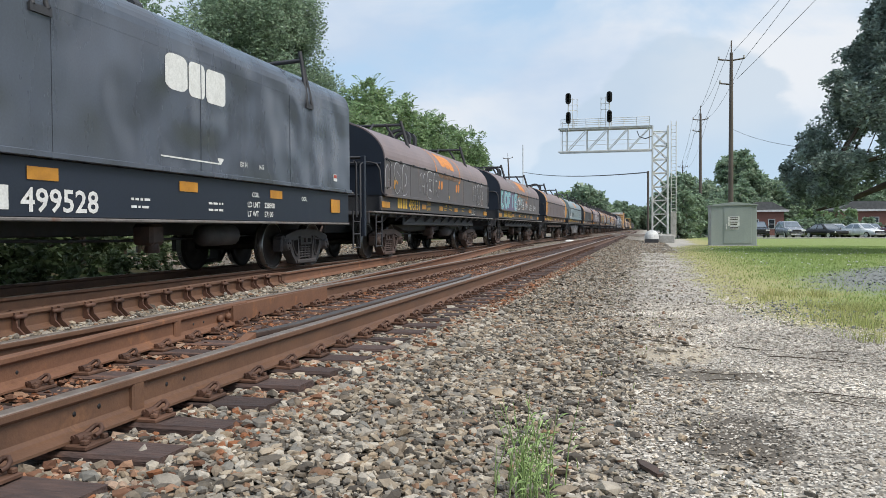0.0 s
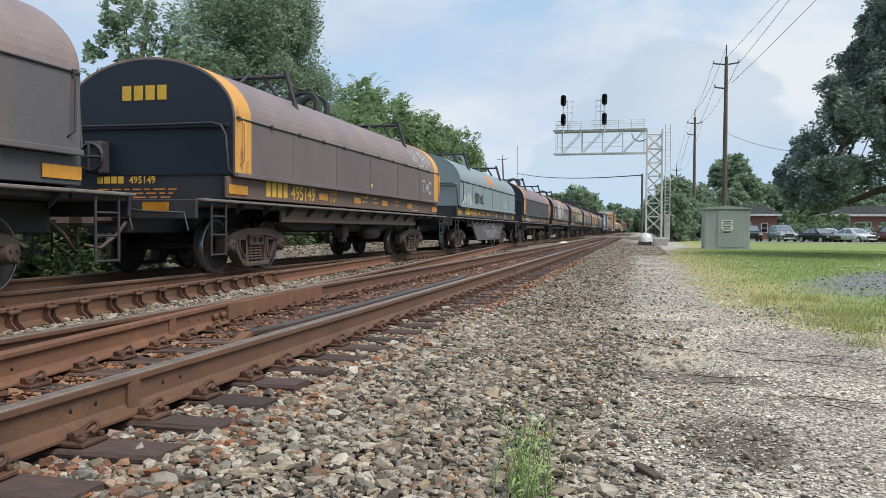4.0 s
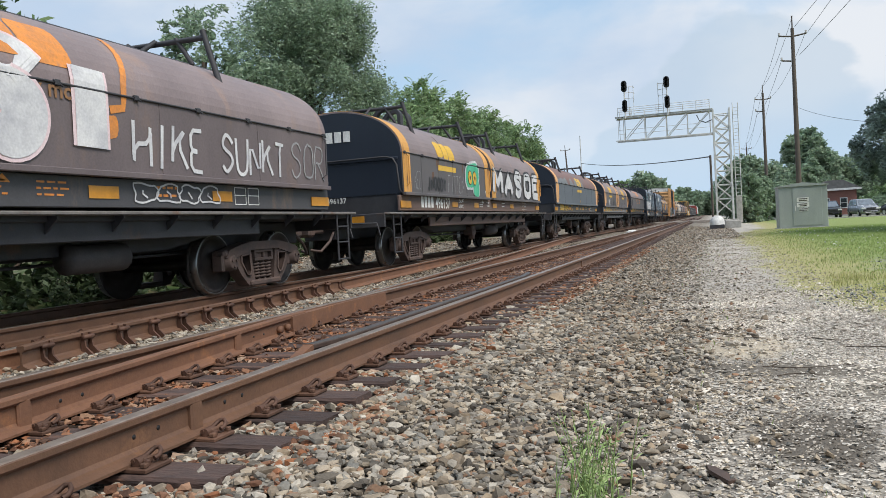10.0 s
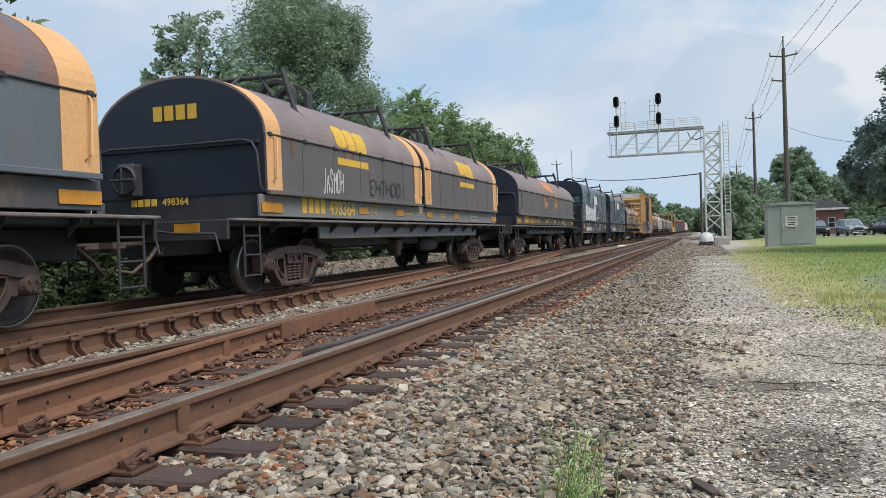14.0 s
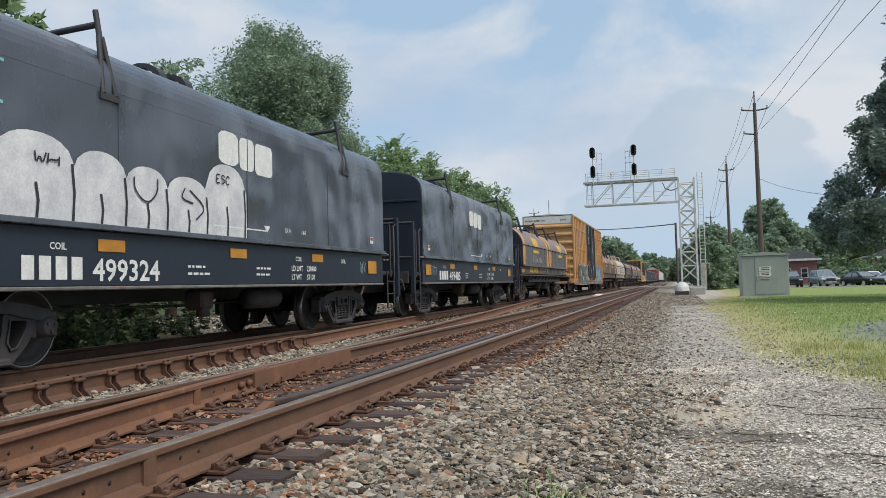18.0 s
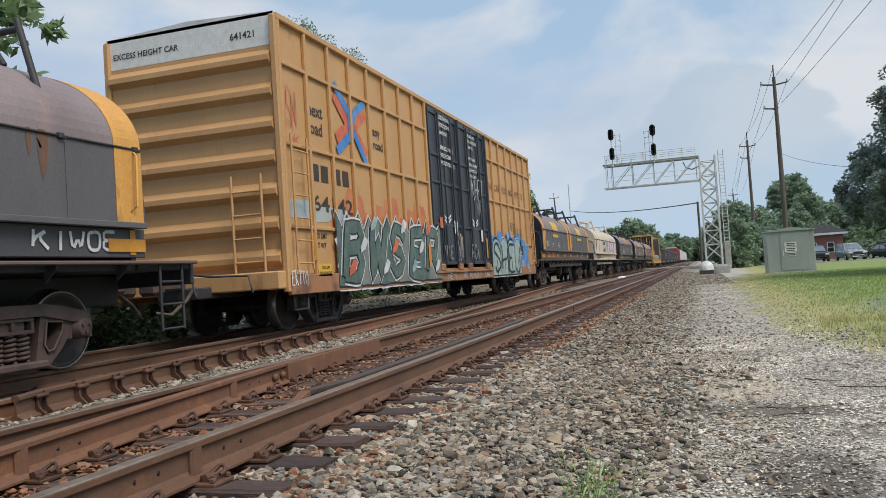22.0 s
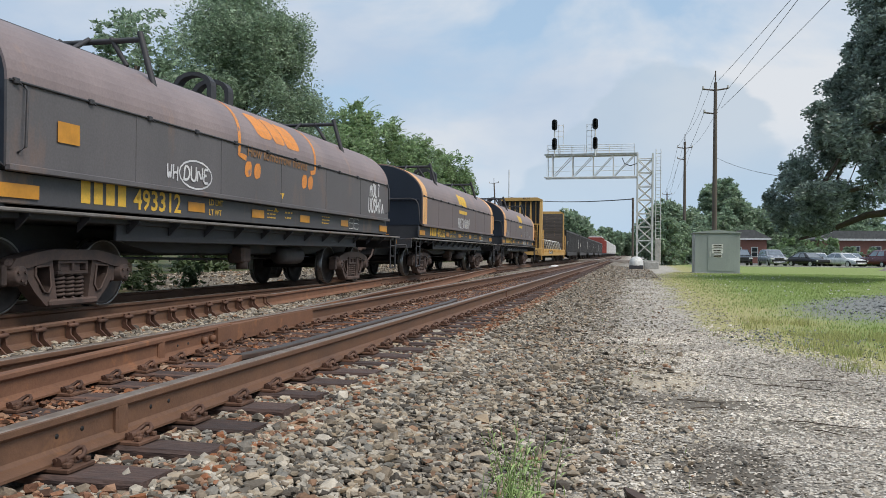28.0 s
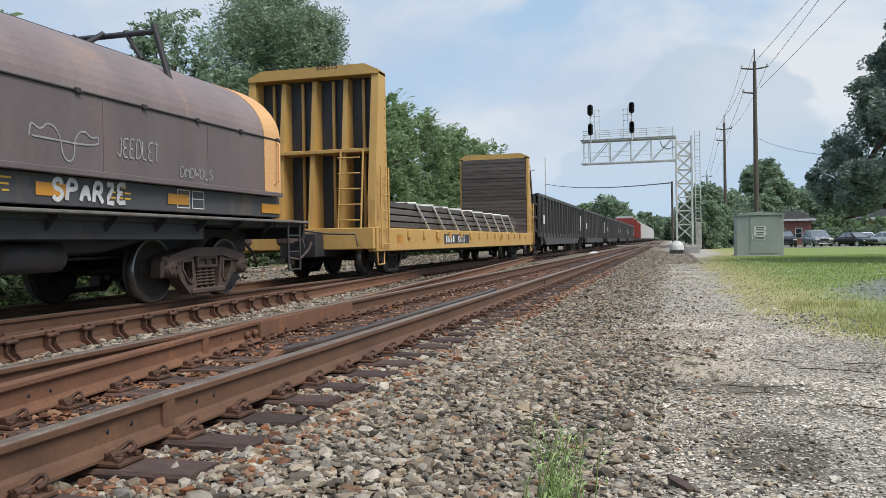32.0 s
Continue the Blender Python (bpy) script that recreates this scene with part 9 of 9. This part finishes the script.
# ---- signal gantry, poles, cabinet ----
def make_gantry():
    g = thing("signal_gantry", "galvanised cantilever signal gantry over both tracks", "signal gantry")
    y0, y1 = 72.0, 73.2
    x0, x1, xe = 0.42, 1.72, -7.75
    for x in (x0, x1):
        for y in (y0, y1):
            part("mast_leg", S().box(x - 0.075, x + 0.075, y - 0.075, y + 0.075, 0.35, 9.78, 0.01), M_GALV, g)
    zs = np.linspace(0.9, 9.3, 8)
    for a, b in zip(zs, zs[1:]):
        for y in (y0, y1):
            part("mast_brace", S().bar((x0, y, a), (x1, y, b), 0.06).bar((x1, y, a), (x0, y, b), 0.06).bar((x0, y, b), (x1, y, b), 0.06), M_GALV, g)
        for x in (x0, x1):
            part("mast_brace", S().bar((x, y0, a), (x, y1, b), 0.05), M_GALV, g)
    for z in (7.74, 9.74):
        for y in (y0, y1):
            part("truss_chord", S().box(xe, x0, y - 0.05, y + 0.05, z - 0.055, z + 0.055, 0.01), M_GALV, g)
    posts = (-7.5, -7.03, -5.24, -3.42, -1.67, 0.17)
    for y in (y0, y1):
        for k, x in enumerate(posts):
            part("truss_post", S().bar((x, y, 7.74), (x, y, 9.74), 0.05 if k else 0.03), M_GALV, g)
            if 0 < k < 5:
                part("truss_diagonal", S().bar((x + 0.06, y, 7.85), (posts[k + 1] - 0.06, y, 9.65), 0.045), M_GALV, g)
    part("lower_rail", S().tube([(xe + 0.3, y0, 8.3), (x0, y0, 8.3)], 0.018, 5), M_GALV, g)
    part("lower_rail", S().tube([(xe + 0.3, y0, 8.68), (x0, y0, 8.68)], 0.018, 5), M_GALV, g)
    part("walkway", S().box(xe, x0, y0 - 0.1, y1 + 0.1, 9.815, 9.85), M_GALV, g)
    for y in (y0 - 0.1, y1 + 0.1):
        s = S()
        for z in (10.25, 10.6):
            s.tube([(xe + 0.25, y, z), (x0 - 0.25, y, z)], 0.026, 5)
        for k in range(8):
            x = xe + 0.25 + (x0 - xe - 0.5) * k / 7
            s.tube([(x, y, 9.82), (x, y, 10.6)], 0.024, 5)
        part("handrail", s, M_GALV, g)
    for x in (-6.83, -3.25):
        hd = part("signal_mast", S().tube([(x, y0 - 0.2, 9.6), (x, y0 - 0.2, 12.9)], 0.06, 8), M_GALV, g)
        for z, h, w in ((12.42, 0.5, 0.25), (10.72, 0.54, 0.22)):
            prof = [(w * math.cos(a), (h - w) * (1 if math.sin(a) > 0 else -1) + w * math.sin(a)) for a in np.linspace(0.05, 2 * math.pi + 0.05, 24, endpoint=False)]
            part("signal_target", S().prism([(x + p, z + q) for p, q in prof], y0 - 0.36, y0 - 0.33, "y"), M_SIGBLACK, hd)
            for dz in (-0.26, 0.0, 0.26):
                part("lens_hood", S().lathe([(-0.3, 0.12), (0.0, 0.12), (0.0, 0.1), (-0.28, 0.1)], (x, y0 - 0.36, z + dz), "y", 10), M_SIGBLACK, hd)
        s = S()
        k = 1 if x < -5 else -1
        for z in (11.4, 11.9, 12.4):
            s.tube([(x, y0, z), (x + k * 0.75, y0, z), (x + k * 0.75, y1 - 0.3, z)], 0.025, 5)
        for d in (0.35, 0.75):
            s.tube([(x + k * d, y0, 9.65), (x + k * d, y0, 12.5)], 0.025, 5)
        part("signal_ladder", s, M_GALV, g)
    s = S()
    for x in (2.0, 2.42):
        s.bar((x, y0 + 0.5, 2.2), (x, y0 + 0.5, 10.2), 0.05)
    for k in range(26):
        s.tube([(2.0, y0 + 0.5, 2.3 + k * 0.3), (2.42, y0 + 0.5, 2.3 + k * 0.3)], 0.02, 4)
    part("mast_ladder", s, M_GALV, g)
    part("cable_case", S().box(1.95, 2.45, y0 + 0.3, y0 + 0.7, 0.0, 2.3, 0.03), M_CONC, g)
    part("concrete_base", S().box(0.1, 2.1, y0 - 0.4, y1 + 0.4, -0.4, 0.36, 0.05), M_CONC, g)
    part("cable_loop", S().tube([(-0.9, y0, 9.4), (-0.7, y0, 8.9), (-0.2, y0, 8.7), (0.4, y0, 8.9)], 0.04, 6), M_WIRE, g)
    # dome and its plinth
    d = thing("white_dome_tank", "white rounded dome tank on a grey plinth", "tank", at=(0.28, 61.0, -0.2))
    s = S().lathe([(0.28, 0.53), (0.5, 0.52), (0.72, 0.44), (0.88, 0.28), (0.95, 0.0)][::-1], (0, 0, 0), "z", 20)
    part("dome", s, M_TRIMW, d)
    part("plinth", S().box(-0.5, 0.5, -0.5, 0.5, -0.05, 0.3, 0.03), M_UNDER, d)
    b = thing("concrete_block", "low pale concrete block beside the track", "block", at=(1.2, 62.0, -0.2))
    part("block", S().box(-0.35, 0.75, -0.5, 0.5, -0.05, 0.55, 0.05), M_CONC, b)
    p = thing("steel_post", "thin grey post beside the gantry", "post", at=(0.05, 71.0, -0.3))
    part("shaft", S().tube([(0, 0, 0), (0, 0, 6.1)], 0.09, 8), M_POLE, p)


def make_cabinet():
    c = thing("equipment_cabinet", "grey-green metal equipment cabinet with a sign", "cabinet", at=(4.9, 50.0, -0.2))
    part("body", S().box(-1.29, 1.29, 0, 2.2, 0.0, 2.4, 0.02), M_CAB, c)
    part("roof", S().prism([(-1.36, 2.4), (1.36, 2.4), (1.36, 2.45), (0, 2.62), (-1.36, 2.45)], -0.08, 2.28, "y"), M_CAB, c)
    part("door", S().box(-0.55, 1.0, -0.03, 0.0, 0.15, 2.3, 0.01), M_CAB, c)
    part("handle", S().tube([(-0.42, -0.05, 1.0), (-0.42, -0.08, 1.15), (-0.42, -0.05, 1.3)], 0.02, 6), M_GALV, c)
    sg = S().box(-0.32, 0.32, -0.045, -0.033, 1.5, 1.75).box(-0.32, 0.32, -0.045, -0.033, 1.2, 1.46).box(-0.2, 0.25, -0.045, -0.033, 0.96, 1.17)
    part("sign", sg, M_WHITE, c, "white notice plates")
    rg = random.Random(4)
    s = S()
    for z in (1.68, 1.58, 1.38, 1.28, 1.1, 1.02):
        s.box(-0.24 + rg.uniform(0, 0.06), 0.24 - rg.uniform(0, 0.06), -0.05, -0.046, z - 0.03, z + 0.02)
    part("sign_print", s, M_MARKD, c)
    part("base", S().box(-1.4, 1.4, -0.1, 2.3, -0.1, 0.04, 0.02), M_CONC, c)


def utility_pole(x, y, top, base, arms, label):
    p = thing("utility_pole", label, "utility pole", "power line poles", at=(x, y, base))
    part("shaft", S().tube([(0, 0, -0.3), (0, 0, (top - base) * 0.5), (0, 0, top - base - 0.9)], [0.21, 0.17, 0.12], 10), M_POLE, p)
    part("tip", S().tube([(0, 0, top - base - 0.95), (0, 0, top - base)], 0.05, 6), M_POLE, p)
    for z, a, b in arms:
        arm = part("crossarm", S().tube([(a, 0, z - base + 0.12), (0, 0, z - base), (b, 0, z - base + 0.12)], 0.06, 6), M_POLE, p)
        for x2 in (a, b):
            if abs(x2) > 0.3:
                part("insulator", S().lathe([(0, 0.0), (0, 0.06), (0.1, 0.1), (0.12, 0.05), (0.24, 0.08), (0.26, 0)], (x2, 0, z - base + 0.1), "z", 8), M_CONC, arm)
    return p


def wire(label, a, b, sag, r=0.022):
    pts = []
    for k in range(25):
        t = k / 24
        pts.append((a[0] + (b[0] - a[0]) * t, a[1] + (b[1] - a[1]) * t, a[2] + (b[2] - a[2]) * t - 4 * sag * t * (1 - t)))
    w = S().tube(pts, r, 5)
    tagged(part("overhead_wire", w, M_WIRE, None), label, "wire", "overhead wires")


def make_poles():
    P1, P2, P3 = (6.1, 64.0), (5.93, 96.0), (7.1, 168.0)
    utility_pole(*P1, 15.0, -0.2, [(13.5, -0.9, 0.9), (11.7, -0.8, 0.15)], "tall weathered wooden power pole with two arms")
    utility_pole(*P2, 14.85, -0.2, [(13.2, -0.8, 0.8), (11.9, -0.8, 0.15)], "weathered wooden power pole further along the lawn")
    utility_pole(*P3, 14.4, -0.2, [(13.1, -0.9, 0.9)], "distant wooden power pole")
    off = [(-0.9, 13.75), (0.9, 13.75), (0.05, 15.0), (-0.8, 11.9)]
    for dx, z in off:
        wire("thin dark power line between poles", (P1[0] + dx, P1[1], z), (P2[0] + dx * 0.9, P2[1], z - 0.3), 0.7, 0.014)
        wire("thin dark power line between poles", (P2[0] + dx * 0.9, P2[1], z - 0.3), (P3[0] + dx, P3[1], z - 0.8), 1.2, 0.014)
    for a, b in (((6.27, 64, 14.2), (9.7, 0.5, 13.2)), ((7.04, 64, 13.6), (8.4, 0.5, 13.2)), ((6.5, 64, 12.1), (11.2, 0.5, 13.4))):
        wire("dark power line running overhead", a, b, 0.35, 0.015)
    wire("guy wire from the pole into the evergreen", (P1[0], P1[1], 8.4), (6.9, 40.0, 4.6), 0.2, 0.012)
    q = utility_pole(-24.7, 150, 15.2, -0.3, [(14.2, -0.9, 0.9)], "leaning wooden pole beyond the train")
    q.rotation_euler = (0, radians(-3), 0)
    m = thing("thin_mast", "thin pale mast beyond the train", "mast", at=(-22.6, 150, -0.3))
    part("shaft", S().tube([(0, 0, 0), (0, 0, 17.0)], 0.1, 6), M_GALV, m)
    wire("sagging dark cable across the line", (-22.6, 150, 11.6), (0.1, 71.0, 5.7), 0.55, 0.05)


def brick_building(label, x, y, w, d, h, windows):
    b = thing("brick_building", label, "building", at=(x, y, -0.25))
    part("wall", S().box(0, w, 0, d, 0, h), M_BRICK, b)
    part("roof", S().prism([(-0.5, h), (w + 0.5, h), (w + 0.5, h + 0.2), (w - 1.6, h + 1.3), (1.6, h + 1.3), (-0.5, h + 0.2)], -0.5, d + 0.5, "y"), M_ROOF, b)
    part("fascia", S().box(-0.52, w + 0.52, -0.55, -0.5, h - 0.05, h + 0.22), M_TRIMW, b)
    for wx, wz, ww, wh in windows:
        f = part("window", S().box(wx, wx + ww, -0.06, 0.0, wz, wz + wh), M_TRIMW, b)
        part("pane", S().box(wx + 0.1, wx + ww - 0.1, -0.075, -0.06, wz + 0.1, wz + wh / 2 - 0.04).box(wx + 0.1, wx + ww - 0.1, -0.075, -0.06, wz + wh / 2 + 0.04, wz + wh - 0.1), M_GLASSD, f)
    return b


def parked_car(label, x, y, turn, material, tall, group="parked cars"):
    c = thing("parked_car", label, "car", group, at=(x, y, -0.24))
    c.rotation_euler = (0, 0, radians(turn))
    w, L = 0.92, 4.6
    hood, belt, roof = (1.02, 1.12, 1.74) if tall else (0.82, 0.95, 1.46)
    stations = ((-2.34, 0.62, 0.52), (-2.26, 0.84, hood - 0.14), (-1.95, 0.95, hood - 0.04), (-1.1, 1.0, belt - 0.03), (0.0, 1.0, belt), (1.5, 1.0, belt), (2.0, 0.96, belt - (0.02 if tall else 0.03)), (2.24, 0.88, belt - 0.1), (2.33, 0.7, 0.6))
    v, f = [], []
    for y0, k, h in stations:
        low = 0.3 if abs(y0) < 2.25 else 0.4
        half = [(w * k * 0.9, low), (w * k, 0.5), (w * k, min(0.74, h - 0.02)), (w * k * 0.93, h - 0.01), (w * k * 0.8, h + 0.02)]
        v += [(x0, y0, z0) for x0, z0 in half] + [(-x0, y0, z0) for x0, z0 in reversed(half)]
    for i in range(len(stations) - 1):
        f += [(i * 10 + q, (i + 1) * 10 + q, (i + 1) * 10 + (q + 1) % 10, i * 10 + (q + 1) % 10)[::-1] for q in range(10)]
    s = S().add(v, f + [tuple(range(10)), tuple(range(len(v) - 1, len(v) - 11, -1))], True)
    part("body", s, material, c)
    b0, b1 = -1.15, (2.1 if tall else 1.85)
    r0, r1 = -0.3, (1.65 if tall else 0.85)
    wi, wo = w - 0.24, w - 0.06
    cab = S()
    low = [(-wo, b0, belt - 0.02), (wo, b0, belt - 0.02), (wo, b1, belt - 0.02), (-wo, b1, belt - 0.02)]
    top = [(-wi, r0, roof - 0.03), (wi, r0, roof - 0.03), (wi, r1, roof - 0.03), (-wi, r1, roof - 0.03)]
    cap = [(-wi + 0.12, r0 + 0.2, roof + 0.02), (wi - 0.12, r0 + 0.2, roof + 0.02), (wi - 0.12, r1 - 0.2, roof + 0.02), (-wi + 0.12, r1 - 0.2, roof + 0.02)]
    cab.add(low + top + cap, [(i + a, (i + 1) % 4 + a, (i + 1) % 4 + a + 4, i + a + 4) for a in (0, 4) for i in range(4)] + [(8, 9, 10, 11)])
    part("cabin", cab, material, c)

    def pane(name, i, j, f0, f1, g0, g1, out):
        """A window set a little proud of one slope of the cabin."""
        P = [Vector(low[i]), Vector(low[j]), Vector(top[j]), Vector(top[i])]
        at = lambda u, v: (P[0].lerp(P[1], u)).lerp(P[3].lerp(P[2], u), v) + Vector(out)
        part(name, S().add([at(f0, g0), at(f1, g0), at(f1, g1), at(f0, g1)], [(0, 1, 2, 3)]), M_SCREEN, c)
    pane("windscreen", 0, 1, 0.07, 0.93, 0.08, 0.94, (0, -0.008, 0.006))
    pane("rear_window", 2, 3, 0.1, 0.9, 0.15, 0.9, (0, 0.008, 0.006))
    for i, j, o in ((1, 2, 0.008), (3, 0, -0.008)):
        pane("side_window", i, j, 0.12, 0.47, 0.12, 0.9, (o, 0, 0.003))
        pane("side_window", i, j, 0.52, 0.86, 0.12, 0.9, (o, 0, 0.003))
    part("grille", S().box(-0.42, 0.42, -2.335, -2.29, hood - 0.27, hood - 0.13, 0.01), M_SIGBLACK, c)
    for sx in (-1, 1):
        part("mirror", S().box(*sorted((sx * (w - 0.02), sx * (w + 0.16))), -0.95, -0.85, belt + 0.02, belt + 0.14, 0.03), material, c)
    for px in (-1.45, 1.4):
        for sx in (-1, 1):
            wh = part("wheel", S().lathe([(-0.11, 0.0), (-0.11, 0.3), (-0.08, 0.335), (0.08, 0.335), (0.11, 0.3), (0.11, 0.0)], (sx * (w - 0.1), px, 0.335), "x", 16), M_TYRE, c)
            part("rim", S().lathe([(0.0, 0.0), (0.0, 0.2), (-0.01, 0.22)], (sx * (w + 0.012), px, 0.335), "x", 12), M_GALV, wh)
    part("bumper", S().box(-w + 0.2, w - 0.2, -2.33, -2.29, 0.5, 0.72, 0.01), M_SIGBLACK, c)
    for sx in (-1, 1):
        part("headlight", S().box(*sorted((sx * 0.5, sx * 0.86)), -2.3, -2.22, hood - 0.25, hood - 0.12, 0.02), M_WHITE, c)
    return c


M_CARW = mat("car_white_paint", (0.84, 0.85, 0.87), 0.25, spec=0.6, bump=0.0, grain_amount=0.02)
M_CARG = mat("car_grey_paint", (0.36, 0.38, 0.42), 0.25, 0.3, bump=0.0, grain_amount=0.02)
M_CARK = mat("car_black_gloss", (0.02, 0.022, 0.025), 0.2, bump=0.0, grain_amount=0.02)
M_CARR = mat("car_maroon", (0.12, 0.02, 0.025), 0.25, bump=0.0, grain_amount=0.02)


def make_far_side():
    brick_building("single-storey red brick building with grey roof", 13.0, 116, 5.0, 10, 3.3, [(0.9, 0.9, 0.9, 1.4), (3.0, 0.9, 0.9, 1.4)])
    brick_building("low brick building with grey roof behind the parked cars", 25.4, 118, 16, 12, 3.3, [(1.0 + k * 2.6, 1.0, 1.2, 1.5) for k in range(6)])
    part("parking_lot", S().box(8, 60, 84, 95, -0.35, -0.21), M_ASPH, None)
    tagged(bpy.data.objects["parking_lot"], "grey asphalt parking strip beyond the lawn", "parking", kind="structure")
    part("kerb", S().box(8, 60, 83.7, 84.0, -0.4, -0.1, 0.02), M_CONC, None)
    tagged(bpy.data.objects["kerb"], "pale concrete kerb along the parking", "kerb", kind="structure")
    parked_car("dark green pickup parked nose out", 11.3, 89.5, 0, M_CARK, True)
    parked_car("dark grey tall parked car facing the lawn", 14.15, 88, 8, M_CARG, True)
    parked_car("black parked saloon seen aslant", 17.6, 88, 28, M_CARK, False)
    parked_car("white parked saloon seen aslant", 20.9, 88, 32, M_CARW, False)
    parked_car("dark maroon parked car seen from behind", 24.4, 88, 200, M_CARR, True)
    parked_car("white parked saloon in the second row", 19.2, 91.5, 10, M_CARW, False)
    parked_car("white van parked beyond the evergreen", 28.6, 90, 35, M_CARW, True)
    parked_car("grey parked saloon in the second row", 22.6, 92, 5, M_CARG, False)
    rng = random.Random(31)
    for k in range(14):
        tree("low clipped hedge behind the parked cars", 17 + k * 2.4, 99 + rng.uniform(-1, 1), -0.25, 0.8, ball_blobs(rng, 1.4, 0.9, 0.4, 1.7, 5, 0.6, 0.9), M_LEAF, 0.2, 24, 200 + k, name="hedge", radius=0.05)
    for x, y, h in ((16.9, 100.5, 2.6), (18.3, 101.5, 3.4), (19.7, 100.8, 2.9), (21.6, 103, 3.6), (23.4, 104, 3.3)):
        tree("small light green tree behind the parked cars", x, y, -0.25, h * 0.4, ball_blobs(rng, 0.9, 0.8, 0.9, h - 0.4, 8, 0.5, 0.8), M_LEAFL, 0.14, 22, int(x * 10), radius=0.06)
    h = thing("gravel_heap", "pale grey gravel heap on the lawn", "heap", at=(20.6, 66, -0.2))
    s = S().lathe([(0.0, 2.6), (0.35, 2.0), (0.9, 1.1), (1.35, 0.35), (1.45, 0.0)][::-1], (0, 0, -0.1), "z", 22)
    part("heap", s, M_PATH, h)
    j = thing("rag", "white rag lying between the rails", "litter", at=(-4.75, 50.0, 0.05))
    part("cloth", S().lathe([(-0.1, 0.4), (0.06, 0.34), (0.14, 0.15), (0.15, 0.0)][::-1], (0, 0, 0), "z", 9, False), M_WHITE, j)
    c = thing("slate_scrap", "dark broken slate-grey scrap on the path", "scrap", at=(-0.16, 3.62, -0.19))
    c.rotation_euler = (0.1, 0.15, radians(35))
    part("plank", S().prism([(-0.02, -0.1), (0.03, -0.09), (0.045, 0.0), (0.03, 0.07), (0.0, 0.09), (-0.03, 0.02)], 0.0, 0.016, "z"), M_GUARD, c)
    rg = random.Random(9)
    for k in range(11):
        x, y, a = rg.uniform(0.2, 2.2), rg.uniform(5.0, 8.0), rg.uniform(-0.6, 0.6)
        if k < 5:
            x, y, a = ((1.2, 6.9, -0.25), (1.1, 5.5, -0.1), (0.05, 7.7, -0.75), (0.5, 6.2, 0.1), (-0.9, 5.6, -0.3))[k]
        t = thing("twig", "thin dry dark twig on the path", "twig", "path twigs")
        L = rg.uniform(0.5, 0.8) if k < 5 else rg.uniform(0.15, 0.4)
        pts = [(x + L * (q - 0.5) * math.cos(a), y + L * (q - 0.5) * math.sin(a) + 0.05 * math.sin(5 * q + k), ground_z(x, y) + 0.012) for q in np.linspace(0, 1, 6)]
        part("stick", S().tube(pts, [0.004, 0.004, 0.0035, 0.003, 0.002, 0.0015], 5), M_BARK, t)


set_words(DIGITS + PHRASES)
make_ground()
make_train()
make_gantry()
make_cabinet()
make_poles()
make_far_side()
make_trees()
make_grass()
make_tracks()
make_gravel()


def motions():
    for car, p in TRAIN:
        walk(car, [(t, pose(TRACK_X, p - d, RAIL_TOP)) for t, d in RUN])


motions()
